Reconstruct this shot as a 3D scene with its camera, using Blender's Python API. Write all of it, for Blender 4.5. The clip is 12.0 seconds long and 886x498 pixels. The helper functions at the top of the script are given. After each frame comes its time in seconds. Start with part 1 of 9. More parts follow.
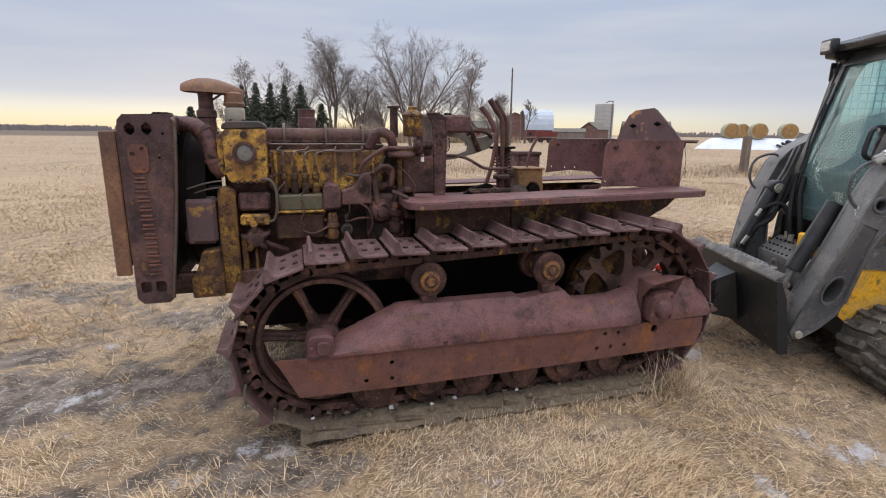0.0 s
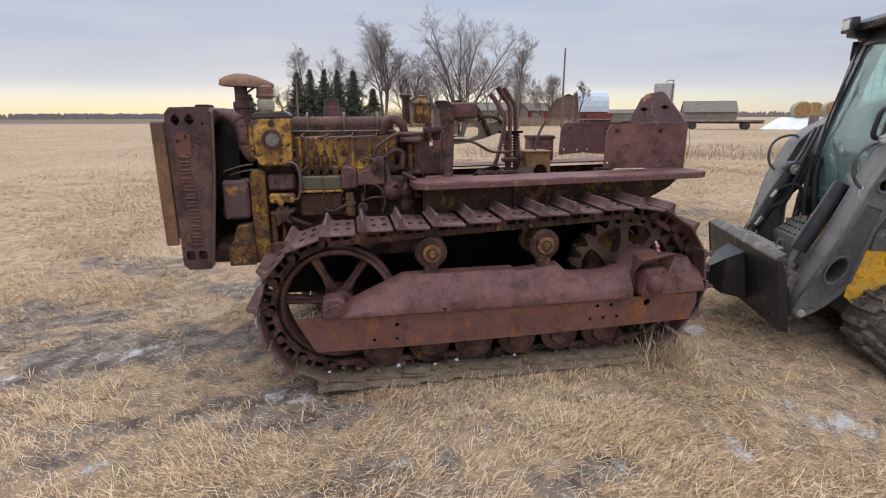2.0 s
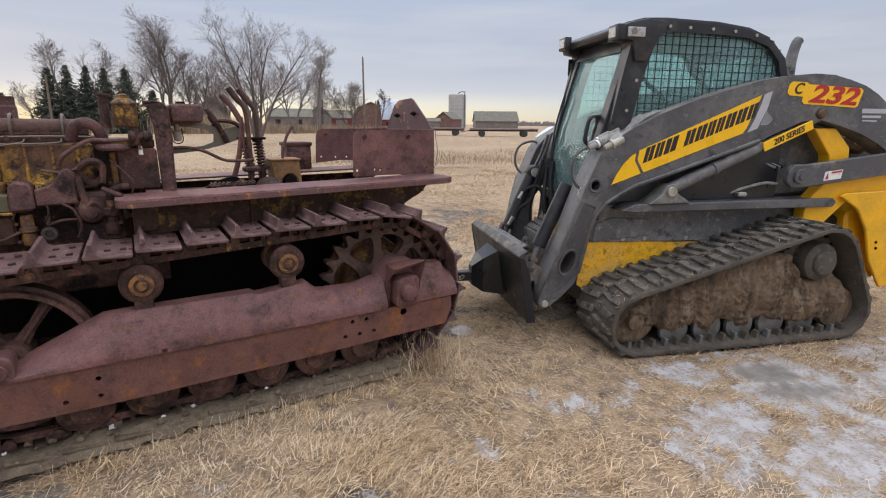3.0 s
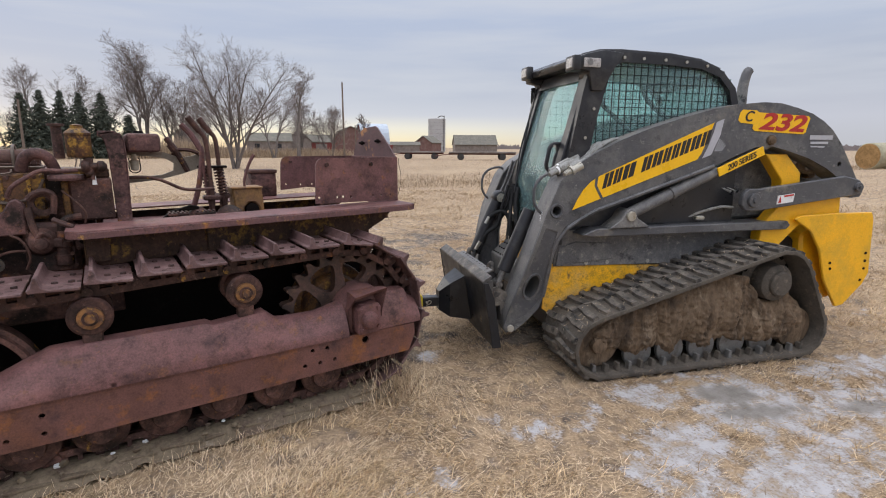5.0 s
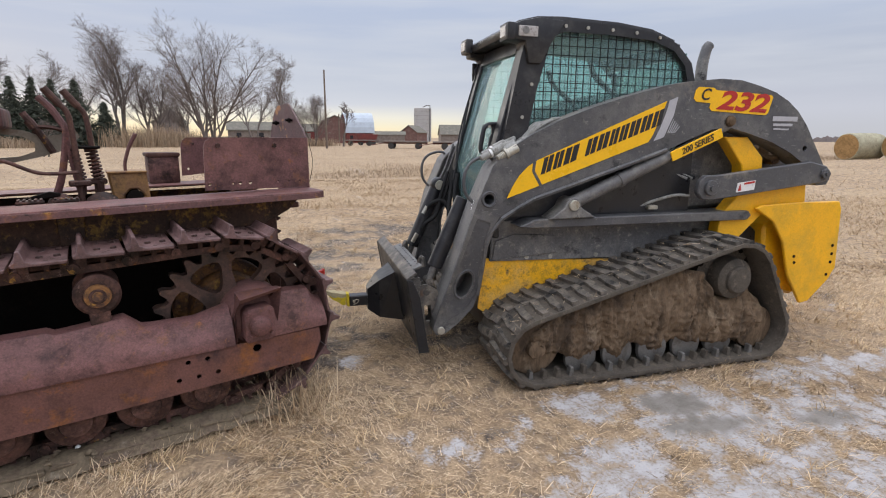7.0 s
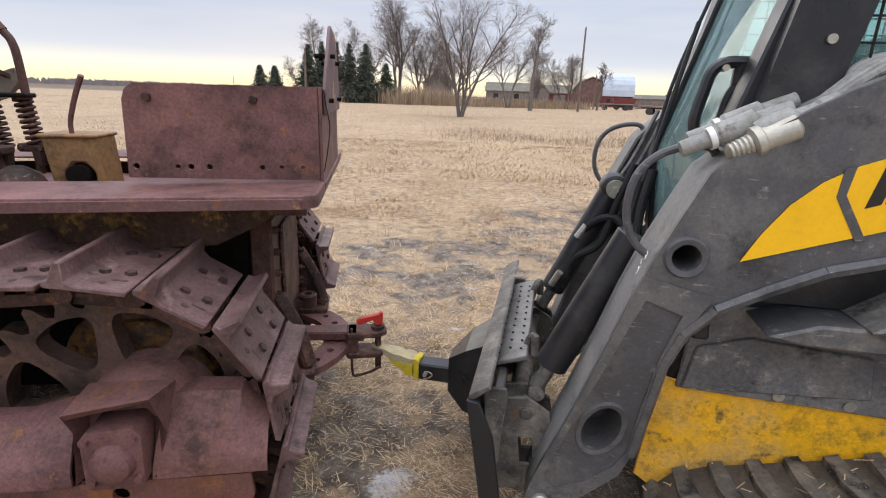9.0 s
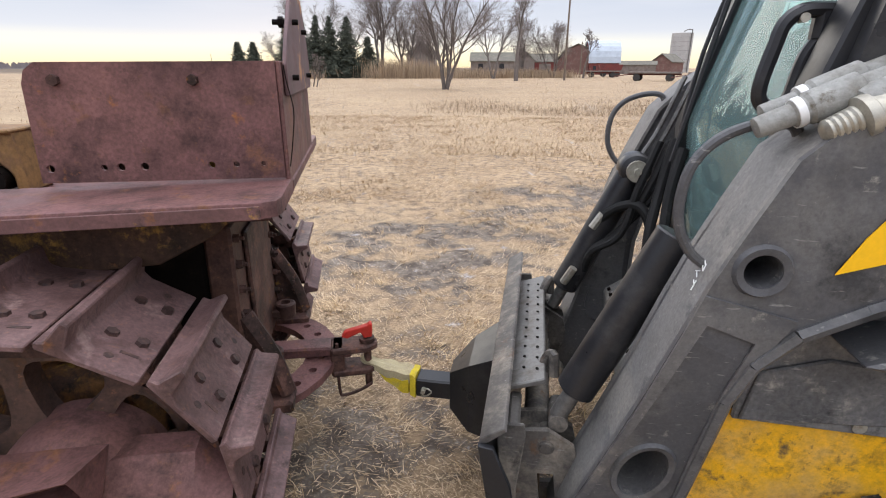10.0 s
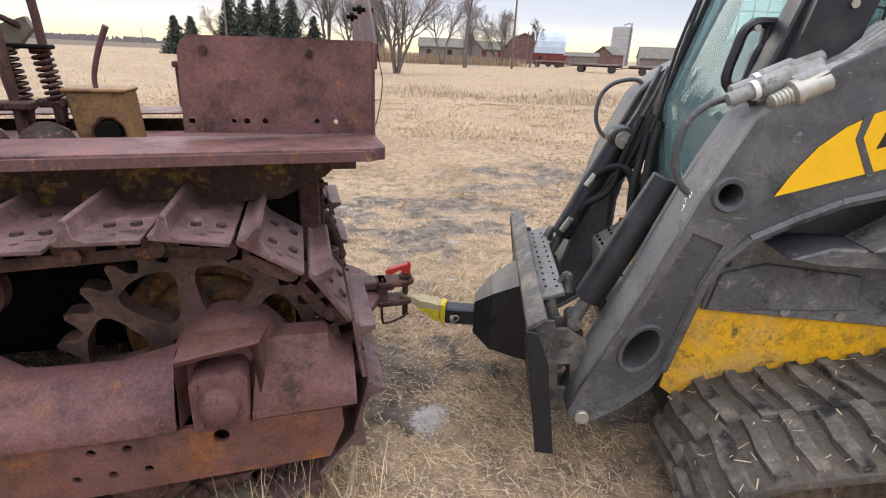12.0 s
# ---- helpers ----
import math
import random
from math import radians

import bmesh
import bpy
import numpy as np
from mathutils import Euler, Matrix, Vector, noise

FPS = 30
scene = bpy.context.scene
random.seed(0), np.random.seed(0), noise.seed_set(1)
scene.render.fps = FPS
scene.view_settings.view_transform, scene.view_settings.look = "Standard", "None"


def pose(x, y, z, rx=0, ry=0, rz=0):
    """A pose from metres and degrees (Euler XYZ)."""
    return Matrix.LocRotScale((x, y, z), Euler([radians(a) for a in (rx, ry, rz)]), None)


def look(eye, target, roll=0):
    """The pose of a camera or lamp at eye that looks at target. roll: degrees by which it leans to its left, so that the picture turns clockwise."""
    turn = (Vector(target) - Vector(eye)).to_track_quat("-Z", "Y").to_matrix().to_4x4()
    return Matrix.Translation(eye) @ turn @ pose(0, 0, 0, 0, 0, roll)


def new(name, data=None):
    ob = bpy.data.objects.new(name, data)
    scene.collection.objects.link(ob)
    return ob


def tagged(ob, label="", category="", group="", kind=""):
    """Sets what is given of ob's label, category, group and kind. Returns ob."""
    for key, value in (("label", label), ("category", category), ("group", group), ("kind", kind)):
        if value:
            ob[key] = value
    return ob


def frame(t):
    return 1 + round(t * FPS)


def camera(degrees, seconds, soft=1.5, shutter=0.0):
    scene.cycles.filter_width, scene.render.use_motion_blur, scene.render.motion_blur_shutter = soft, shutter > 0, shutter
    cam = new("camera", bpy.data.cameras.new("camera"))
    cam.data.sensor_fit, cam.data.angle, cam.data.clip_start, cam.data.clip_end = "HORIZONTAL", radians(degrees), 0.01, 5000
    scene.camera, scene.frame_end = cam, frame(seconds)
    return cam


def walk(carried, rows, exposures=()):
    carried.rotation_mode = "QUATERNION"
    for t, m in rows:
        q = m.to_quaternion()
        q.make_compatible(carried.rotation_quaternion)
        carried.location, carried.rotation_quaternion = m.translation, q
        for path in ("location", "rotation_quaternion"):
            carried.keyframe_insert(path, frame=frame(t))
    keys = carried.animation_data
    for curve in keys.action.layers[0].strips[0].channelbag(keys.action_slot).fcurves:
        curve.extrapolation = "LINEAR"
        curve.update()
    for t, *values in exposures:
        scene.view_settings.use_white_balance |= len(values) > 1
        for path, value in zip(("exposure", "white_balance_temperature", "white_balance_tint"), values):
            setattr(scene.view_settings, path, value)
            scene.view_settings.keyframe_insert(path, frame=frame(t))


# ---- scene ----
cam = camera(81.9, 12.0, 1.1)
PATH = [
    (0, (0.345, -0.48, 1.404), (0.895, 1.391, 0.962), 0.6),
    (0.5, (0.375, -0.539, 1.411), (0.81, 1.361, 0.961), -0.2),
    (1, (0.373, -0.625, 1.419), (0.771, 1.278, 0.949), -0.6),
    (1.5, (0.383, -0.798, 1.407), (0.749, 1.109, 0.926), 0.6),
    (2, (0.516, -0.791, 1.42), (0.871, 1.112, 0.918), -0.2),
    (2.5, (0.709, -0.748, 1.414), (1.132, 1.141, 0.912), 0.1),
    (3, (0.924, -0.713, 1.41), (1.942, 0.942, 0.935), 0.4),
    (3.2, (1.019, -0.764, 1.394), (2.262, 0.744, 0.969), 0.4),
    (4.8, (0.992, -0.8, 1.45), (2.018, 0.87, 1.051), -0.4),
    (5, (1.011, -0.776, 1.435), (2.1, 0.856, 1.046), 0.2),
    (5.5, (1.006, -0.728, 1.415), (2.278, 0.771, 1.045), 1.2),
    (6, (0.978, -0.734, 1.451), (2.152, 0.841, 1.073), 0.4),
    (6.5, (1.062, -0.68, 1.412), (2.206, 0.915, 1.03), 0.5),
    (6.7, (1.241, -0.738, 1.388), (2.374, 0.862, 0.99), 0.3),
    (8.3, (2.346, 0.061, 1.375), (3.383, 1.684, 0.837), 3.7),
    (8.5, (2.458, 0.187, 1.395), (3.321, 1.905, 0.844), 2.9),
    (9, (2.699, 0.51, 1.367), (2.973, 2.406, 0.791), 1.9),
    (9.5, (2.722, 0.68, 1.361), (2.751, 2.58, 0.736), 0.5),
    (10, (2.722, 0.793, 1.364), (3.03, 2.652, 0.695), 0.1),
    (10.5, (2.678, 0.799, 1.357), (3.121, 2.612, 0.639), 2.0),
    (11, (2.619, 0.723, 1.372), (3.095, 2.523, 0.643), 3.0),
    (11.5, (2.533, 0.528, 1.357), (3.041, 2.326, 0.643), 3.0),
    (12, (2.337, 0.462, 1.352), (2.848, 2.26, 0.638), 2.4),
]
walk(cam, [(t, look(eye, target, roll)) for t, eye, target, roll in PATH], [(0.0, 0.04), (3.2, 0.03), (6.7, 0.06), (8.4, 0.27), (10.0, 0.38), (10.5, 0.47), (11.2, 0.47), (12.0, 0.44)])

# ---- world and light: overcast dusk, bright low glow beyond the trees ----
world = bpy.data.worlds.new("overcast_dusk")
scene.world = world
world.use_nodes = True
wn, wl = world.node_tree.nodes, world.node_tree.links
wn.clear()


def wnode(kind, **values):
    n = wn.new(kind)
    for key, v in values.items():
        n.inputs[key].default_value = v
    return n


w_dir = wn.new("ShaderNodeTexCoord").outputs["Generated"]
w_sep = wn.new("ShaderNodeSeparateXYZ")
wl.new(w_dir, w_sep.inputs[0])


def ramp_node(nodes, links, source, stops):
    r = nodes.new("ShaderNodeValToRGB")
    e = r.color_ramp.elements
    while len(e) < len(stops):
        e.new(0.5)
    for el, (p, c) in zip(e, stops):
        el.position, el.color = p, (*c, 1)
    links.new(source, r.inputs[0])
    return r.outputs[0]


# clear-of-glow sky by height, rising towards the zenith as an overcast sky does
high = ramp_node(wn, wl, w_sep.outputs[2], [(0.0, (0.55, 0.56, 0.60)), (0.05, (0.58, 0.60, 0.68)), (0.12, (0.49, 0.53, 0.63)),
                                             (0.22, (0.50, 0.57, 0.72)), (0.40, (0.58, 0.65, 0.83)), (0.62, (0.86, 0.88, 1.0)), (1.0, (0.92, 0.92, 1.0))])
low = ramp_node(wn, wl, w_sep.outputs[2], [(0.0, (1.0, 0.80, 0.50)), (0.018, (1.0, 0.90, 0.64)), (0.036, (0.92, 0.89, 0.77)), (0.060, (0.66, 0.69, 0.76)),
                                            (0.10, (0.54, 0.59, 0.70)), (0.22, (0.49, 0.56, 0.72)), (0.40, (0.58, 0.65, 0.83)), (1.0, (0.92, 0.93, 1.0))])
glow = wn.new("ShaderNodeVectorMath")
glow.operation = "DOT_PRODUCT"
glow.inputs[1].default_value = (-0.10, 0.99, 0.0)
wl.new(w_dir, glow.inputs[0])
glow_fac = wn.new("ShaderNodeMapRange")
glow_fac.interpolation_type = "SMOOTHSTEP"
for key, v in (("From Min", 0.30), ("From Max", 0.92)):
    glow_fac.inputs[key].default_value = v
wl.new(glow.outputs["Value"], glow_fac.inputs["Value"])
base_sky = wn.new("ShaderNodeMixRGB")
wl.new(glow_fac.outputs[0], base_sky.inputs[0])
wl.new(high, base_sky.inputs[1])
wl.new(low, base_sky.inputs[2])
# streaked cloud
stretch = wn.new("ShaderNodeMapping")
stretch.inputs["Scale"].default_value = (1.6, 1.6, 15.0)
wl.new(w_dir, stretch.inputs[0])
cloud = wn.new("ShaderNodeTexNoise")
for key, v in (("Scale", 1.7), ("Detail", 5.0), ("Roughness", 0.52)):
    cloud.inputs[key].default_value = v
wl.new(stretch.outputs[0], cloud.inputs["Vector"])
cloud_fac = ramp_node(wn, wl, cloud.outputs[0], [(0.38, (0.0, 0.0, 0.0)), (0.66, (0.55, 0.55, 0.55))])
clouded = wn.new("ShaderNodeMixRGB")
clouded.inputs[2].default_value = (0.66, 0.69, 0.76, 1)
# the cloud deck ends above the bright strip of the horizon
deck = wn.new("ShaderNodeMapRange")
for key, v in (("From Min", 0.025), ("From Max", 0.10)):
    deck.inputs[key].default_value = v
wl.new(w_sep.outputs[2], deck.inputs["Value"])
deck_fac = wn.new("ShaderNodeMath")
deck_fac.operation = "MULTIPLY"
wl.new(deck.outputs[0], deck_fac.inputs[0])
wl.new(cloud_fac, deck_fac.inputs[1])
wl.new(deck_fac.outputs[0], clouded.inputs[0])
wl.new(base_sky.outputs[0], clouded.inputs[1])
# overcast brightening overhead: L ~ 1 + 2 sin(height)
lift = wn.new("ShaderNodeMapRange")
for key, v in (("From Min", 0.30), ("From Max", 1.0), ("To Min", 1.0), ("To Max", 3.05)):
    lift.inputs[key].default_value = v
wl.new(w_sep.outputs[2], lift.inputs["Value"])
lifted = wn.new("ShaderNodeVectorMath")
lifted.operation = "SCALE"
wl.new(clouded.outputs[0], lifted.inputs[0])
wl.new(lift.outputs[0], lifted.inputs["Scale"])
air = wn.new("ShaderNodeTexSky")
air.sky_type, air.sun_disc, air.sun_elevation, air.sun_rotation = "NISHITA", False, radians(5), radians(-6)
bg_cloud, bg_air, bg_sum, w_out = (wn.new(k) for k in ("ShaderNodeBackground", "ShaderNodeBackground", "ShaderNodeAddShader", "ShaderNodeOutputWorld"))
bg_cloud.inputs[1].default_value, bg_air.inputs[1].default_value = 0.94, 0.002
wl.new(lifted.outputs[0], bg_cloud.inputs[0])
wl.new(air.outputs[0], bg_air.inputs[0])
wl.new(bg_cloud.outputs[0], bg_sum.inputs[0])
wl.new(bg_air.outputs[0], bg_sum.inputs[1])
wl.new(bg_sum.outputs[0], w_out.inputs[0])

sun = new("sun", bpy.data.lights.new("sun", "SUN"))
sun.data.energy, sun.data.angle, sun.data.color = 0.35, radians(25), (1.0, 0.90, 0.76)
sun.matrix_basis = look((-0.6, 6.0, 1.2), (0, 0, 0))


# ---- materials ----
def principled(name):
    m = bpy.data.materials.new(name)
    m.use_nodes = True
    return m, m.node_tree.nodes, m.node_tree.links, m.node_tree.nodes["Principled BSDF"]


def noise_node(n, l, vec, scale, detail=6.0, rough=0.6):
    t = n.new("ShaderNodeTexNoise")
    t.inputs["Scale"].default_value, t.inputs["Detail"].default_value, t.inputs["Roughness"].default_value = scale, detail, rough
    l.new(vec, t.inputs["Vector"])
    return t.outputs[0]


def between(n, l, value, lo, hi, to0=0.0, to1=1.0):
    r = n.new("ShaderNodeMapRange")
    for key, v in (("From Min", lo), ("From Max", hi), ("To Min", to0), ("To Max", to1)):
        r.inputs[key].default_value = v
    l.new(value, r.inputs["Value"])
    return r.outputs[0]


def blend(n, l, fac, a, b, kind="MIX"):
    m = n.new("ShaderNodeMixRGB")
    m.blend_type = kind
    for slot, v in ((0, fac), (1, a), (2, b)):
        if isinstance(v, (int, float)):
            m.inputs[slot].default_value = v
        elif isinstance(v, tuple):
            m.inputs[slot].default_value = (*v, 1)
        else:
            l.new(v, m.inputs[slot])
    return m.outputs[0]


def own_coords(n, l, stretch=(1, 1, 1)):
    """Object-space metres, shifted at random from one object to the next."""
    tc, info, add, mp = (n.new(k) for k in ("ShaderNodeTexCoord", "ShaderNodeObjectInfo", "ShaderNodeVectorMath", "ShaderNodeMapping"))
    sc = n.new("ShaderNodeMath")
    sc.operation = "MULTIPLY"
    sc.inputs[1].default_value = 37.0
    l.new(info.outputs["Random"], sc.inputs[0])
    l.new(tc.outputs["Object"], add.inputs[0])
    l.new(sc.outputs[0], add.inputs[1])
    mp.inputs["Scale"].default_value = stretch
    l.new(add.outputs[0], mp.inputs[0])
    return mp.outputs[0]


def surf(name, base, layers=(), rough=0.7, metal=0.0, grain=0.25, bump=0.25, fine=90.0, stretch=(1, 1, 1), spec=0.4, grime=0.0, grime_col=(0.020, 0.014, 0.011), scratch=0.0, streak=0.0):
    """A worn surface: a base colour, layers (colour, noise scale, from, to) over it, grain and relief."""
    m, n, l, p = principled(name)
    vec = own_coords(n, l, stretch)
    colour = blend(n, l, 0.0, base, base)
    for c, scale, lo, hi in layers:
        colour = blend(n, l, between(n, l, noise_node(n, l, vec, scale, 8.0, 0.68), lo, hi), colour, c)
    if grime:
        spots = between(n, l, noise_node(n, l, vec, 17.0, 10.0, 0.78), 0.50, 0.66, 0.0, grime)
        colour = blend(n, l, spots, colour, grime_col)
        chips = between(n, l, noise_node(n, l, vec, 55.0, 6.0, 0.7), 0.60, 0.68, 0.0, grime)
        colour = blend(n, l, chips, colour, (0.17, 0.085, 0.045))
    if streak:
        runs = n.new("ShaderNodeMapping")
        runs.inputs["Scale"].default_value = (30.0, 30.0, 2.6)
        l.new(vec, runs.inputs[0])
        colour = blend(n, l, between(n, l, noise_node(n, l, runs.outputs[0], 1.0, 5.0, 0.65), 0.50, 0.66, 0.0, streak), colour, (0.045, 0.026, 0.018))
    if scratch:
        long = n.new("ShaderNodeMapping")
        long.inputs["Rotation"].default_value, long.inputs["Scale"].default_value = (0.3, 0.75, 0.4), (16.0, 90.0, 90.0)
        l.new(vec, long.inputs[0])
        lines = between(n, l, noise_node(n, l, long.outputs[0], 1.3, 3.0, 0.55), 0.66, 0.72, 0.0, scratch)
        colour = blend(n, l, lines, colour, (0.30, 0.29, 0.27))
    small = noise_node(n, l, vec, fine, 4.0, 0.7)
    wide = noise_node(n, l, vec, fine / 11, 5.0, 0.6)
    g = between(n, l, small, 0.3, 0.7, 1 - grain, 1 + grain)
    colour = blend(n, l, 1.0, colour, g, "MULTIPLY")
    colour = blend(n, l, 1.0, colour, between(n, l, wide, 0.3, 0.7, 1 - grain * 0.7, 1 + grain * 0.7), "MULTIPLY")
    l.new(colour, p.inputs["Base Color"])
    l.new(between(n, l, wide, 0.3, 0.7, max(0.05, rough - 0.12), min(1.0, rough + 0.12)), p.inputs["Roughness"])
    p.inputs["Metallic"].default_value = metal
    p.inputs["Specular IOR Level"].default_value = spec
    if bump:
        b = n.new("ShaderNodeBump")
        b.inputs["Strength"].default_value, b.inputs["Distance"].default_value = bump, 0.004
        l.new(blend(n, l, 0.5, small, wide), b.inputs["Height"])
        l.new(b.outputs[0], p.inputs["Normal"])
    return m


OXIDE = (0.125, 0.070, 0.070)
ORANGE = (0.27, 0.105, 0.030)
GREASE = (0.022, 0.015, 0.012)
OLDYEL = (0.46, 0.245, 0.035)
M_oxide = surf("oxide_red_paint", (0.148, 0.072, 0.068), [((0.190, 0.092, 0.082), 2.2, 0.46, 0.66), ((0.066, 0.034, 0.032), 5.0, 0.50, 0.64), ((0.19, 0.088, 0.045), 9.0, 0.58, 0.70), (ORANGE, 15.0, 0.64, 0.73), ((0.22, 0.135, 0.115), 38.0, 0.66, 0.74)], rough=0.58, grain=0.26, bump=0.35, fine=120, grime=0.5, spec=0.26)
M_guard = surf("rusted_guard_plate", (0.140, 0.066, 0.054), [((0.175, 0.074, 0.042), 3.0, 0.50, 0.70), (ORANGE, 9.0, 0.56, 0.70), ((0.060, 0.036, 0.036), 7.0, 0.55, 0.72)], rough=0.64, grain=0.22, fine=120, grime=0.4, spec=0.22)
M_cast = surf("greasy_rusted_casting", (0.068, 0.037, 0.031), [((0.140, 0.073, 0.058), 8.0, 0.48, 0.60), (GREASE, 5.0, 0.50, 0.62), (ORANGE, 16.0, 0.62, 0.72), ((0.20, 0.13, 0.11), 42.0, 0.62, 0.70), ((0.32, 0.175, 0.035), 12.0, 0.64, 0.68)], rough=0.6, grain=0.32, bump=0.5, fine=75, grime=0.6, spec=0.2)
M_eng = surf("grimy_engine_casting", (0.105, 0.056, 0.052), [((0.170, 0.088, 0.076), 6.0, 0.50, 0.62), (GREASE, 7.0, 0.53, 0.64), (ORANGE, 15.0, 0.62, 0.72), ((0.24, 0.15, 0.12), 48.0, 0.64, 0.71)], rough=0.62, grain=0.32, bump=0.5, fine=80, grime=0.75, spec=0.22)
# oily iron near black: deep shade of the cavities is in its colour
M_dark = surf("oily_shade_black_iron", (0.007, 0.005, 0.004), [((0.022, 0.013, 0.010), 8.0, 0.58, 0.74)], rough=0.7, grain=0.3, bump=0.4, spec=0.1)
M_yrust = surf("worn_yellow_paint_over_rust", (0.54, 0.300, 0.045), [((0.13, 0.060, 0.028), 7.0, 0.44, 0.54), ((0.30, 0.15, 0.03), 4.0, 0.5, 0.65), ((0.085, 0.042, 0.024), 27.0, 0.54, 0.59), (GREASE, 12.0, 0.56, 0.65)], rough=0.55, grain=0.25, bump=0.6, fine=80, grime=0.65, streak=0.45)
M_yworn = surf("mostly_rusted_yellow_paint", (0.062, 0.033, 0.022), [((0.24, 0.135, 0.030), 9.0, 0.53, 0.60), ((0.075, 0.040, 0.024), 34.0, 0.49, 0.57), (GREASE, 8.0, 0.52, 0.66), (ORANGE, 16.0, 0.60, 0.74)], rough=0.6, grain=0.3, bump=0.5, fine=75, grime=0.7, streak=0.7, spec=0.2)
M_hub = surf("rusted_yellow_hub_paint", (0.23, 0.105, 0.032), [((0.085, 0.044, 0.030), 16.0, 0.46, 0.57), ((0.40, 0.215, 0.04), 24.0, 0.57, 0.65), (GREASE, 18.0, 0.60, 0.70)], rough=0.6, grain=0.28, bump=0.5, fine=90, grime=0.7)
M_mount = surf("rusty_yellow_bracket_paint", (0.17, 0.088, 0.030), [((0.075, 0.040, 0.028), 7.0, 0.48, 0.58), ((0.32, 0.18, 0.035), 10.0, 0.56, 0.62), ((0.06, 0.033, 0.022), 30.0, 0.54, 0.60), (GREASE, 9.0, 0.56, 0.66)], rough=0.6, grain=0.28, bump=0.5, fine=80, grime=0.7, streak=0.4, spec=0.2)
M_green = surf("dull_green_grey_paint", (0.10, 0.085, 0.05), [((0.22, 0.15, 0.035), 9.0, 0.56, 0.66), ((0.07, 0.04, 0.03), 7.0, 0.56, 0.68)], rough=0.6, grain=0.22, bump=0.35)
M_greyarm = surf("grey_green_cast_arm", (0.20, 0.17, 0.13), [((0.13, 0.075, 0.055), 8.0, 0.55, 0.68)], rough=0.6, grain=0.2)
M_lip = surf("rusted_fender_edge", (0.130, 0.064, 0.060), [((0.26, 0.105, 0.032), 13.0, 0.54, 0.66), ((0.38, 0.21, 0.05), 22.0, 0.60, 0.68), ((0.05, 0.028, 0.024), 17.0, 0.58, 0.68)], rough=0.65, grain=0.25, bump=0.4, fine=90)
M_oxend = surf("oxide_paint_stained_orange", (0.146, 0.072, 0.066), [((0.185, 0.090, 0.076), 3.0, 0.46, 0.62), ((0.24, 0.105, 0.045), 8.0, 0.57, 0.68), ((0.066, 0.034, 0.030), 6.0, 0.54, 0.66)], rough=0.62, grain=0.25, bump=0.35, fine=110, grime=0.5, spec=0.25)
M_shoe = surf("rusted_track_shoe_steel", (0.138, 0.080, 0.076), [((0.078, 0.041, 0.037), 6.0, 0.47, 0.62), ((0.190, 0.125, 0.115), 10.0, 0.58, 0.70), ((0.045, 0.025, 0.022), 15.0, 0.58, 0.68), (ORANGE, 13.0, 0.64, 0.76)], rough=0.55, grain=0.26, bump=0.45, fine=110, grime=0.45, scratch=0.12, spec=0.32)
M_bolt = surf("dark_rusted_bolt", (0.040, 0.022, 0.019), [((0.085, 0.045, 0.035), 60.0, 0.5, 0.62)], rough=0.6, grain=0.3, bump=0.3)
M_stack = surf("brown_rusted_sheet", (0.17, 0.085, 0.048), [((0.25, 0.125, 0.06), 8.0, 0.5, 0.7), ((0.085, 0.046, 0.036), 6.0, 0.52, 0.68)], rough=0.6, grain=0.22, grime=0.4)
M_stack2 = surf("dark_brown_rust", (0.085, 0.045, 0.036), [((0.14, 0.072, 0.052), 6.0, 0.48, 0.68), ((0.035, 0.021, 0.018), 9.0, 0.54, 0.68), ((0.20, 0.10, 0.05), 24.0, 0.62, 0.72)], rough=0.62, grain=0.26, bump=0.35, grime=0.5, spec=0.2)
M_pipe = surf("dull_steel_line", (0.13, 0.105, 0.085), [((0.12, 0.07, 0.05), 12.0, 0.5, 0.65)], rough=0.45, metal=0.5, grain=0.2, bump=0.1)
M_jar = surf("cloudy_glass_jar", (0.42, 0.38, 0.30), [((0.30, 0.24, 0.16), 9.0, 0.5, 0.7)], rough=0.25, grain=0.1, bump=0.0)
M_caked = surf("earth_caked_steel", (0.16, 0.125, 0.085), [((0.10, 0.07, 0.055), 9.0, 0.5, 0.65), ((0.24, 0.20, 0.15), 18.0, 0.62, 0.72)], rough=0.95, grain=0.3, bump=0.9, fine=60, spec=0.15)
M_red = surf("bright_red_handle_paint", (0.50, 0.03, 0.02), [((0.30, 0.03, 0.02), 20.0, 0.6, 0.75)], rough=0.45, grain=0.12)
M_strap = surf("yellow_tow_strap_webbing", (0.60, 0.46, 0.025), [((0.45, 0.38, 0.12), 18.0, 0.5, 0.7)], rough=0.85, grain=0.2, bump=0.5, fine=300)
M_strapw = surf("soiled_pale_webbing", (0.42, 0.36, 0.22), [((0.28, 0.23, 0.15), 18.0, 0.5, 0.7)], rough=0.9, grain=0.2, bump=0.5, fine=300)

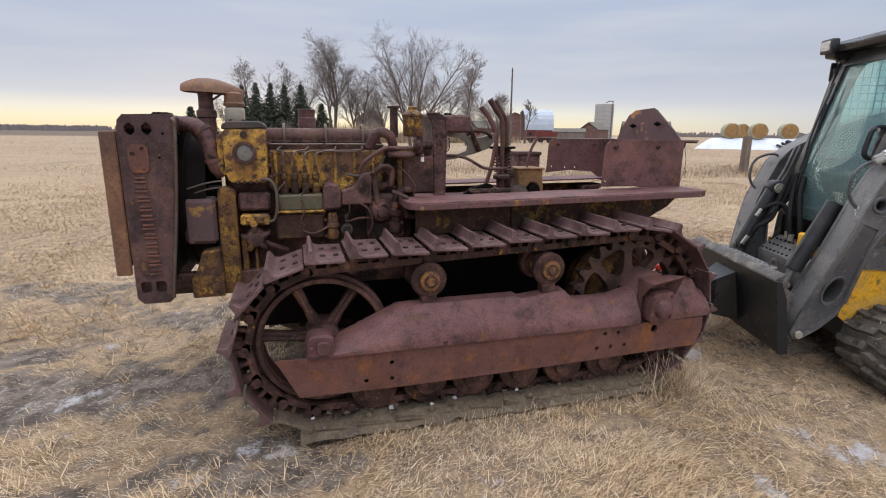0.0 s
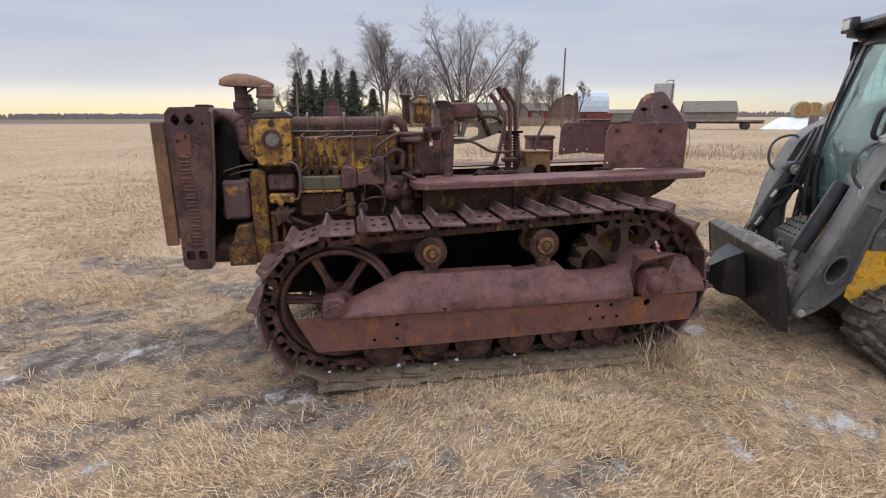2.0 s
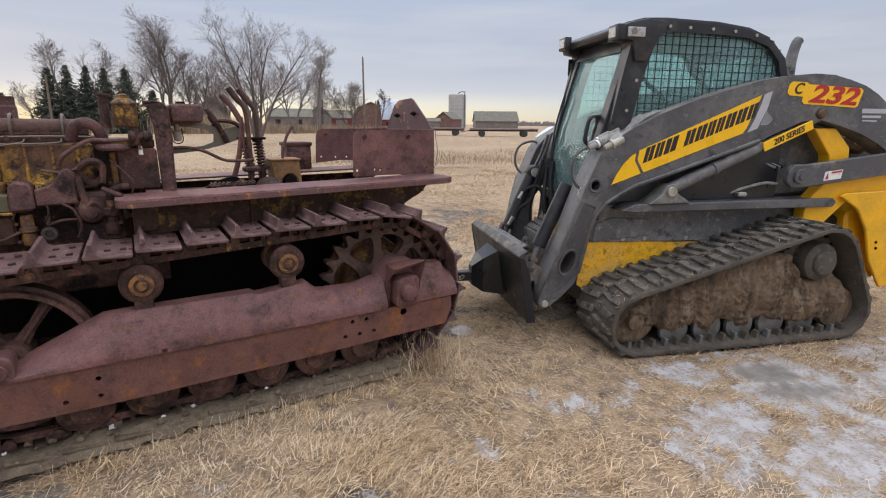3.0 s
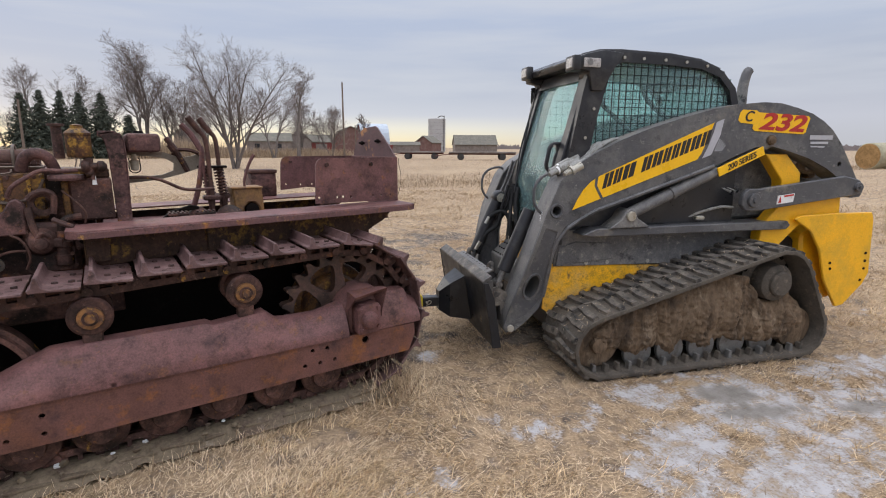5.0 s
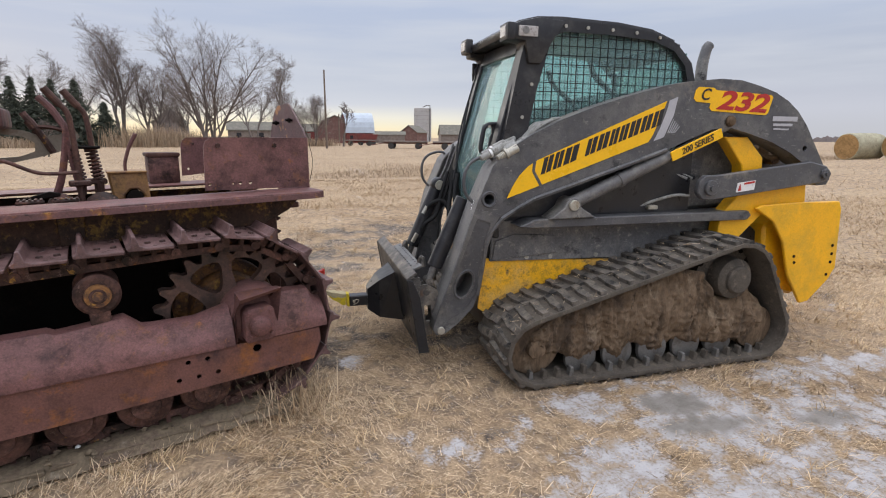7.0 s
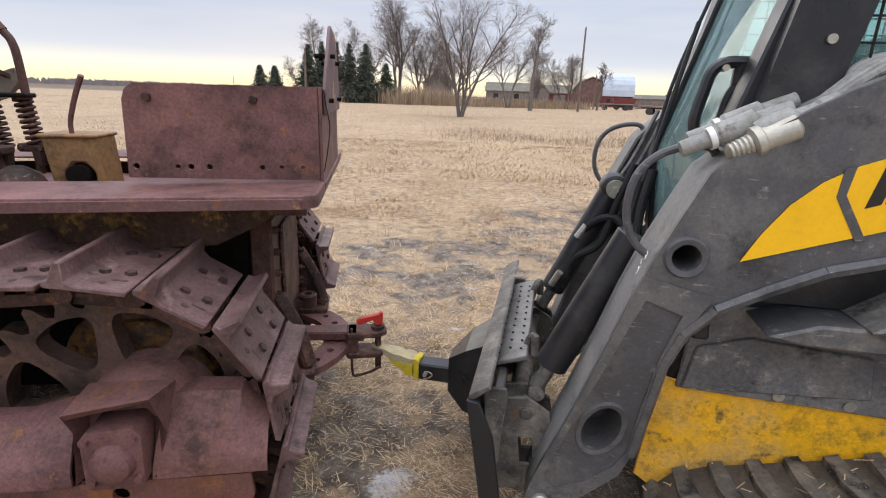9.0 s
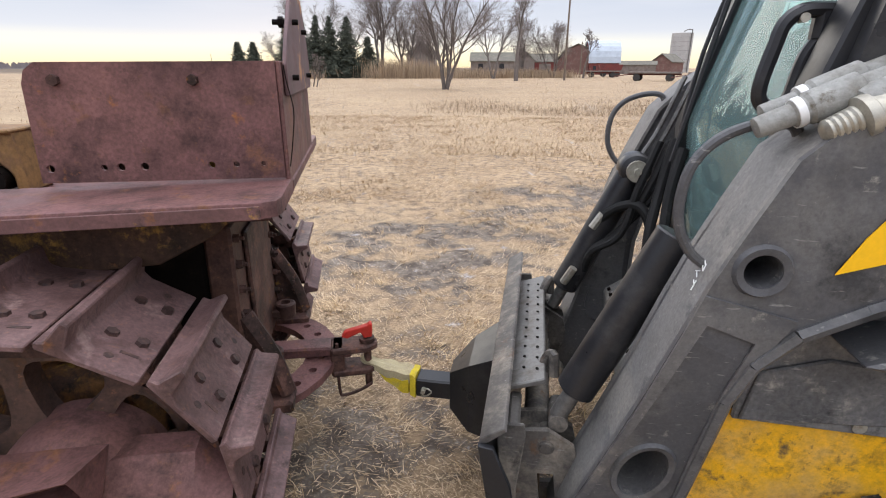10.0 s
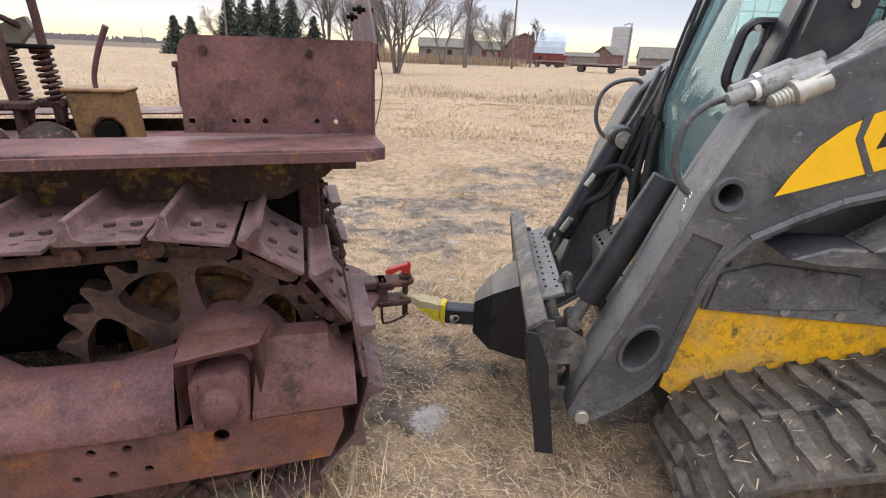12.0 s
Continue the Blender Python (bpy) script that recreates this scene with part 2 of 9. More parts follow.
M_black = surf("dusty_black_machine_paint", (0.080, 0.080, 0.084), [((0.185, 0.178, 0.166), 3.5, 0.46, 0.70), ((0.28, 0.245, 0.195), 2.1, 0.60, 0.74), ((0.27, 0.255, 0.225), 26.0, 0.62, 0.73), ((0.36, 0.33, 0.28), 75.0, 0.68, 0.73), ((0.040, 0.041, 0.044), 7.0, 0.54, 0.66)], rough=0.42, grain=0.16, bump=0.12, fine=140, spec=0.35, scratch=0.55)
# cylinder black greyed up: the light along the barrel is in the colour
M_barrel = surf("lit_cylinder_paint", (0.118, 0.115, 0.113), [((0.235, 0.222, 0.20), 6.0, 0.46, 0.66), ((0.05, 0.05, 0.052), 9.0, 0.56, 0.66)], rough=0.5, grain=0.2, bump=0.15, scratch=0.4)
# dusty black for the arm flange, paled by skylight put into its colour
M_armlit = surf("dusty_skylit_black_paint", (0.165, 0.16, 0.154), [((0.25, 0.232, 0.205), 4.0, 0.48, 0.70), ((0.07, 0.07, 0.072), 7.0, 0.56, 0.68), ((0.26, 0.22, 0.16), 30.0, 0.66, 0.74)], rough=0.6, grain=0.22, bump=0.2, fine=120, scratch=0.5)
M_coup = surf("worn_coupler_steel", (0.088, 0.081, 0.074), [((0.25, 0.218, 0.178), 7.0, 0.48, 0.66), ((0.13, 0.075, 0.045), 11.0, 0.60, 0.70), ((0.03, 0.028, 0.026), 8.0, 0.55, 0.66)], rough=0.6, grain=0.25, bump=0.3, scratch=0.5)
M_panel = surf("dirty_black_side_panel", (0.118, 0.116, 0.116), [((0.24, 0.225, 0.20), 5.0, 0.46, 0.70), ((0.32, 0.30, 0.26), 20.0, 0.58, 0.70), ((0.03, 0.03, 0.03), 9.0, 0.56, 0.66)], rough=0.55, grain=0.28, bump=0.25, scratch=0.7)
M_gloss = surf("black_cab_paint", (0.019, 0.019, 0.021), [((0.055, 0.053, 0.051), 6.0, 0.50, 0.72)], rough=0.36, grain=0.15, bump=0.05)
M_newblk = surf("fresh_black_hitch_paint", (0.012, 0.013, 0.016), [((0.03, 0.03, 0.03), 8.0, 0.55, 0.75)], rough=0.35, grain=0.15, bump=0.08)
M_yel = surf("chrome_yellow_machine_paint", (0.84, 0.43, 0.010), [((0.66, 0.37, 0.03), 4.0, 0.48, 0.68), ((0.20, 0.13, 0.05), 14.0, 0.66, 0.78)], rough=0.4, grain=0.09, bump=0.05, grime=0.12)
M_yelmud = surf("mud_splashed_yellow_paint", (0.88, 0.455, 0.012), [((0.56, 0.36, 0.14), 2.4, 0.50, 0.66), ((0.60, 0.34, 0.07), 4.0, 0.50, 0.70), ((0.15, 0.10, 0.05), 11.0, 0.57, 0.66)], rough=0.5, grain=0.14, bump=0.18, grime=0.6, grime_col=(0.10, 0.068, 0.042))
M_decal = surf("yellow_decal_vinyl", (0.88, 0.49, 0.008), [((0.72, 0.42, 0.03), 9.0, 0.58, 0.75)], rough=0.35, grain=0.05, bump=0.0)
M_ink = surf("black_decal_ink", (0.020, 0.019, 0.020), [((0.16, 0.11, 0.03), 34.0, 0.68, 0.76)], rough=0.4, grain=0.1, bump=0.0)
M_silver = surf("silver_decal_vinyl", (0.42, 0.42, 0.44), [], rough=0.35, grain=0.08, bump=0.0)
M_redink = surf("red_decal_ink", (0.42, 0.025, 0.02), [], rough=0.35, grain=0.08, bump=0.0)
M_white = surf("white_label_vinyl", (0.74, 0.74, 0.72), [((0.5, 0.48, 0.44), 20.0, 0.6, 0.75)], rough=0.45, grain=0.06, bump=0.0)
M_rubber = surf("dusty_black_rubber", (0.100, 0.089, 0.076), [((0.19, 0.162, 0.130), 8.0, 0.48, 0.64), ((0.020, 0.020, 0.020), 10.0, 0.52, 0.62), ((0.30, 0.26, 0.20), 40.0, 0.62, 0.70)], rough=0.85, grain=0.25, bump=0.5, fine=80, spec=0.25)
M_rubedge = surf("mud_dusted_rubber_edge", (0.098, 0.084, 0.068), [((0.048, 0.042, 0.036), 8.0, 0.5, 0.7), ((0.16, 0.13, 0.10), 20.0, 0.56, 0.68)], rough=0.9, grain=0.2, bump=0.4, spec=0.2)
M_mud = surf("dried_brown_mud", (0.160, 0.112, 0.072), [((0.075, 0.054, 0.038), 7.0, 0.48, 0.62), ((0.25, 0.19, 0.13), 13.0, 0.56, 0.68), ((0.05, 0.037, 0.028), 30.0, 0.58, 0.68)], rough=0.95, grain=0.3, bump=1.0, fine=45, stretch=(1, 1, 0.35), spec=0.15)
M_steel = surf("worn_bare_steel", (0.20, 0.195, 0.185), [((0.09, 0.08, 0.072), 9.0, 0.46, 0.66)], rough=0.45, metal=0.5, grain=0.2, bump=0.1)
M_zinc = surf("zinc_plated_fitting", (0.42, 0.40, 0.34), [((0.25, 0.2, 0.13), 20.0, 0.55, 0.7)], rough=0.42, metal=0.6, grain=0.15, bump=0.1)
M_fitting = surf("dust_grey_coupler", (0.28, 0.28, 0.26), [((0.18, 0.17, 0.145), 14.0, 0.50, 0.66), ((0.10, 0.085, 0.06), 30.0, 0.58, 0.68)], rough=0.6, grain=0.2, bump=0.2)
M_hose = surf("black_hydraulic_hose", (0.012, 0.012, 0.012), [((0.05, 0.046, 0.04), 12.0, 0.58, 0.75)], rough=0.65, grain=0.2, bump=0.2, spec=0.25)
M_tread = surf("galvanised_step_sheet", (0.17, 0.165, 0.155), [((0.10, 0.085, 0.07), 12.0, 0.50, 0.68)], rough=0.5, metal=0.4, grain=0.2, bump=0.2)
M_seat = surf("dark_seat_vinyl", (0.025, 0.027, 0.030), rough=0.5, grain=0.1, bump=0.1)


def glass(name, tint, rough=0.02, alpha=0.0):
    m, n, l, p = principled(name)
    tr, gl, mx, fr = (n.new(k) for k in ("ShaderNodeBsdfTransparent", "ShaderNodeBsdfGlossy", "ShaderNodeMixShader", "ShaderNodeFresnel"))
    tr.inputs[0].default_value, gl.inputs[0].default_value, gl.inputs[1].default_value = (*tint, 1), (0.9, 0.95, 0.95, 1), rough
    fr.inputs[0].default_value = 1.5
    l.new(fr.outputs[0], mx.inputs[0])
    l.new(tr.outputs[0], mx.inputs[1])
    l.new(gl.outputs[0], mx.inputs[2])
    # teal diffuse share: hazy sky reflection painted onto the pane, set by alpha
    sky_haze, mix2 = n.new("ShaderNodeBsdfDiffuse"), n.new("ShaderNodeMixShader")
    sky_haze.inputs[0].default_value = (0.38, 0.56, 0.55, 1)
    mix2.inputs[0].default_value = alpha
    l.new(mx.outputs[0], mix2.inputs[1])
    l.new(sky_haze.outputs[0], mix2.inputs[2])
    l.new(mix2.outputs[0], n["Material Output"].inputs[0])
    return m


M_glass = glass("green_tinted_cab_glass", (0.84, 0.98, 0.95), 0.02, 0.15)
M_windscreen = glass("sky_hazed_green_windscreen_glass", (0.70, 0.90, 0.87), 0.03, 0.26)
M_lens = surf("clear_lamp_lens", (0.42, 0.40, 0.38), [((0.22, 0.20, 0.19), 60.0, 0.5, 0.65)], rough=0.15, grain=0.15, bump=0.3, fine=200)


# ---- building helpers ----
ORIGIN = {}


def thing(name, m, label, category, group="", kind=""):
    """The Empty at the base of a thing; its parts are written in its own metres."""
    ob = new(name)
    ob.matrix_basis = m
    ob.empty_display_size = 0.2
    return tagged(ob, label, category, group, kind)


def finish(name, bm, material, smooth=32):
    me = bpy.data.meshes.new(name)
    bmesh.ops.recalc_face_normals(bm, faces=bm.faces)
    bm.to_mesh(me)
    bm.free()
    for p in me.polygons:
        p.use_smooth = smooth > 0
    if smooth:
        me.set_sharp_from_angle(angle=radians(smooth))
    for mt in material if isinstance(material, (list, tuple)) else [material]:
        me.materials.append(mt)
    return me


def part(name, bm, material, parent, label="", smooth=32):
    """Links a bmesh as ONE mesh object under a thing or a part."""
    ob = new(name, finish(name, bm, material, smooth))
    ob.parent = parent
    while parent not in ORIGIN and parent.parent:
        parent = parent.parent
    if parent in ORIGIN:
        ob.data.transform(Matrix.Translation(-ORIGIN[parent]))
    return tagged(ob, label)


def solo(name, bm, material, label, category, group="", kind="", smooth=32):
    """A thing that is one mesh."""
    return tagged(new(name, finish(name, bm, material, smooth)), label, category, group, kind)


def bm_new():
    return bmesh.new()


def soften(bm, faces, width, seg=1, sharp=30):
    if width <= 0:
        return
    edges = list({e for f in faces for e in f.edges if len(e.link_faces) == 2 and e.calc_face_angle(0) > radians(sharp)})
    if edges:
        bmesh.ops.bevel(bm, geom=edges, offset=width, segments=seg, profile=0.6, affect="EDGES", clamp_overlap=True)


def box(bm, x0, x1, y0, y1, z0, z1, bevel=0.004, turn=None, seg=1):
    v = bmesh.ops.create_cube(bm, size=1.0, matrix=Matrix.LocRotScale(((x0 + x1) / 2, (y0 + y1) / 2, (z0 + z1) / 2), None, (x1 - x0, y1 - y0, z1 - z0)))["verts"]
    if turn is not None:
        bmesh.ops.transform(bm, matrix=turn, verts=v)
    soften(bm, {f for q in v for f in q.link_faces}, bevel, seg)
    return bm


def prism(bm, pts, d0, d1, bevel=0.004, holes=(), plane="xz", seg=1):
    """A flat outline (with round holes (u, v, r)) made d0 to d1 thick. plane xz: d is y; yz: d is x; xy: d is z."""
    def at(u, v, d):
        return (u, d, v) if plane == "xz" else (d, u, v) if plane == "yz" else (u, v, d)
    start = set(bm.faces)
    if not holes:
        f = bm.faces.new([bm.verts.new(at(u, v, d0)) for u, v in pts])
        faces = [f]
    else:
        edges = []
        loops = [pts] + [[(u + r * math.cos(k * math.tau / 10), v + r * math.sin(k * math.tau / 10)) for k in range(10)] if not isinstance(hole[0], tuple) else list(hole) for hole in holes for u, v, r in [hole if not isinstance(hole[0], tuple) else (0, 0, 0)]]
        for loop in loops:
            vs = [bm.verts.new(at(u, v, d0)) for u, v in loop]
            edges += [bm.edges.new((vs[k], vs[k - 1])) for k in range(len(vs))]
        faces = [g for g in bmesh.ops.triangle_fill(bm, use_beauty=True, use_dissolve=False, edges=edges)["geom"] if isinstance(g, bmesh.types.BMFace)]
    ext = bmesh.ops.extrude_face_region(bm, geom=faces)["geom"]
    bmesh.ops.translate(bm, vec=Vector(at(0, 0, d1 - d0)), verts=[g for g in ext if isinstance(g, bmesh.types.BMVert)])
    made = set(bm.faces) - start
    if bevel and not holes:
        bmesh.ops.recalc_face_normals(bm, faces=list(made))
        soften(bm, made, bevel, seg)
    return bm


def axes_to(p0, p1):
    d = Vector(p1) - Vector(p0)
    return Matrix.Translation(p0) @ d.to_track_quat("Z", "Y").to_matrix().to_4x4(), d.length


def cyl(bm, p0, p1, r0, r1=None, seg=16, bevel=0.0):
    m, n = axes_to(p0, p1)
    r1 = r0 if r1 is None else r1
    v = bmesh.ops.create_cone(bm, cap_ends=True, segments=seg, radius1=r0, radius2=max(r1, 1e-4), depth=n, matrix=m @ Matrix.Translation((0, 0, n / 2)))["verts"]
    if bevel:
        soften(bm, {f for q in v for f in q.link_faces}, bevel, 1, 50)
    return bm


def lathe(bm, p0, p1, profile, seg=24):
    """Turns a profile of (radius, distance along p0 to p1) about that line."""
    m, _ = axes_to(p0, p1)
    rings = [[bm.verts.new(m @ Vector((r * math.cos(k * math.tau / seg), r * math.sin(k * math.tau / seg), z))) for k in range(seg)] for r, z in profile]
    for a, b in zip(rings, rings[1:]):
        for k in range(seg):
            bm.faces.new((a[k - 1], a[k], b[k], b[k - 1]))
    closed = abs(profile[0][1] - profile[-1][1]) < 1e-6 and len(profile) > 3
    if closed:
        for k in range(seg):
            bm.faces.new((rings[-1][k - 1], rings[-1][k], rings[0][k], rings[0][k - 1]))
    for ring in () if closed else (rings[0], rings[-1]):
        if (ring[0].co - ring[seg // 2].co).length > 2e-3:
            bm.faces.new(ring)
    return bm


def smooth_path(pts, n=6):
    p = [Vector(q) for q in pts]
    p = [2 * p[0] - p[1], *p, 2 * p[-1] - p[-2]]
    out = []
    for a, b, c, d in zip(p, p[1:], p[2:], p[3:]):
        for k in range(n):
            t = k / n
            out.append(0.5 * (2 * b + (c - a) * t + (2 * a - 5 * b + 4 * c - d) * t * t + (3 * b - a - 3 * c + d) * t ** 3))
    return out + [p[-2]]


def tube(bm, pts, r, seg=8, n=6, r_end=None, flat=1.0):
    """A round bar or hose bent through points."""
    path = smooth_path(pts, n) if n else [Vector(p) for p in pts]
    side, rings = None, []
    for k, p in enumerate(path):
        d = (path[min(k + 1, len(path) - 1)] - path[max(k - 1, 0)]).normalized()
        side = d.orthogonal() if side is None else (side - d * side.dot(d))
        side.normalize()
        up = d.cross(side)
        rr = r if r_end is None else r + (r_end - r) * k / (len(path) - 1)
        rings.append([bm.verts.new(p + rr * (math.cos(j * math.tau / seg) * side + flat * math.sin(j * math.tau / seg) * up)) for j in range(seg)])
    for a, b in zip(rings, rings[1:]):
        for j in range(seg):
            bm.faces.new((a[j - 1], a[j], b[j], b[j - 1]))
    bm.faces.new(rings[0])
    bm.faces.new(rings[-1])
    return bm


def bolt(bm, p, d, r=0.012, h=0.010):
    """A hexagon head at p that stands out along d."""
    p, d = Vector(p), Vector(d).normalized()
    return cyl(bm, p - d * 0.003, p + d * h, r, r * 0.92, 6)


def coil(bm, p0, p1, r, wire, turns, seg=6):
    m, n = axes_to(p0, p1)
    pts = [m @ Vector((r * math.cos(a), r * math.sin(a), n * k / (turns * 10))) for k in range(turns * 10 + 1) for a in [k * math.tau / 10]]
    return tube(bm, pts, wire, seg, 0)


def ring(bm, centre, normal, r_in, r_out, thick, seg=32):
    c, n = Vector(centre), Vector(normal).normalized()
    return lathe(bm, c - n * thick / 2, c + n * thick / 2, [(r_in, 0), (r_out, 0), (r_out, thick), (r_in, thick), (r_in, thick * 0.5), (r_in * 1.0005, 0)], seg)


def lettering(name, body, m, size, material, parent, shear=0.0, label="", deep=0.0015, bold=0.012):
    cu = bpy.data.curves.new(name, "FONT")
    cu.body, cu.size, cu.shear, cu.extrude, cu.offset = body, size, shear, deep, size * bold
    cu.align_x, cu.align_y = "CENTER", "CENTER"
    cu.materials.append(material)
    ob = new(name, cu)
    ob.parent, ob.matrix_basis = parent, m
    return tagged(ob, label)


# ---- ground ----
def lattice(x, y, seed):
    """Smooth value noise on arrays, 0 to 1."""
    xi, yi = np.floor(x).astype(int), np.floor(y).astype(int)
    fx, fy = x - xi, y - yi
    fx, fy = fx * fx * (3 - 2 * fx), fy * fy * (3 - 2 * fy)

    def pick(a, b):
        h = (a * 374761393 + b * 668265263 + seed * 69069) & 0x7FFFFFFF
        h = ((h ^ (h >> 13)) * 1274126177) & 0x7FFFFFFF
        return ((h ^ (h >> 16)) & 0xFFFF) / 65535.0
    return (pick(xi, yi) * (1 - fx) + pick(xi + 1, yi) * fx) * (1 - fy) + (pick(xi, yi + 1) * (1 - fx) + pick(xi + 1, yi + 1) * fx) * fy


def rough_noise(x, y, seed, octaves=4):
    total, amp, norm = 0.0, 1.0, 0.0
    for k in range(octaves):
        total, norm = total + amp * lattice(x * 2 ** k, y * 2 ** k, seed + 17 * k), norm + amp
        amp *= 0.5
    return total / norm


def smooth01(v, lo, hi):
    t = np.clip((v - lo) / (hi - lo), 0, 1)
    return t * t * (3 - 2 * t)


def blobs(x, y, spots):
    """Soft patches (x, y, length, width, turn in degrees) on the plan."""
    out = np.zeros_like(x)
    for cx, cy, a, b, deg in spots:
        c, s = math.cos(radians(deg)), math.sin(radians(deg))
        u, v = ((x - cx) * c + (y - cy) * s) / a, (-(x - cx) * s + (y - cy) * c) / b
        out = np.maximum(out, np.exp(-(u * u + v * v)))
    return out


ICE = [(4.02, 0.46, 0.58, 0.34, -28), (3.55, 0.86, 0.20, 0.16, -30), (3.22, 0.42, 0.40, 0.24, 10), (4.60, 0.12, 0.55, 0.28, -25), (3.75, 0.05, 0.52, 0.26, -20), (3.40, 0.0, 0.45, 0.20, 0), (4.95, 0.42, 0.45, 0.14, -18), (5.5, 0.22, 0.6, 0.12, -15), (4.2, -0.22, 0.50, 0.16, -10), (2.95, 0.22, 0.26, 0.12, 0)]
PUDDLE = [(3.99, 0.63, 0.22, 0.12, -30), (3.92, 0.42, 0.30, 0.075, -22), (4.50, 0.12, 0.20, 0.07, -25)]
RIME = [(3.10, 0.87, 0.20, 0.12, 0), (2.72, 0.96, 0.17, 0.11, 20), (2.62, 1.17, 0.14, 0.08, 0), (-0.93, 2.36, 0.42, 0.12, 5), (-1.5, 2.3, 0.5, 0.14, 10), (-0.52, 1.30, 0.30, 0.12, 15),
        (0.86, 1.22, 0.25, 0.10, 5), (0.12, 1.64, 0.32, 0.12, 10), (0.56, 1.10, 0.22, 0.09, 0), (1.46, 0.90, 0.22, 0.10, 0), (1.9, 0.9, 0.25, 0.12, 0), (-0.96, 3.1, 0.3, 0.10, 5), (2.75, 2.0, 0.2, 0.1, 0)]
MUD = [(-0.9, 2.45, 1.2, 0.40, 8), (0.10, 1.66, 0.55, 0.18, 12), (-2.6, 2.5, 1.5, 0.45, 0), (0.2, 1.46, 0.5, 0.11, 0), (-1.3, 3.1, 0.8, 0.22, 8), (3.4, 4.3, 0.9, 0.35, 12), (4.3, 5.6, 1.1, 0.28, 8), (2.9, 5.2, 0.9, 0.25, 8), (5.5, 5.9, 1.0, 0.3, 8), (-0.3, 3.5, 0.9, 0.35, 0), (1.2, 2.4, 1.6, 0.8, 0),
       (2.68, 2.32, 0.14, 0.16, 0), (2.95, 2.55, 0.12, 0.10, 0), (3.75, 1.95, 0.35, 0.25, -20), (0.55, 1.05, 0.25, 0.10, 0), (1.46, 0.86, 0.2, 0.08, 0), (3.06, 0.93, 0.16, 0.08, 0)]
SCUFF = [(-2.2, 2.9, 1.6, 0.7, 5), (-0.9, 1.2, 1.0, 0.35, 5), (4.0, 5.0, 2.0, 1.3, 10), (4.4, 3.6, 1.6, 0.9, 15), (3.0, 4.6, 2.2, 1.2, 10), (5.2, 6.2, 1.8, 0.8, 5), (5.6, 1.5, 1.6, 0.5, -20), (-1.6, 1.6, 1.2, 0.5, 15), (-2.0, 4.6, 2.0, 0.5, 0), (0.4, 5.2, 2.2, 0.6, 0), (0.6, 0.9, 1.2, 0.3, 0)]


def ice_at(x, y):
    """Where thin ice and rime lie, 0 to 1, with ragged edges."""
    v = np.maximum(1.25 * blobs(x, y, ICE), 0.54 * blobs(x, y, RIME))
    return smooth01(v + 0.9 * (rough_noise(x * 4.2, y * 4.2, 61) - 0.5) + 1.5 * (rough_noise(x * 15, y * 15, 62, 3) - 0.5), 0.30, 0.85)


def puddle_at(x, y):
    """Where smooth frozen puddles lie, 0 to 1."""
    return smooth01(blobs(x, y, PUDDLE) + 0.5 * (rough_noise(x * 9, y * 9, 65, 3) - 0.5), 0.38, 0.52)


def mud_at(x, y):
    """Where bare dark earth shows through the grass, 0 to 1."""
    v = np.maximum(0.92 * blobs(x, y, MUD), 0.60 * blobs(x, y, SCUFF)) + 0.13 * np.exp(-((x - 1.8) ** 2 + (y - 1.8) ** 2) / 30.0)
    return smooth01(v + 1.25 * (rough_noise(x * 2.6, y * 2.6, 63) - 0.5) + 1.0 * (rough_noise(x * 9, y * 9, 64, 3) - 0.5), 0.42, 0.86)


def height(x, y):
    z = 0.05 * np.exp(-(((x - 1.2) / 2.6) ** 2 + ((y - 2.4) / 1.3) ** 2) ** 2)
    near = np.exp(-((x - 2) ** 2 + (y - 2) ** 2) / 260.0)
    z = z + near * (0.045 * (rough_noise(x * 0.9, y * 0.9, 3) - 0.5) + 0.022 * (rough_noise(x * 5, y * 5, 9, 3) - 0.5))
    edge = np.exp(-((y + 0.35 * x - 23.0) / 3.2) ** 2) * smooth01(x, -14, 4)
    rise = 0.62 * smooth01(x, 16, 33) * np.exp(-((y - 3.0) / 20.0) ** 2)
    return z - 0.25 * edge + rise


def axis_steps(lo, hi, fine, far):
    a = list(np.arange(lo, hi + 1e-6, fine))
    step, v = fine, hi
    while v < far:
        step *= 1.17
        v += step
        a.append(v)
    step, v = fine, lo
    while v > -far:
        step *= 1.17
        v -= step
        a.insert(0, v)
    return np.array(a)


gx, gy = axis_steps(-2.6, 6.2, 0.045, 3500), axis_steps(-0.6, 5.4, 0.045, 3500)
GX, GY = np.meshgrid(gx, gy, indexing="xy")
GZ = height(GX, GY)
nx, ny = len(gx), len(gy)
idx = np.arange(nx * ny).reshape(ny, nx)
quads = np.stack([idx[:-1, :-1], idx[:-1, 1:], idx[1:, 1:], idx[1:, :-1]], -1).reshape(-1, 4)


def fast_mesh(name, verts, faces, material, smooth=False):
    """A mesh from arrays of points and of faces with the same number of corners."""
    me = bpy.data.meshes.new(name)
    faces = np.asarray(faces)
    k = faces.shape[1]
    me.vertices.add(len(verts))
    me.vertices.foreach_set("co", np.ascontiguousarray(verts, dtype=np.float32).ravel())
    me.loops.add(faces.size)
    me.loops.foreach_set("vertex_index", faces.ravel().astype(np.int32))
    me.polygons.add(len(faces))
    me.polygons.foreach_set("loop_start", np.arange(0, faces.size, k, dtype=np.int32))
    me.update(calc_edges=True)
    me.validate()
    if smooth:
        me.polygons.foreach_set("use_smooth", np.ones(len(me.polygons), dtype=bool))
    me.materials.append(material)
    return me


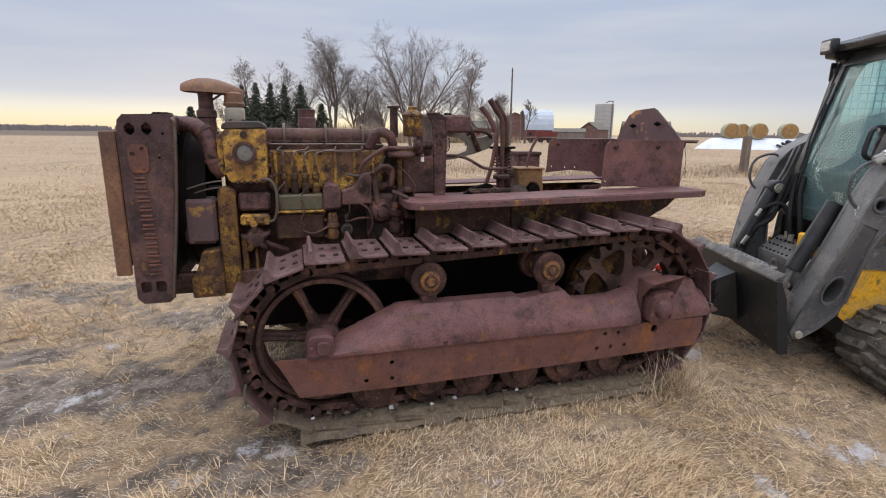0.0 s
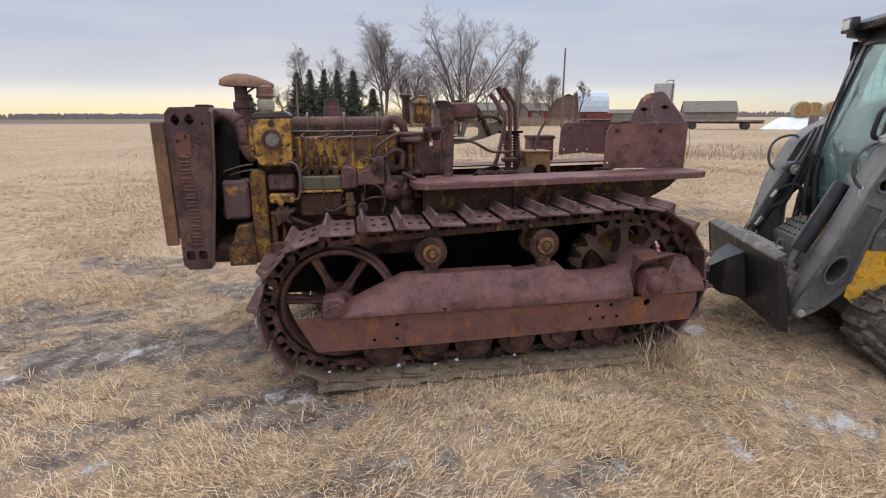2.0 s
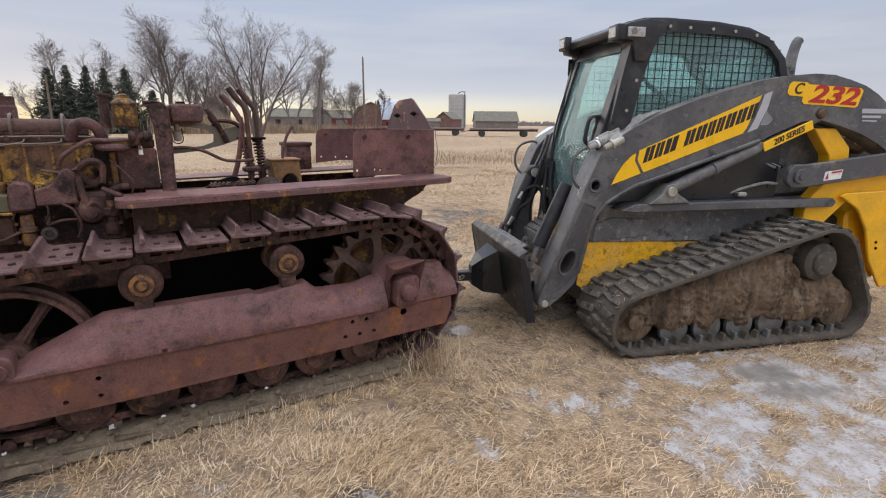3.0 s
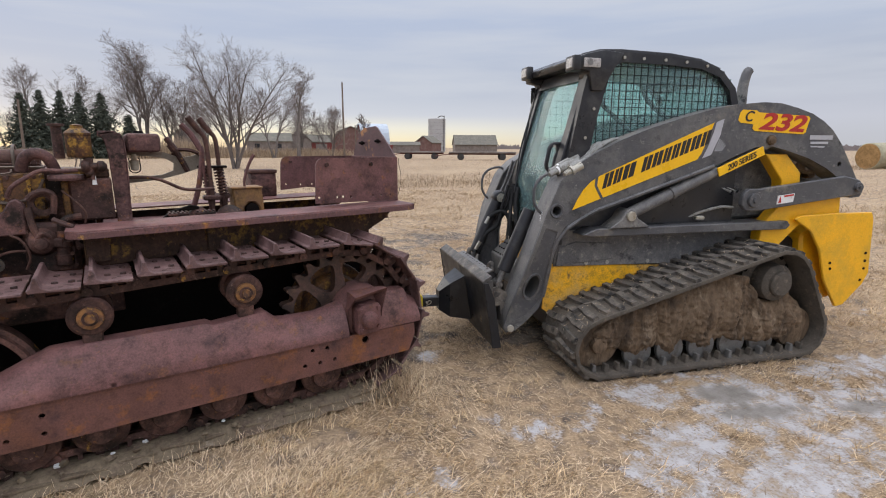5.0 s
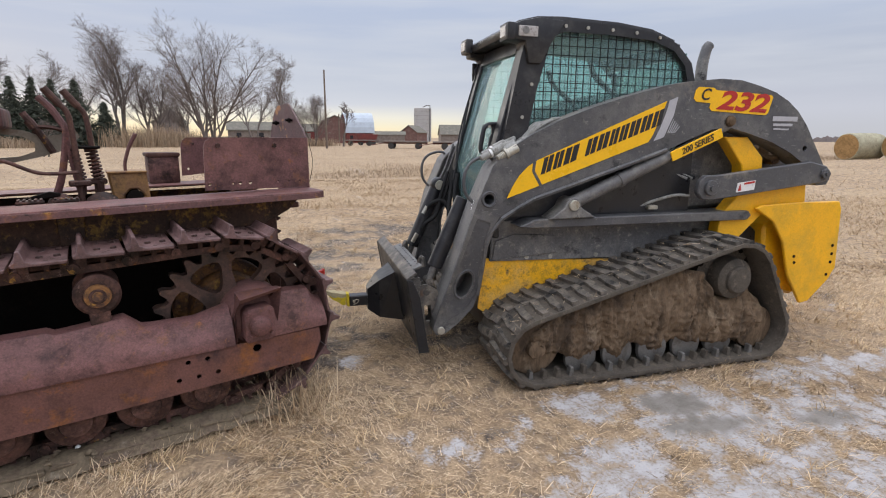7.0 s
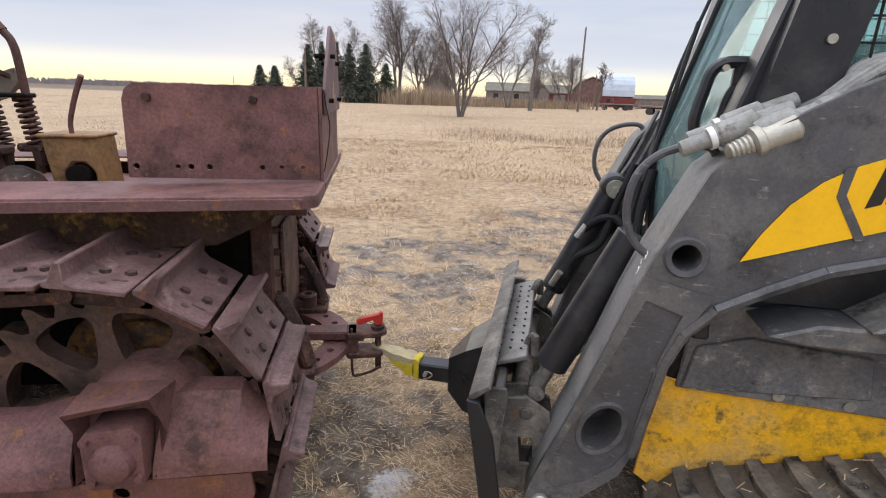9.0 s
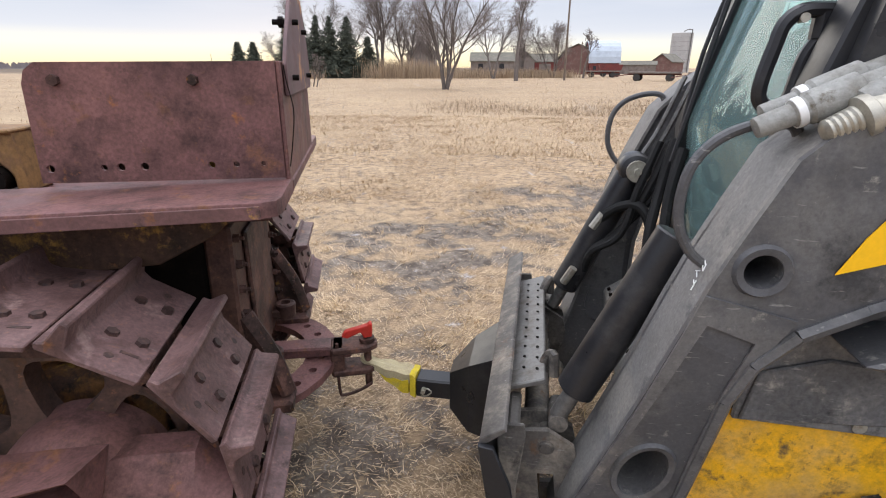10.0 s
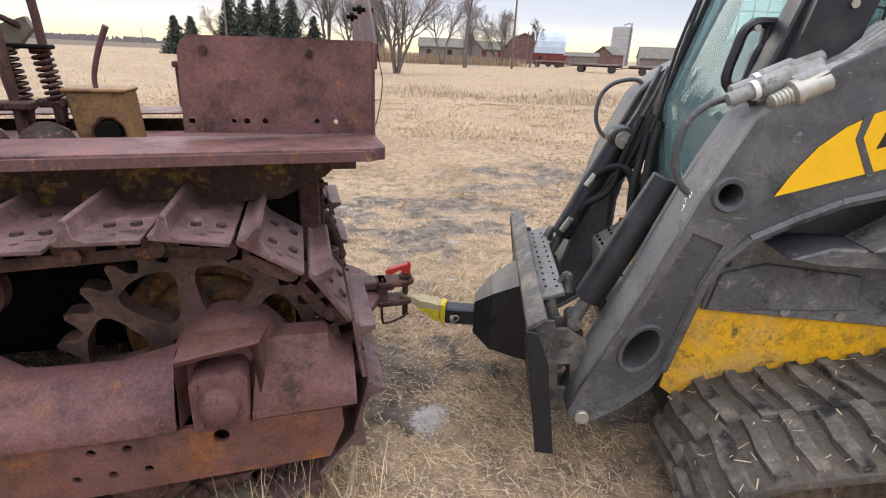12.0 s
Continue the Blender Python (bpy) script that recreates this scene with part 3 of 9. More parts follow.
def ground_material():
    m, n, l, p = principled("dry_grass_earth_and_ice")
    tc = n.new("ShaderNodeTexCoord").outputs["Object"]

    def mask(name):
        a = n.new("ShaderNodeAttribute")
        a.attribute_name = name
        return a.outputs["Fac"]

    def math_node(kind, a, b):
        q = n.new("ShaderNodeMath")
        q.operation = kind
        for k, v in enumerate((a, b)):
            if isinstance(v, (int, float)):
                q.inputs[k].default_value = v
            else:
                l.new(v, q.inputs[k])
        return q.outputs[0]

    big, mid, small, tiny = (noise_node(n, l, tc, s, 7.0, 0.62) for s in (0.22, 1.3, 9.0, 70.0))
    straw = blend(n, l, between(n, l, mid, 0.35, 0.65), (0.365, 0.258, 0.155), (0.475, 0.35, 0.218))
    straw = blend(n, l, between(n, l, small, 0.42, 0.62), straw, (0.175, 0.130, 0.092))
    straw = blend(n, l, between(n, l, big, 0.45, 0.65, 0.0, 0.55), straw, (0.43, 0.325, 0.205))
    straw = blend(n, l, between(n, l, mask("thatch"), 0.0, 1.0, 0.0, 0.30), straw, (0.165, 0.118, 0.078))
    earth = blend(n, l, between(n, l, small, 0.4, 0.6), (0.080, 0.064, 0.052), (0.200, 0.165, 0.132))
    bare = math_node("ADD", mask("mud"), between(n, l, tiny, 0.3, 0.7, -0.45, 0.45))
    colour = blend(n, l, between(n, l, bare, 0.30, 0.75), straw, earth)
    far_field = blend(n, l, between(n, l, mid, 0.3, 0.7), (0.105, 0.078, 0.056), (0.16, 0.12, 0.08))
    colour = blend(n, l, mask("plough"), colour, far_field)
    colour = blend(n, l, 1.0, colour, between(n, l, tiny, 0.3, 0.7, 0.60, 1.40), "MULTIPLY")
    frost = math_node("ADD", mask("ice"), between(n, l, tiny, 0.3, 0.7, -0.55, 0.45))
    frost = math_node("ADD", frost, between(n, l, small, 0.35, 0.65, -0.40, 0.30))
    ice_fac = between(n, l, frost, 0.30, 1.0, 0.0, 0.86)
    ice_col = blend(n, l, between(n, l, small, 0.38, 0.60), (0.27, 0.255, 0.24), (0.47, 0.462, 0.470))
    colour = blend(n, l, ice_fac, colour, ice_col)
    colour = blend(n, l, mask("puddle"), colour, blend(n, l, between(n, l, small, 0.4, 0.6), (0.190, 0.172, 0.150), (0.235, 0.216, 0.192)))
    l.new(colour, p.inputs["Base Color"])
    l.new(between(n, l, ice_fac, 0.0, 0.80, 0.95, 0.50), p.inputs["Roughness"])
    p.inputs["Specular IOR Level"].default_value = 0.25
    b = n.new("ShaderNodeBump")
    b.inputs["Strength"].default_value, b.inputs["Distance"].default_value = 0.7, 0.02
    l.new(blend(n, l, 0.5, small, tiny), b.inputs["Height"])
    l.new(b.outputs[0], p.inputs["Normal"])
    return m


M_ground = ground_material()
g_mesh = fast_mesh("ground", np.stack([GX, GY, GZ], -1).reshape(-1, 3), quads, M_ground, True)
for name, values in (("ice", ice_at(GX, GY)), ("puddle", puddle_at(GX, GY)), ("mud", mud_at(GX, GY)), ("thatch", 1 - smooth01(np.hypot((GX - 1.8) / 1.05, (GY - 1.5) / 0.85), 3.6, 6.8)),
                     ("plough", smooth01(GY + 0.25 * GX, 118, 132) * smooth01(-GX + 0.2 * GY, -45, 5))):
    g_mesh.attributes.new(name, "FLOAT", "POINT").data.foreach_set("value", values.ravel().astype(np.float32))
ground = tagged(new("ground", g_mesh), "dry tan grass field with muddy and icy patches", "ground", kind="structure")


# ---- grass ----
def straw_material(name, c0, c1, c2):
    m, n, l, p = principled(name)
    r = n.new("ShaderNodeNewGeometry").outputs["Random Per Island"]
    l.new(ramp_node(n, l, r, [(0.0, c0), (0.45, c1), (1.0, c2)]), p.inputs["Base Color"])
    p.inputs["Roughness"].default_value, p.inputs["Specular IOR Level"].default_value = 0.8, 0.2
    return m


def blades(name, x, y, length, tilt, width, material, label, seed, bend=0.5, chopped=False, comb=0.0):
    """Bent blades of dry grass; tilt is from upright, in radians."""
    rs = np.random.RandomState(seed)
    n = len(x)
    a, turn = rs.uniform(0, math.tau, n), rs.uniform(-0.9, 0.9, n)
    if comb:
        a = 9.0 * rough_noise(x * 0.7, y * 0.7, 71, 3) + rs.normal(0, comb, n)
    z = height(x, y)
    dx, dy = np.cos(a), np.sin(a)
    sx, sy = -np.sin(a + turn) * width, np.cos(a + turn) * width
    t2 = np.minimum(tilt + rs.uniform(-0.05, bend, n), 1.75)
    mx, my, mz = x + dx * np.sin(tilt) * length * 0.55, y + dy * np.sin(tilt) * length * 0.55, z + np.cos(tilt) * length * 0.55
    ex, ey, ez = mx + dx * np.sin(t2) * length * 0.45, my + dy * np.sin(t2) * length * 0.45, np.maximum(mz + np.cos(t2) * length * 0.45, z + 0.003)
    z0 = z - 0.006
    v = np.stack([np.stack([x - sx, y - sy, z0], -1), np.stack([x + sx, y + sy, z0], -1), np.stack([mx + sx * 0.8, my + sy * 0.8, mz], -1),
                  np.stack([mx - sx * 0.8, my - sy * 0.8, mz], -1), np.stack([ex, ey, ez], -1)], 1)
    base = (np.arange(n) * 5)[:, None]
    if chopped:
        v = np.stack([v[:, 0], v[:, 1], v[:, 4] + 0.7 * (v[:, 2] - v[:, 3]), v[:, 4]], 1)
        base = (np.arange(n) * 4)[:, None]
        tris = np.concatenate([base + [0, 1, 2], base + [0, 2, 3]], 0)
    else:
        tris = np.concatenate([base + [0, 1, 2], base + [0, 2, 3], base + [3, 2, 4]], 0)
    ob = new(name, fast_mesh(name, v.reshape(-1, 3), tris, material))
    return tagged(ob, label, "grass", kind="stuff")


M_straw = straw_material("dry_straw", (0.17, 0.116, 0.070), (0.56, 0.412, 0.258), (0.78, 0.62, 0.43))
M_tall = straw_material("tall_dry_grass", (0.34, 0.245, 0.15), (0.475, 0.35, 0.222), (0.61, 0.47, 0.31))
M_clump = straw_material("golden_clump_grass", (0.26, 0.175, 0.10), (0.58, 0.41, 0.225), (0.80, 0.63, 0.41))
M_weed = straw_material("brown_dead_weeds", (0.21, 0.15, 0.10), (0.35, 0.26, 0.175), (0.48, 0.37, 0.25))
rs = np.random.RandomState(5)


def cover_at(x, y):
    c = 0.30 + 0.70 * smooth01(rough_noise(x * 1.7, y * 1.7, 21), 0.36, 0.60)
    return c * (1 - 0.66 * mud_at(x, y)) * (1 - 0.84 * ice_at(x, y)) * (1 - 0.97 * puddle_at(x, y))


n_try = 1150000
rad = 0.2 + 6.8 * rs.uniform(0, 1, n_try) ** 0.80
ang = rs.uniform(0, math.tau, n_try)
bx, by = 1.8 + rad * np.cos(ang) * 1.05, 1.5 + rad * np.sin(ang) * 0.85
keep = (rs.uniform(0, 1, n_try) < cover_at(bx, by)) & (by > -0.9)
bx, by = bx[keep], by[keep]
blades("mown_dry_grass", bx, by, 0.016 + 0.058 * rs.uniform(0, 1, len(bx)) ** 1.5, np.clip(rs.normal(1.36, 0.20, len(bx)), 0.2, 1.5), rs.uniform(0.0010, 0.0023, len(bx)), M_straw,
       "short flattened tan straw round the machines", 11, 0.15, True, 1.1)
# clumps of longer blades standing out of the mat
n_c, per = 15000, 12
rad = 0.2 + 5.4 * rs.uniform(0, 1, n_c) ** 0.75
ang = rs.uniform(0, math.tau, n_c)
cx, cy = 1.8 + rad * np.cos(ang) * 1.1, 1.3 + rad * np.sin(ang) * 0.85
keep = (rs.uniform(0, 1, n_c) < cover_at(cx, cy) * smooth01(rough_noise(cx * 2.3, cy * 2.3, 27), 0.34, 0.56)) & (cy > -0.8)
cx, cy = np.repeat(cx[keep], per), np.repeat(cy[keep], per)
cx, cy = cx + rs.normal(0, 0.022, len(cx)), cy + rs.normal(0, 0.022, len(cy))
blades("grass_clumps", cx, cy, rs.uniform(0.035, 0.105, len(cx)), np.clip(rs.normal(1.02, 0.25, len(cx)), 0.2, 1.45), rs.uniform(0.0011, 0.0021, len(cx)), M_clump,
       "curled clumps of golden dry grass", 15, 0.55, False, 1.3)
# thinner cover on the way out to the open field
n_r = 330000
rad = 5.0 + 11.0 * rs.uniform(0, 1, n_r) ** 0.9
ang = rs.uniform(radians(-50), radians(125), n_r)
ox, oy = 1.8 + rad * np.sin(ang), 1.2 + rad * np.cos(ang)
keep = rs.uniform(0, 1, n_r) < cover_at(ox, oy)
ox, oy, rad = ox[keep], oy[keep], rad[keep]
blades("outer_grass", ox, oy, rs.uniform(0.03, 0.09, len(ox)), np.clip(rs.normal(1.25, 0.22, len(ox)), 0.2, 1.5), rs.uniform(0.0016, 0.0030, len(ox)) * (0.6 + 0.10 * rad), M_tall,
       "flattened pale grass towards the open field", 16, 0.15, True, 1.2)
# fuller tufts at the track's foot
n_t = 1500
tx = np.concatenate([rs.uniform(0.5, 2.35, 900), 2.28 + rs.normal(0, 0.10, 600)])
ty = np.concatenate([1.60 + rs.normal(0, 0.05, 900), 1.66 + rs.normal(0, 0.08, 600)])
blades("track_side_grass", tx, ty, np.concatenate([rs.uniform(0.04, 0.10, 900), rs.uniform(0.10, 0.30, 600)]), np.clip(rs.normal(0.75, 0.35, n_t), 0.05, 1.4), rs.uniform(0.001, 0.002, n_t), M_straw,
       "tufts of dry grass against the crawler track", 12)
n_f = 80000
fr = 9.0 + 73.0 * rs.uniform(0, 1, n_f) ** 1.7
fa = rs.uniform(radians(-35), radians(125), n_f)
fx, fy = 2.0 + fr * np.sin(fa), 0.5 + fr * np.cos(fa)
keep = rs.uniform(0, 1, n_f) < 0.25 + 0.75 * smooth01(rough_noise(fx * 0.35, fy * 0.35, 31), 0.35, 0.6)
fx, fy, fr = fx[keep], fy[keep], fr[keep]
blades("field_grass", fx, fy, rs.uniform(0.05, 0.13, len(fx)) * (1 + 0.010 * fr), np.clip(rs.normal(1.0, 0.3, len(fx)), 0.1, 1.45), rs.uniform(0.0022, 0.0042, len(fx)) * (1 + 0.05 * fr), M_tall,
       "longer dry grass of the open field", 13, 0.2)
n_w = 30000
wx = 5.0 + 34 * rs.uniform(0, 1, n_w) ** 0.7
wy = 23.5 - 0.30 * wx + rs.normal(0, 1.7, n_w) + 3.0 * (rough_noise(wx * 0.4, wx * 0.0, 6) - 0.5)
thick = 0.35 + 0.65 * smooth01(rough_noise(wx * 0.5, wy * 0.9, 7), 0.38, 0.62)
blades("ditch_weeds", wx, wy, rs.uniform(0.06, 0.36, n_w) * thick, np.clip(rs.normal(0.55, 0.35, n_w), 0.0, 1.3), rs.uniform(0.004, 0.009, n_w), M_weed,
       "strip of brown dead weeds along a shallow ditch", 14)


# ---- far scenery ----
M_bark = surf("grey_brown_bark", (0.15, 0.128, 0.115), [((0.21, 0.18, 0.16), 2.0, 0.5, 0.7)], rough=0.9, grain=0.25, bump=0.0, spec=0.1)
M_twig = surf("bare_twigs", (0.20, 0.168, 0.155), rough=0.9, grain=0.2, bump=0.0, spec=0.1)
M_needle = straw_material("spruce_needles", (0.030, 0.036, 0.027), (0.058, 0.066, 0.048), (0.098, 0.104, 0.076))


def place(az, far, cam_x=1.3, cam_y=0.0):
    """A point of the plan by its bearing (degrees to the right of +y) and distance."""
    return cam_x + far * math.sin(radians(az)), cam_y + far * math.cos(radians(az))


def limb(store, pts, radii, sides):
    start, side = len(store[0]), None
    for k, p in enumerate(pts):
        d = (pts[min(k + 1, len(pts) - 1)] - pts[max(k - 1, 0)]).normalized()
        side = d.orthogonal().normalized() if side is None else (side - d * side.dot(d)).normalized()
        up = d.cross(side)
        for j in range(sides):
            a = j * math.tau / sides
            store[0].append(p + radii[k] * (math.cos(a) * side + math.sin(a) * up))
    for k in range(len(pts) - 1):
        for j in range(sides):
            a, b = start + k * sides + j, start + k * sides + (j + 1) % sides
            store[1].append((a, b, b + sides, a + sides))


def bare_tree(x, y, high, stems, width, seed, label, clear=0.22, fine=0.012, dense=1.0):
    """A leafless tree: stems that fork low and climb to the crown's outline, limbs that arch upwards from them, and three orders of twigs."""
    rnd = random.Random(seed)
    root = thing("bare_tree", pose(x, y, 0), label, "tree", "bare trees of the farmyard")
    wood, twigs = ([], []), ([], [])
    counts = (int(15 * dense), int(8 * dense), 5, 2)
    sizes = (0.0, 6.4 * fine, 3.0 * fine, 1.3 * fine, 0.7 * fine)

    def grow(p, d, length, r, level):
        n = (10, 6, 4, 2, 1)[level]
        wob = (0.09, 0.15, 0.20, 0.24, 0.3)[level]
        pts, radii, q, v = [p], [r], p.copy(), d.normalized()
        for k in range(n):
            rise = (0.0, 0.09, 0.07, 0.05, 0.0)[level]
            v = (v + Vector((rnd.gauss(0, wob), rnd.gauss(0, wob), rnd.gauss(rise, wob * 0.5)))).normalized()
            q = q + v * (length / n)
            pts.append(q)
            radii.append(max(r * (1 - (0.88 if level == 0 else 0.75) * ((k + 1) / n) ** 0.9), 0.6 * fine))
        limb(wood if level < 2 else twigs, pts, radii, (7, 5, 4, 3, 3)[level])
        if level == 4:
            return
        kids = counts[level]
        first = clear if level == 0 else 0.25
        for k in range(kids):
            t = min(first + (1 - first) * (k + rnd.random()) / kids, 0.985)
            s = min(int(t * n), n - 1)
            b = pts[s].lerp(pts[s + 1], t * n - s)
            dv = (pts[s + 1] - pts[s]).normalized()
            turn = Vector((rnd.gauss(0, 1), rnd.gauss(0, 1), rnd.gauss(0.0, 0.4)))
            turn = (turn - dv * turn.dot(dv)).normalized()
            nd = dv * rnd.uniform(0.7, 1.2) + turn * rnd.uniform(0.45, 0.95)
            if level == 0:
                reach = (0.45 * high + 0.55 * width) * rnd.uniform(0.26, 0.50) * (1.10 - 0.74 * t)
            else:
                reach = length * rnd.uniform(0.48, 0.86) * (1.10 - 0.40 * t)
            grow(b, nd, reach, max(min(radii[s] * 0.6, sizes[level + 1] * (2.4 - 1.4 * t)), 0.6 * fine), level + 1)

    for k in range(stems):
        a = math.tau * (k + 0.3 * rnd.random()) / stems + seed
        out = width * (0.30 if stems > 1 else 0.06) * rnd.uniform(0.6, 1.1)
        top = high * rnd.uniform(0.74, 0.86)
        base = Vector((0.10 * math.cos(a), 0.10 * math.sin(a), -0.1)) * (stems > 1) + Vector((0, 0, -0.1))
        lean = Vector((out * math.cos(a), out * math.sin(a), top))
        grow(base, lean, lean.length, high * 0.024 / stems ** 0.35, 0)
    for nm, store, mt in (("trunk", wood, M_bark), ("crown", twigs, M_twig)):
        ob = new(nm, fast_mesh(nm, np.array([tuple(v) for v in store[0]]), store[1], mt, True))
        ob.parent = root
    return root


def spruce(x, y, high, width, seed):
    rnd = random.Random(seed)
    root = thing("spruce_tree", pose(x, y, 0), "dark green spruce standing at the field's edge", "tree", "spruces of the shelter belt")
    b = bm_new()
    cyl(b, (0, 0, -0.1), (0, 0, high * 0.96), high * 0.018, 0.02, 7)
    part("trunk", b, M_bark, root)
    v, f = [], []
    z = high * 0.06
    while z < high * 0.99:
        t = z / high
        reach = width * 0.72 * (1 - t) ** 0.85 * rnd.uniform(0.8, 1.15) + 0.12
        arms = max(6, int(16 * (1 - t) + 6))
        for k in range(arms):
            a = rnd.uniform(0, math.tau)
            r = reach * rnd.uniform(0.45, 1.3)
            for s in range(max(3, int(r / 0.22))):
                q = (s + rnd.random()) / max(3, int(r / 0.22))
                cx, cy, cz = r * q * math.cos(a), r * q * math.sin(a), z - 0.32 * r * q * q + rnd.gauss(0, 0.05)
                for _ in range(3):
                    g = Vector((rnd.gauss(0, 1), rnd.gauss(0, 1), rnd.gauss(-0.3, 0.6))).normalized() * rnd.uniform(0.22, 0.50)
                    w = g.orthogonal().normalized() * 0.075
                    base = len(v)
                    v += [(cx - w.x, cy - w.y, cz - w.z), (cx + w.x, cy + w.y, cz + w.z), (cx + g.x, cy + g.y, cz + g.z)]
                    f.append((base, base + 1, base + 2))
        z += high * 0.026
    ob = new("crown", fast_mesh("crown", np.array(v), f, M_needle))
    ob.parent = root
    return root


TALL = "tall bare deciduous tree with fine upright twigs"
bare_tree(-3.7, 83.1, 13.2, 2, 8.5, 21, "bare tree with crooked limbs behind the spruces", 0.45, 0.018, 0.8)
bare_tree(1.2, 89.2, 11.6, 2, 9.0, 22, TALL, 0.3, 0.010, 0.9)
bare_tree(6.4, 79.0, 16.4, 3, 10.5, 23, "tall bare tree with two trunks leaning apart", 0.30, 0.012)
bare_tree(10.1, 80.6, 12.6, 2, 9.0, 24, "spreading bare tree beside an empty grey house", 0.18, 0.014)
bare_tree(13.0, 92.0, 10.5, 2, 8.0, 25, TALL, 0.2, 0.011, 0.9)
bare_tree(15.6, 84.0, 9.5, 2, 8.0, 26, TALL, 0.2, 0.012, 0.9)
bare_tree(21.2, 71.2, 9.6, 2, 7.5, 27, "bare tree with a broken top", 0.3, 0.016, 0.8)
bare_tree(20.2, 57.6, 11.0, 1, 6.5, 28, "slender bare tree with a narrow crown", 0.45, 0.014, 0.9)
bare_tree(27.2, 77.5, 8.4, 2, 6.5, 29, "broad bare tree beside a utility pole", 0.2, 0.012)
bare_tree(31.4, 76.0, 9.0, 3, 7.0, 30, "broad bare tree near the red barn", 0.2, 0.012)
bare_tree(34.6, 72.5, 7.4, 1, 3.6, 31, "small crooked bare tree before the red barn", 0.5, 0.020, 0.7)
bare_tree(-9.0, 94.0, 7.6, 2, 6.0, 32, TALL, 0.25, 0.012, 0.8)
bare_tree(8.7, 36.0, 9.3, 6, 5.6, 33, "many-stemmed bare tree growing in the ditch", 0.22, 0.006, 0.85)
bare_tree(-0.2, 42.0, 2.9, 2, 1.2, 34, "thin dead sapling out in the field", 0.2, 0.005, 0.7)
for k, (x, y, high, wide) in enumerate([(-12.4, 77.4, 4.6, 2.6), (-10.2, 76.2, 4.5, 2.6), (-5.6, 75.2, 7.4, 3.6), (-3.9, 76.0, 7.9, 3.6), (-2.0, 76.4, 8.0, 3.8), (-0.2, 75.6, 7.8, 3.8), (2.0, 76.4, 7.9, 4.2), (4.8, 77.2, 5.4, 3.4)]):
    spruce(x, y, high, wide, 40 + k)


def thicket(name, spots, label, seed, material, per=900, size=0.5):
    """Low brush: many thin stems in one mesh."""
    r2 = np.random.RandomState(seed)
    px, py, ln = [], [], []
    for az, far, wide, high in spots:
        cx, cy = place(az, far)
        px.append(cx + r2.normal(0, wide * 0.5, per))
        py.append(cy + r2.normal(0, wide * 0.3, per))
        ln.append(r2.uniform(0.35, 1.0, per) * high)
    px, py, ln = map(np.concatenate, (px, py, ln))
    ob = blades(name, px, py, ln, np.clip(r2.normal(0.18, 0.2, len(px)), 0, 1), np.full(len(px), 0.012 * size * 2), material, label, seed)
    return tagged(ob, category="brush")


thicket("yard_brush", [(6.0, 74, 4.5, 3.2), (8.2, 76, 4, 2.6), (11.5, 76, 5, 1.8), (15.5, 78, 6, 1.6), (18.5, 80, 5, 1.6), (21, 84, 5, 1.5), (-6.2, 74, 2.5, 1.6), (-5.0, 72, 3, 1.4)], "grey leafless brush under the farmyard trees", 51, M_weed, 1500, 1.0)

# far woods on the skyline
r3 = np.random.RandomState(8)
wv, wf = [], []
for k in range(2600):
    az = r3.uniform(-32, -8) if k < 1700 else r3.uniform(38, 75)
    if k < 1700 and rough_noise(np.array([az * 0.9]), np.array([0.0]), 77)[0] < 0.40 and r3.rand() < 0.85:
        continue
    far = r3.uniform(620, 760)
    x, y = place(az, far)
    hgt = r3.uniform(1.5, 6.5)
    w = r3.uniform(1.0, 3.0)
    c = len(wv)
    tx, ty = math.cos(radians(az)), -math.sin(radians(az))
    wv += [(x - w * tx, y - w * ty, 0), (x + w * tx, y + w * ty, 0), (x + w * 0.6 * tx, y + w * 0.6 * ty, hgt * 0.8), (x + r3.normal(0, 0.3) * tx, y, hgt), (x - w * 0.6 * tx, y - w * 0.6 * ty, hgt * 0.75)]
    wf.append((c, c + 1, c + 2, c + 3, c + 4))
tagged(new("far_woods", fast_mesh("far_woods", np.array(wv), wf, surf("hazy_far_woods", (0.25, 0.22, 0.215), rough=1.0, grain=0.2, bump=0.0, fine=2, spec=0.0))), "low line of distant woods on the skyline", "woods", kind="stuff")

M_barnred = surf("weathered_red_boards", (0.17, 0.044, 0.038), [((0.13, 0.05, 0.045), 1.2, 0.5, 0.7)], rough=0.9, grain=0.25, bump=0.0, fine=12)
M_barnold = surf("faded_rust_red_boards", (0.16, 0.088, 0.074), [((0.22, 0.15, 0.13), 1.5, 0.5, 0.7)], rough=0.9, grain=0.2, bump=0.0, fine=12)
M_boards = surf("bare_grey_boards", (0.21, 0.178, 0.156), [((0.13, 0.10, 0.09), 1.5, 0.5, 0.7)], rough=0.9, grain=0.25, bump=0.0, fine=12)
M_shingle = surf("mossy_grey_shingles", (0.145, 0.135, 0.11), [((0.21, 0.19, 0.15), 1.4, 0.5, 0.7), ((0.08, 0.075, 0.06), 3.0, 0.6, 0.7)], rough=0.95, grain=0.25, bump=0.0, fine=10)
M_tinroof = surf("pale_sheet_metal_roof", (0.44, 0.50, 0.56), [((0.36, 0.40, 0.46), 1.0, 0.5, 0.7)], rough=0.45, grain=0.08, bump=0.0, fine=10)
M_concrete = surf("pale_silo_concrete", (0.42, 0.41, 0.40), [((0.34, 0.33, 0.32), 0.8, 0.5, 0.7)], rough=0.9, grain=0.1, bump=0.0, fine=6)
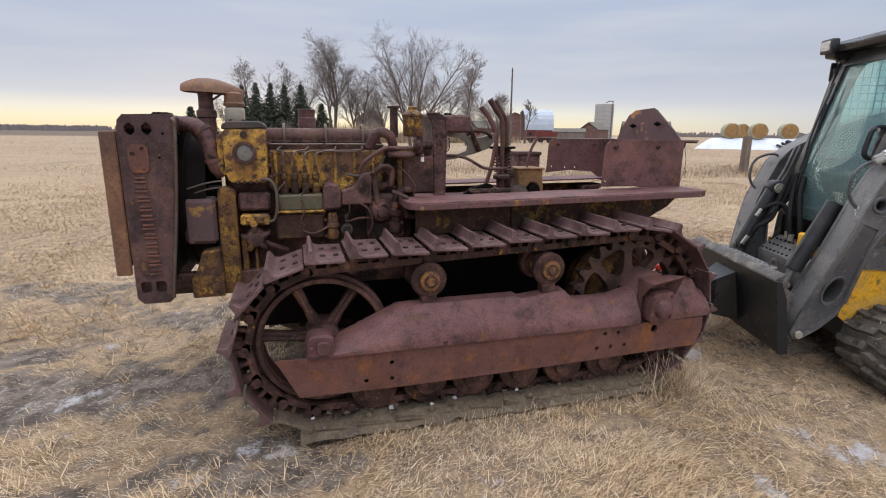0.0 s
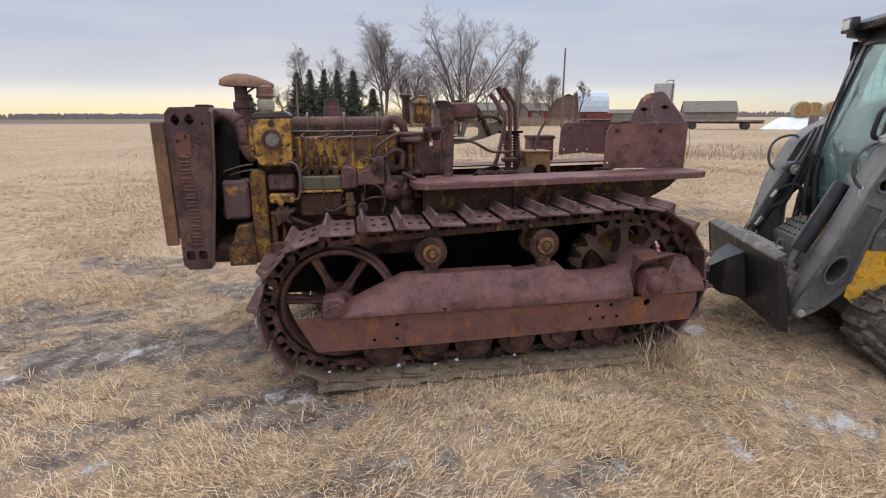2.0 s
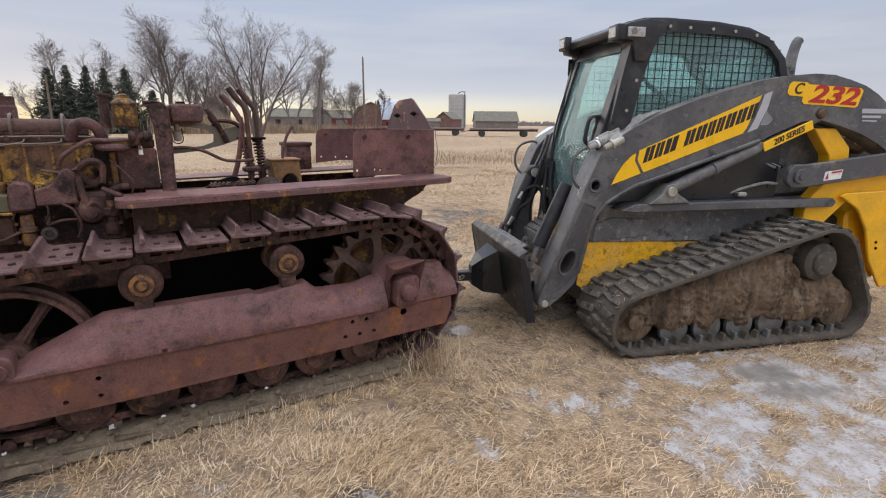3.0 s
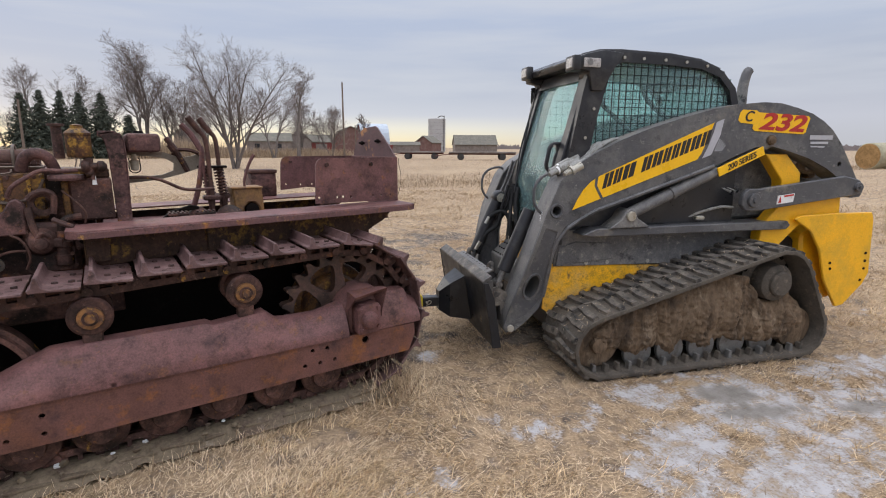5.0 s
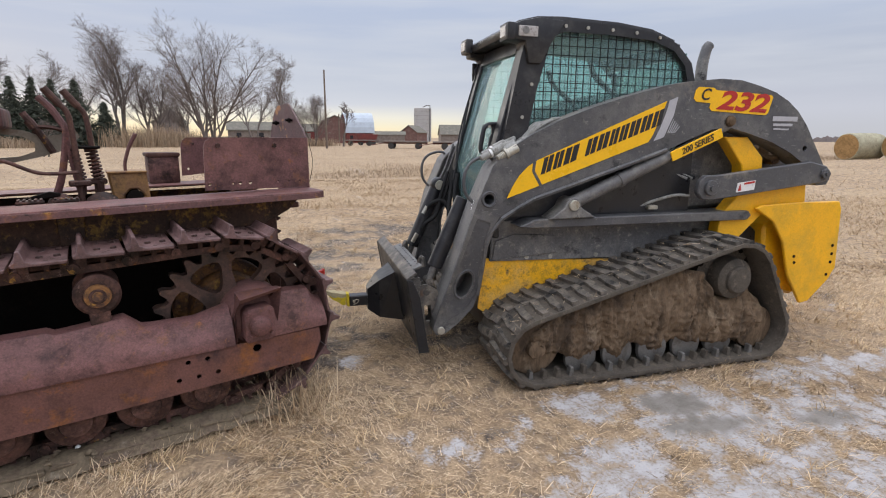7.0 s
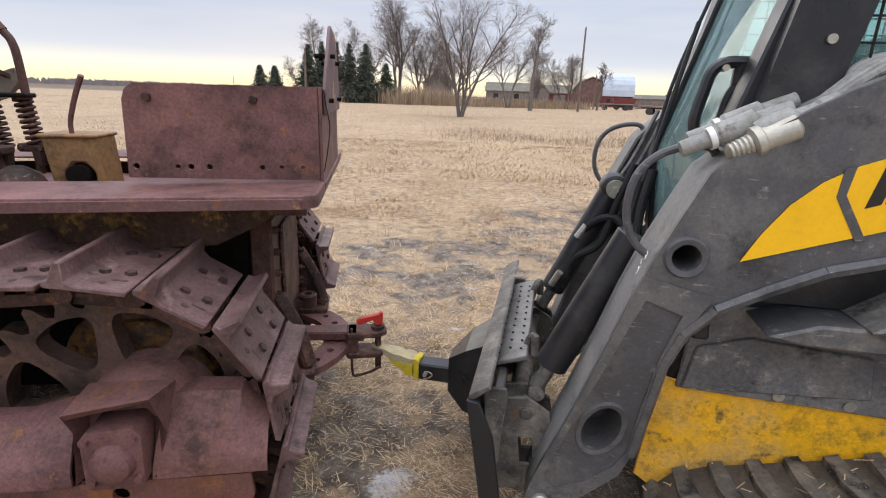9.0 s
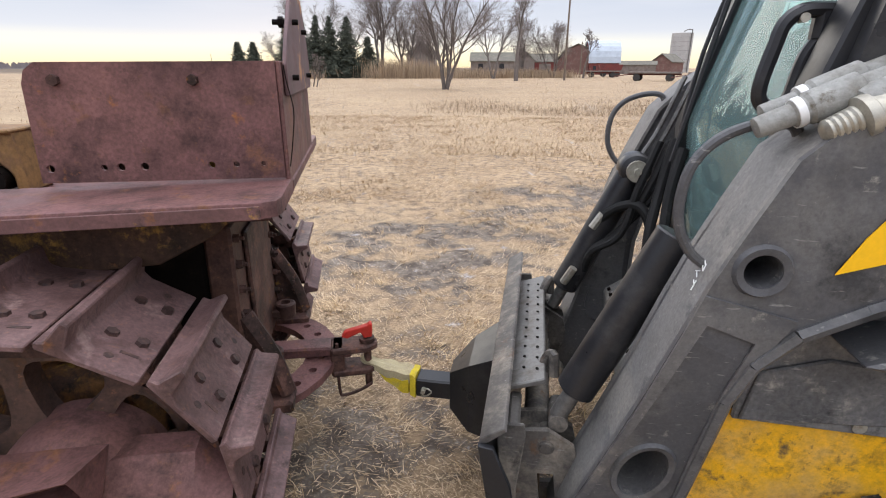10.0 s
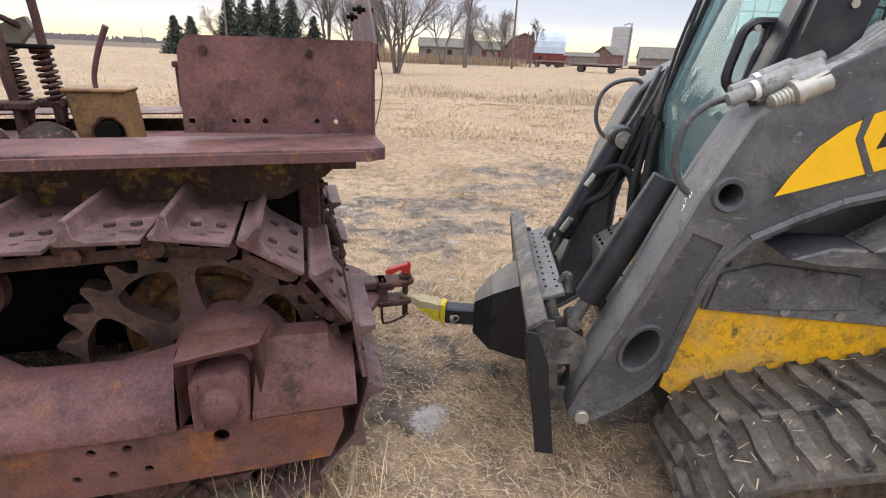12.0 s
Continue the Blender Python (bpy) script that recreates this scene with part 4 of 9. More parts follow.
M_pane = surf("dark_window_pane", (0.03, 0.03, 0.035), rough=0.15, grain=0.05, bump=0.0)
M_post = surf("weathered_post_wood", (0.15, 0.115, 0.09), [((0.22, 0.18, 0.14), 6.0, 0.5, 0.7)], rough=0.9, grain=0.25, bump=0.3, stretch=(1, 1, 0.2))


def building(name, az, far, wide, deep, wall_h, ridge_h, turn, wall_m, roof_m, label, profile="gable", windows=(), doors=()):
    """turn: degrees by which the ridge turns from lying across the view. windows, doors: (u, z, w, h) on the front."""
    x, y = place(az, far)
    root = thing(name, pose(x, y, 0, 0, 0, -az + turn), label, "building", "farm buildings")
    hw, hd = wide / 2, deep / 2
    if profile == "gable":
        prof = [(-hd, wall_h), (0, ridge_h), (hd, wall_h)]
    elif profile == "gambrel":
        prof = [(-hd, wall_h), (-hd * 0.62, wall_h + (ridge_h - wall_h) * 0.66), (0, ridge_h), (hd * 0.62, wall_h + (ridge_h - wall_h) * 0.66), (hd, wall_h)]
    else:
        prof = [(hd * math.sin(radians(a)), wall_h + (ridge_h - wall_h) * math.cos(radians(a))) for a in range(-90, 91, 15)]
    b = bm_new()
    prism(b, [(-hd, -0.1)] + prof + [(hd, -0.1)], -hw, hw, 0, plane="yz")
    part("wall", b, wall_m, root, smooth=0)
    b = bm_new()
    over = [(u * 1.07, z - 0.10 * (abs(u) > hd * 0.9) + 0.06) for u, z in prof]
    prism(b, over + [(u, z + 0.16) for u, z in reversed(over)], -hw - 0.25, hw + 0.25, 0, plane="yz")
    part("roof", b, roof_m, root, smooth=0)
    for nm, some, mt in (("window", windows, M_pane), ("door", doors, M_boards)):
        for u, z, w, h in some:
            b = bm_new()
            box(b, u - w / 2, u + w / 2, -hd - 0.06, -hd + 0.02, z, z + h, 0.01)
            part(nm, b, mt, root)
    return root


building("farm_house", 15.2, 108, 8.2, 6.0, 2.5, 4.0, 0, M_boards, M_shingle, "low grey farm shed with a mossy shingle roof", windows=[(-2.2, 1.2, 0.9, 0.9), (1.8, 1.2, 0.9, 0.9)], doors=[(0, 0, 1.0, 2.0)])
building("farm_house", 18.2, 112, 3.0, 5, 2.6, 5.0, 90, M_boards, M_shingle, "small grey gabled house behind bare trees", windows=[(0, 1.4, 0.8, 0.9)])
building("farm_shed", 20.3, 118, 5.6, 5, 2.5, 4.0, 0, M_barnred, M_shingle, "dark red shed with a shingle roof", doors=[(0.5, 0, 2.4, 2.2)])
building("red_barn", 23.7, 128, 6.5, 9, 2.6, 6.2, 90, M_barnold, M_shingle, "faded rust-red barn with a gambrel roof", "gambrel", doors=[(0, 0, 2.6, 2.8)], windows=[(0, 4.4, 0.9, 1.0)])
building("round_roof_barn", 26.0, 128, 6.4, 7.0, 2.4, 6.9, 12, M_barnred, M_tinroof, "red barn under a pale arched metal roof", "arch", windows=[(-2.0, 1.0, 0.7, 0.8), (0, 1.0, 0.7, 0.8), (2.0, 1.0, 0.7, 0.8)])
building("low_shed", 29.3, 140, 9, 4, 2.0, 2.8, 0, M_boards, M_shingle, "low grey shed with a mossy roof")
building("small_barn", 32.1, 150, 6.0, 5.5, 2.7, 4.6, 62, M_barnold, M_shingle, "small faded pink barn beside the silo")
building("long_barn", 37.2, 165, 13.0, 9.0, 2.3, 5.2, 8, M_boards, M_shingle, "long low barn with a sagging shingle roof", "gable", doors=[(-3, 0, 2.2, 2.0)])
building("grey_house", 7.9, 104, 4.4, 5.0, 3.6, 5.6, 80, M_boards, M_shingle, "abandoned grey two-storey house among bare trees", windows=[(-1.0, 2.9, 0.6, 1.0), (1.0, 2.9, 0.6, 1.0), (-1.0, 0.9, 0.7, 1.1)])

x, y = place(33.05, 193)
silo = thing("silo", pose(x, y, 0), "tall pale concrete silo with a side pipe", "silo")
b = bm_new()
lathe(b, (0, 0, -0.1), (0, 0, 1), [(3.2, 0), (3.2, 11.9), (3.05, 12.0), (0.01, 12.15)], 28)
part("barrel", b, M_concrete, silo)
b = bm_new()
tube(b, [(1.0, -3.3, 0), (1.0, -3.3, 11.6), (1.0, -3.1, 12.6), (0.4, -2.0, 12.8), (-0.3, -1.0, 12.3)], 0.16, 8, 4)
part("filler_pipe", b, M_steel, silo)
for k in range(1, 9):
    b = bm_new()
    ring(b, (0, 0, k * 1.32), (0, 0, 1), 3.18, 3.23, 0.05, 28)
    part("hoop", b, M_steel, silo)


def utility_pole(x, y, high, label, lean=0.0):
    root = thing("utility_pole", pose(x, y, 0, 0, lean, 0), label, "pole", "poles in the field")
    b = bm_new()
    cyl(b, (0, 0, -0.2), (0, 0, high), 0.14, 0.09, 10)
    part("pole", b, M_post, root)
    b = bm_new()
    cyl(b, (0, 0, high - 0.02), (0, 0, high + 0.12), 0.05, 0.03, 8)
    part("insulator", b, M_pane, root)
    return root


utility_pole(26.8, 60.2, 9.2, "tall weathered wooden utility pole at the field's edge")
px, py = place(-13.6, 260, 2.7, 0.7)
utility_pole(px, py, 6.8, "distant wooden pole on the skyline", -3)
px, py = place(24.2, 92)
utility_pole(px, py, 5.2, "short weathered pole near the barns")
px, py = place(-6.4, 66, 2.3, 0.5)
utility_pole(px, py, 6.0, "thin weathered pole before the spruces", 1)

# farm trailers
M_trailer = surf("dull_red_trailer_frame", (0.13, 0.05, 0.042), rough=0.8, grain=0.2, bump=0.0)
M_tyre = surf("grey_old_tyre", (0.05, 0.047, 0.044), rough=0.9, grain=0.2, bump=0.0)


def flat_trailer(az, far, long, turn, label, red=M_trailer):
    x, y = place(az, far)
    root = thing("flat_trailer", pose(x, y, 0, 0, 0, -az + turn), label, "trailer", "parked farm trailers")
    b = bm_new()
    box(b, -long / 2, long / 2, -1.1, 1.1, 0.80, 0.98, 0.02)
    part("deck", b, M_boards, root)
    for s in (-0.45, 0.45):
        b = bm_new()
        box(b, -long / 2, long / 2, s - 0.07, s + 0.07, 0.62, 0.80, 0.01)
        part("beam", b, red, root)
    for u in (-long * 0.32, long * 0.30):
        for s in (-0.95, 0.95):
            b = bm_new()
            lathe(b, (u, s - 0.11, 0.38), (u, s + 0.11, 0.38), [(0.2, 0), (0.38, 0.02), (0.40, 0.08), (0.40, 0.14), (0.38, 0.2), (0.2, 0.22)], 18)
            wheel = part("tyre", b, M_tyre, root)
            b = bm_new()
            cyl(b, (u, s - 0.09, 0.38), (u, s + 0.09, 0.38), 0.2, None, 14)
            part("rim", b, red, wheel)
    b = bm_new()
    tube(b, [(-long / 2, 0, 0.7), (-long / 2 - 1.6, 0, 0.45)], 0.05, 6, 1)
    part("drawbar", b, red, root)
    return root


flat_trailer(38.2, 62, 8.0, 4, "long flat farm trailer with a dull red frame")
flat_trailer(31.5, 66, 5.5, -6, "flat hay trailer parked in dry grass")
flat_trailer(26.4, 88, 5.0, 5, "red running gear with a plank deck before the barn", M_barnred)
# grain wagon before the barns
x, y = place(27.1, 95)
wagon = thing("gravity_wagon", pose(x, y, 0, 0, 0, -20), "faded red grain wagon beside the barns", "wagon")
b = bm_new()
prism(b, [(-1.6, 1.0), (1.6, 1.0), (1.9, 1.9), (-1.9, 1.9)], -1.1, 1.1, 0.02)
part("body", b, M_barnred, wagon)
for u in (-1.1, 1.1):
    for s in (-0.9, 0.9):
        b = bm_new()
        cyl(b, (u, s - 0.1, 0.4), (u, s + 0.1, 0.4), 0.4, None, 16, 0.02)
        part("wheel", b, M_tyre, wagon)
b = bm_new()
box(b, -1.4, 1.4, -0.5, 0.5, 0.5, 1.0, 0.03)
part("running_gear", b, M_trailer, wagon)

# covered feed pile with round bales on it
M_plastic = surf("white_plastic_sheet", (0.66, 0.70, 0.78), [((0.52, 0.56, 0.64), 1.2, 0.5, 0.7)], rough=0.4, grain=0.06, bump=0.2, fine=6)
M_hay = surf("weathered_hay", (0.36, 0.335, 0.235), [((0.27, 0.24, 0.165), 6.0, 0.5, 0.68), ((0.50, 0.43, 0.30), 14.0, 0.58, 0.7)], rough=0.95, grain=0.3, bump=0.6, fine=30, spec=0.1)
M_hayend = surf("hay_bale_end", (0.33, 0.20, 0.085), [((0.22, 0.13, 0.06), 9.0, 0.5, 0.66)], rough=0.95, grain=0.35, bump=0.6, fine=30, spec=0.1)
x, y = place(46.6, 68)
b = bm_new()
nu, nv = 40, 16
gridv = []
for i in range(nu + 1):
    row = []
    for j in range(nv + 1):
        u, v = -1 + 2 * i / nu, -1 + 2 * j / nv
        prof = max(0.0, min(1.0, (1 - abs(u)) / 0.28)) * max(0.0, min(1.0, (1 - abs(v)) / 0.45))
        row.append(b.verts.new((u * 5.6, v * 4.0, -0.05 + 1.25 * prof ** 0.8 + 0.06 * noise.noise(Vector((u * 4, v * 4, 3))))))
    gridv.append(row)
for i in range(nu):
    for j in range(nv):
        b.faces.new((gridv[i][j], gridv[i + 1][j], gridv[i + 1][j + 1], gridv[i][j + 1]))
pile = solo("feed_pile", b, M_plastic, "long feed pile under a white plastic sheet", "feed pile", smooth=60)
pile.matrix_basis = pose(x, y, 0, 0, 0, -46.6)


def round_bale(x, y, z, turn, r, long, label, group):
    root = thing("round_bale", pose(x, y, z, 0, 0, turn), label, "hay bale", group)
    rnd = random.Random(int(x * 100))
    b = bm_new()
    lathe(b, (0, -long / 2, r), (0, long / 2, r), [(r * 0.93, 0.0), (r * 0.99, 0.06), (r, 0.2), (r * 1.01, long * 0.5), (r, long - 0.2), (r * 0.99, long - 0.06), (r * 0.93, long)], 26)
    for v in b.verts:
        d = 0.035 * noise.noise(v.co * 2.2 + Vector((x, y, 0)))
        v.co += Vector((v.co.x, 0, v.co.z - r)).normalized() * d
        if v.co.z < 0.05:
            v.co.z = max(v.co.z, -0.02)
    part("wrap", b, M_hay, root)
    for s in (-1, 1):
        b = bm_new()
        lathe(b, (0, s * (long / 2 - 0.01), r), (0, s * (long / 2 + 0.05), r), [(r * 0.92, 0), (r * 0.9, 0.012), (r * 0.55, 0.03), (0.01, 0.015)], 22)
        part("bale_end", b, M_hayend, root)
    return root


for az, far, dz in ((44.7, 66.5, 1.12), (45.6, 69.5, 1.12), (47.0, 66.2, 1.12), (49.4, 66.8, 1.1)):
    x, y = place(az, far)
    round_bale(x, y, dz, -az + 14, 0.86, 1.5, "round hay bale weighing down the white plastic sheet", "bales on the feed pile")
for k in range(7):
    x, y = place(74.0 + 3.15 * k, 38.0 + 0.2 * k, 1.01, -0.73)
    round_bale(x, y, float(height(np.array([x]), np.array([y]))[0]) - 0.02, -(72.3 + 3.15 * k) - 38, 0.76, 2.1, "round hay bale in a row on dry grass", "row of bales in the field")
x, y = place(48.9, 64.6)
for k in range(3):
    b = bm_new()
    lathe(b, (0, 0, 0), (0, 0, 0.2), [(0.2, 0.0), (0.36, 0.02), (0.40, 0.1), (0.36, 0.18), (0.2, 0.2), (0.2, 0.0)], 18)
    solo("old_tyre", b, M_tyre, "old tyre lying against the feed pile", "tyre", "tyres on the pile").matrix_basis = pose(x + 0.3 * k, y - 0.25 * k, 0.35 + 0.18 * k, 20 + 8 * k, 10, 40 * k)
x, y = place(46.5, 26.5, 0.35, -0.48)
b = bm_new()
lathe(b, (0, 0, -0.2), (0, 0, 1), [(0.20, 0), (0.19, 0.3), (0.185, 1.55), (0.16, 1.62), (0.01, 1.60)], 14)
for v in b.verts:
    v.co.x += 0.012 * noise.noise(v.co * 6)
solo("wood_post", b, M_post, "thick weathered wooden post in the dry field", "post").matrix_basis = pose(x, y, 0)


# ---- crawler tractor ----
MID = 2.39
TX, TZ = 1.25, 0.0
tractor = thing("crawler_tractor", pose(TX, MID, 0), "old rusted crawler tractor with worn yellow engine", "tractor")
ORIGIN[tractor] = Vector((TX, MID, 0))


def track_loop(c0, r0, c1, r1, shoes):
    """Even points round the hull of two wheels, over the top first; (x, z)."""
    pts = [(c[0] + r * math.cos(a), c[1] + r * math.sin(a)) for c, r in ((c0, r0), (c1, r1)) for a in [k * math.tau / 180 for k in range(180)]]
    pts = sorted(set(pts))

    def half(seq):
        out = []
        for p in seq:
            while len(out) > 1 and (out[-1][0] - out[-2][0]) * (p[1] - out[-2][1]) - (out[-1][1] - out[-2][1]) * (p[0] - out[-2][0]) >= 0:
                out.pop()
            out.append(p)
        return out
    upper, lower = half(pts), half(reversed(pts))
    loop = upper + lower[1:]
    dist = [0.0]
    for a, b in zip(loop, loop[1:]):
        dist.append(dist[-1] + math.dist(a, b))
    want = np.linspace(0, dist[-1], shoes, endpoint=False)
    return np.stack([np.interp(want, dist, [p[k] for p in loop]) for k in (0, 1)], -1), dist[-1] / shoes


def shoe_mesh():
    b = bm_new()
    prism(b, [(0.004, -0.006), (0.158, -0.016), (0.162, -0.003), (0.064, 0.002), (0.044, 0.012), (0.036, 0.050), (0.023, 0.052), (0.014, 0.012), (0.0, 0.006)], -0.176, 0.176, 0.0025)
    plate_faces = set(b.faces)
    for u in (0.078, 0.130):
        for w in (-0.072, 0.066):
            cyl(b, (u, w, -0.006), (u, w, 0.0085), 0.0135, 0.0115, 6)
    for u, w in ((0.098, -0.135), (0.112, 0.128), (0.090, 0.0)):
        cyl(b, (u, w, -0.012), (u, w, 0.0005), 0.0085, None, 8)
    box(b, 0.108, 0.140, -0.118, -0.110, -0.012, 0.0005, 0)
    for f in set(b.faces) - plate_faces:
        f.material_index = 1
    for v in b.verts:
        if abs(v.co.y) > 0.165 and v.co.z > 0.02:
            v.co.y *= 0.955
        v.co.z += 0.0025 * noise.noise(v.co * 14)
        v.co.x *= 1.06
    return finish("track_shoe", b, [M_shoe, M_bolt])


SHOE = shoe_mesh()
LOOP, PITCH = track_loop((0.44, 0.490), 0.390, (2.05, 0.526), 0.431, 32)


SHOE_EARTH = SHOE.copy()
SHOE_EARTH.materials[0] = M_caked


def crawler_track(side):
    """side -1: the track towards -y."""
    yc = MID + side * 0.59
    def Y(o):
        return MID + side * o
    b = bm_new()
    frames = []
    for k, p in enumerate(LOOP):
        q = LOOP[(k + 1) % len(LOOP)]
        d = (q - p) / np.linalg.norm(q - p)
        m = Matrix(((d[0], 0, -d[1], p[0]), (0, 1, 0, yc), (d[1], 0, d[0], p[1]), (0, 0, 0, 1)))
        frames.append(m)
        for w in (-0.068, 0.068):
            for s0, s1, n0, n1 in ((-0.004, 0.186, -0.080, -0.050), (0.012, 0.046, -0.052, -0.006), (0.090, 0.108, -0.052, -0.006), (0.140, 0.170, -0.052, -0.006)):
                box(b, s0, s1, w - 0.016, w + 0.016, n0, n1, 0, m)
        cyl(b, m @ Vector((0.0, -0.098, -0.056)), m @ Vector((0.0, 0.098, -0.056)), 0.021, None, 8)
    chain = part("track_chain", b, M_cast, tractor, "chain of rusted track links and pins", 0)
    for m in frames:
        shoe = new("track_shoe", SHOE_EARTH if m.translation.z < 0.16 else SHOE)
        shoe.parent = chain
        wob = pose(random.gauss(0, 0.0015), random.gauss(0, 0.003), random.gauss(0, 0.001), 0, random.gauss(0, 0.8), random.gauss(0, 0.25))
        shoe.matrix_basis = Matrix.Translation((-TX, -MID, 0)) @ m @ wob
    # idler
    b = bm_new()
    c = (0.44, 0.490)
    lathe(b, (c[0], yc - 0.07, c[1]), (c[0], yc + 0.07, c[1]), [(0.262, 0.02), (0.268, 0.0), (0.286, 0.0), (0.290, 0.03), (0.306, 0.034), (0.306, 0.106), (0.290, 0.11), (0.286, 0.14), (0.268, 0.14), (0.262, 0.12), (0.260, 0.02)], 48)
    idler = part("front_idler", b, M_cast, tractor, "spoked front idler wheel with a worn rim")
    for k in range(6):
        a = radians(60 * k + 55)
        b = bm_new()
        dx, dz = math.cos(a), math.sin(a)
        m = Matrix(((dx, 0, -dz, c[0]), (0, 1, 0, yc), (dz, 0, dx, c[1]), (0, 0, 0, 1)))
        prism(b, [(0.05, -0.030), (0.15, -0.017), (0.268, -0.024), (0.268, 0.024), (0.15, 0.017), (0.05, 0.030)], -0.025, 0.025, 0.006)
        prism(b, [(0.05, -0.008), (0.266, -0.008), (0.266, 0.008), (0.05, 0.008)], -0.045, 0.045, 0.003)
        bmesh.ops.transform(b, matrix=m, verts=b.verts)
        part("spoke", b, M_cast, idler)
    b = bm_new()
    lathe(b, (c[0], yc - 0.10, c[1]), (c[0], yc + 0.10, c[1]), [(0.02, 0), (0.055, 0), (0.075, 0.03), (0.078, 0.17), (0.055, 0.20), (0.02, 0.20)], 24)
    part("hub", b, M_cast, idler)
    # sprocket
    c, teeth = (2.05, 0.555), 25
    out = []
    for k in range(teeth):
        a = k * math.tau / teeth + radians(8.9)
        for da, r in ((-0.36, 0.298), (-0.20, 0.330), (-0.05, 0.342), (0.09, 0.336), (0.22, 0.306), (0.40, 0.288)):
            out.append((c[0] + r * math.cos(a + da * math.tau / teeth), c[1] + r * math.sin(a + da * math.tau / teeth)))
    spokes = 8
    wins = []
    for k in range(spokes):
        a0, a1 = math.tau * (k + 0.08) / spokes + radians(4.5), math.tau * (k + 0.92) / spokes + radians(4.5)
        am = (a0 + a1) / 2
        ring_pts = [(0.270, a0), (0.282, am), (0.270, a1), (0.132, am + 0.17), (0.132, am - 0.17)]
        ring_pts = [(c[0] + r * math.cos(a), c[1] + r * math.sin(a)) for r, a in ring_pts]
        for _ in range(2):
            ring_pts = [(p[0] * w + q[0] * (1 - w), p[1] * w + q[1] * (1 - w)) for p, q in zip(ring_pts, ring_pts[1:] + ring_pts[:1]) for w in (0.78, 0.22)]
        wins.append(ring_pts)
    b = bm_new()
    prism(b, out, Y(0.59) - 0.028, Y(0.59) + 0.028, 0, holes=wins)
    part("drive_sprocket", b, surf("rusted_sprocket_with_yellow_traces", (0.080, 0.044, 0.034), [((0.15, 0.085, 0.055), 11.0, 0.52, 0.63), (OLDYEL, 12.0, 0.68, 0.76), (GREASE, 6.0, 0.50, 0.66), (ORANGE, 17.0, 0.60, 0.70)], rough=0.55, grain=0.34, bump=0.7, fine=60, grime=0.8), tractor, "toothed drive sprocket with open spokes")
    b = bm_new()
    lathe(b, (c[0], Y(0.66), c[1]), (c[0], Y(0.25), c[1]), [(0.02, 0.14), (0.11, 0.14), (0.16, 0.15), (0.175, 0.17), (0.18, 0.21), (0.232, 0.215), (0.238, 0.225), (0.238, 0.25), (0.22, 0.26), (0.20, 0.36), (0.1, 0.41)], 36)
    for k in range(14):
        a = math.tau * k / 14
        bolt(b, (c[0] + 0.212 * math.cos(a), Y(0.445), c[1] + 0.212 * math.sin(a)), (0, side, 0), 0.013, 0.014)
    part("final_drive_case", b, M_hub, tractor, "final drive case with flaking yellow paint")
    # carrier rollers on their stands
    for x, z in ((0.918, 0.750), (1.525, 0.762)):
        b = bm_new()
        lathe(b, (x, Y(0.735), z), (x, Y(0.49), z), [(0.01, 0.0), (0.03, 0.0), (0.034, 0.012), (0.050, 0.014), (0.052, 0.022), (0.072, 0.022), (0.083, 0.032), (0.083, 0.062), (0.068, 0.07), (0.068, 0.17), (0.083, 0.18), (0.083, 0.22), (0.05, 0.23)], 28)
        roller = part("carrier_roller", b, M_cast, tractor, "carrier roller with a yellow hub")
        b = bm_new()
        lathe(b, (x, Y(0.745), z), (x, Y(0.70), z), [(0.012, 0), (0.018, 0.0), (0.020, 0.010), (0.046, 0.014), (0.049, 0.03), (0.03, 0.04)], 20)
        part("hub_cap", b, M_hub, roller, "flaking yellow hub cap")
        b = bm_new()
        box(b, x - 0.036, x + 0.036, Y(0.68) - 0.03, Y(0.68) + 0.03, 0.53, z - 0.05, 0.006)
        box(b, x - 0.055, x + 0.055, Y(0.66) - 0.05, Y(0.66) + 0.05, 0.60, 0.625, 0.004)
        part("roller_stand", b, M_cast, tractor)
    for k in range(6):
        x = 0.66 + 0.245 * k
        b = bm_new()
        lathe(b, (x, Y(0.73), 0.250), (x, Y(0.45), 0.250), [(0.02, 0.0), (0.055, 0.0), (0.062, 0.02), (0.104, 0.03), (0.110, 0.04), (0.104, 0.075), (0.085, 0.085), (0.085, 0.20), (0.110, 0.21), (0.110, 0.25), (0.05, 0.28)], 24)
        roller = part("track_roller", b, M_cast, tractor, "worn bottom track roller")
        for j in range(4):
            b = bm_new()
            lathe(b, (x - 0.045 + 0.03 * j, Y(0.745), 0.286 + 0.004 * (j % 2)), (x - 0.045 + 0.03 * j, Y(0.70), 0.286), [(0.004, 0), (0.011, 0.004), (0.014, 0.014), (0.014, 0.04)], 8)
            part("bolt_head", b, M_guard, roller)
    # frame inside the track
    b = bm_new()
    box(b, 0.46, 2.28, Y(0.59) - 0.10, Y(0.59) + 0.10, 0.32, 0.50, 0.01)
    # near-black colour carries the shade inside the track
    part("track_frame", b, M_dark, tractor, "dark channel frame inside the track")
    # earth lying on the lower shoes
    b = bm_new()
    nu, nv = 190, 12
    g = []
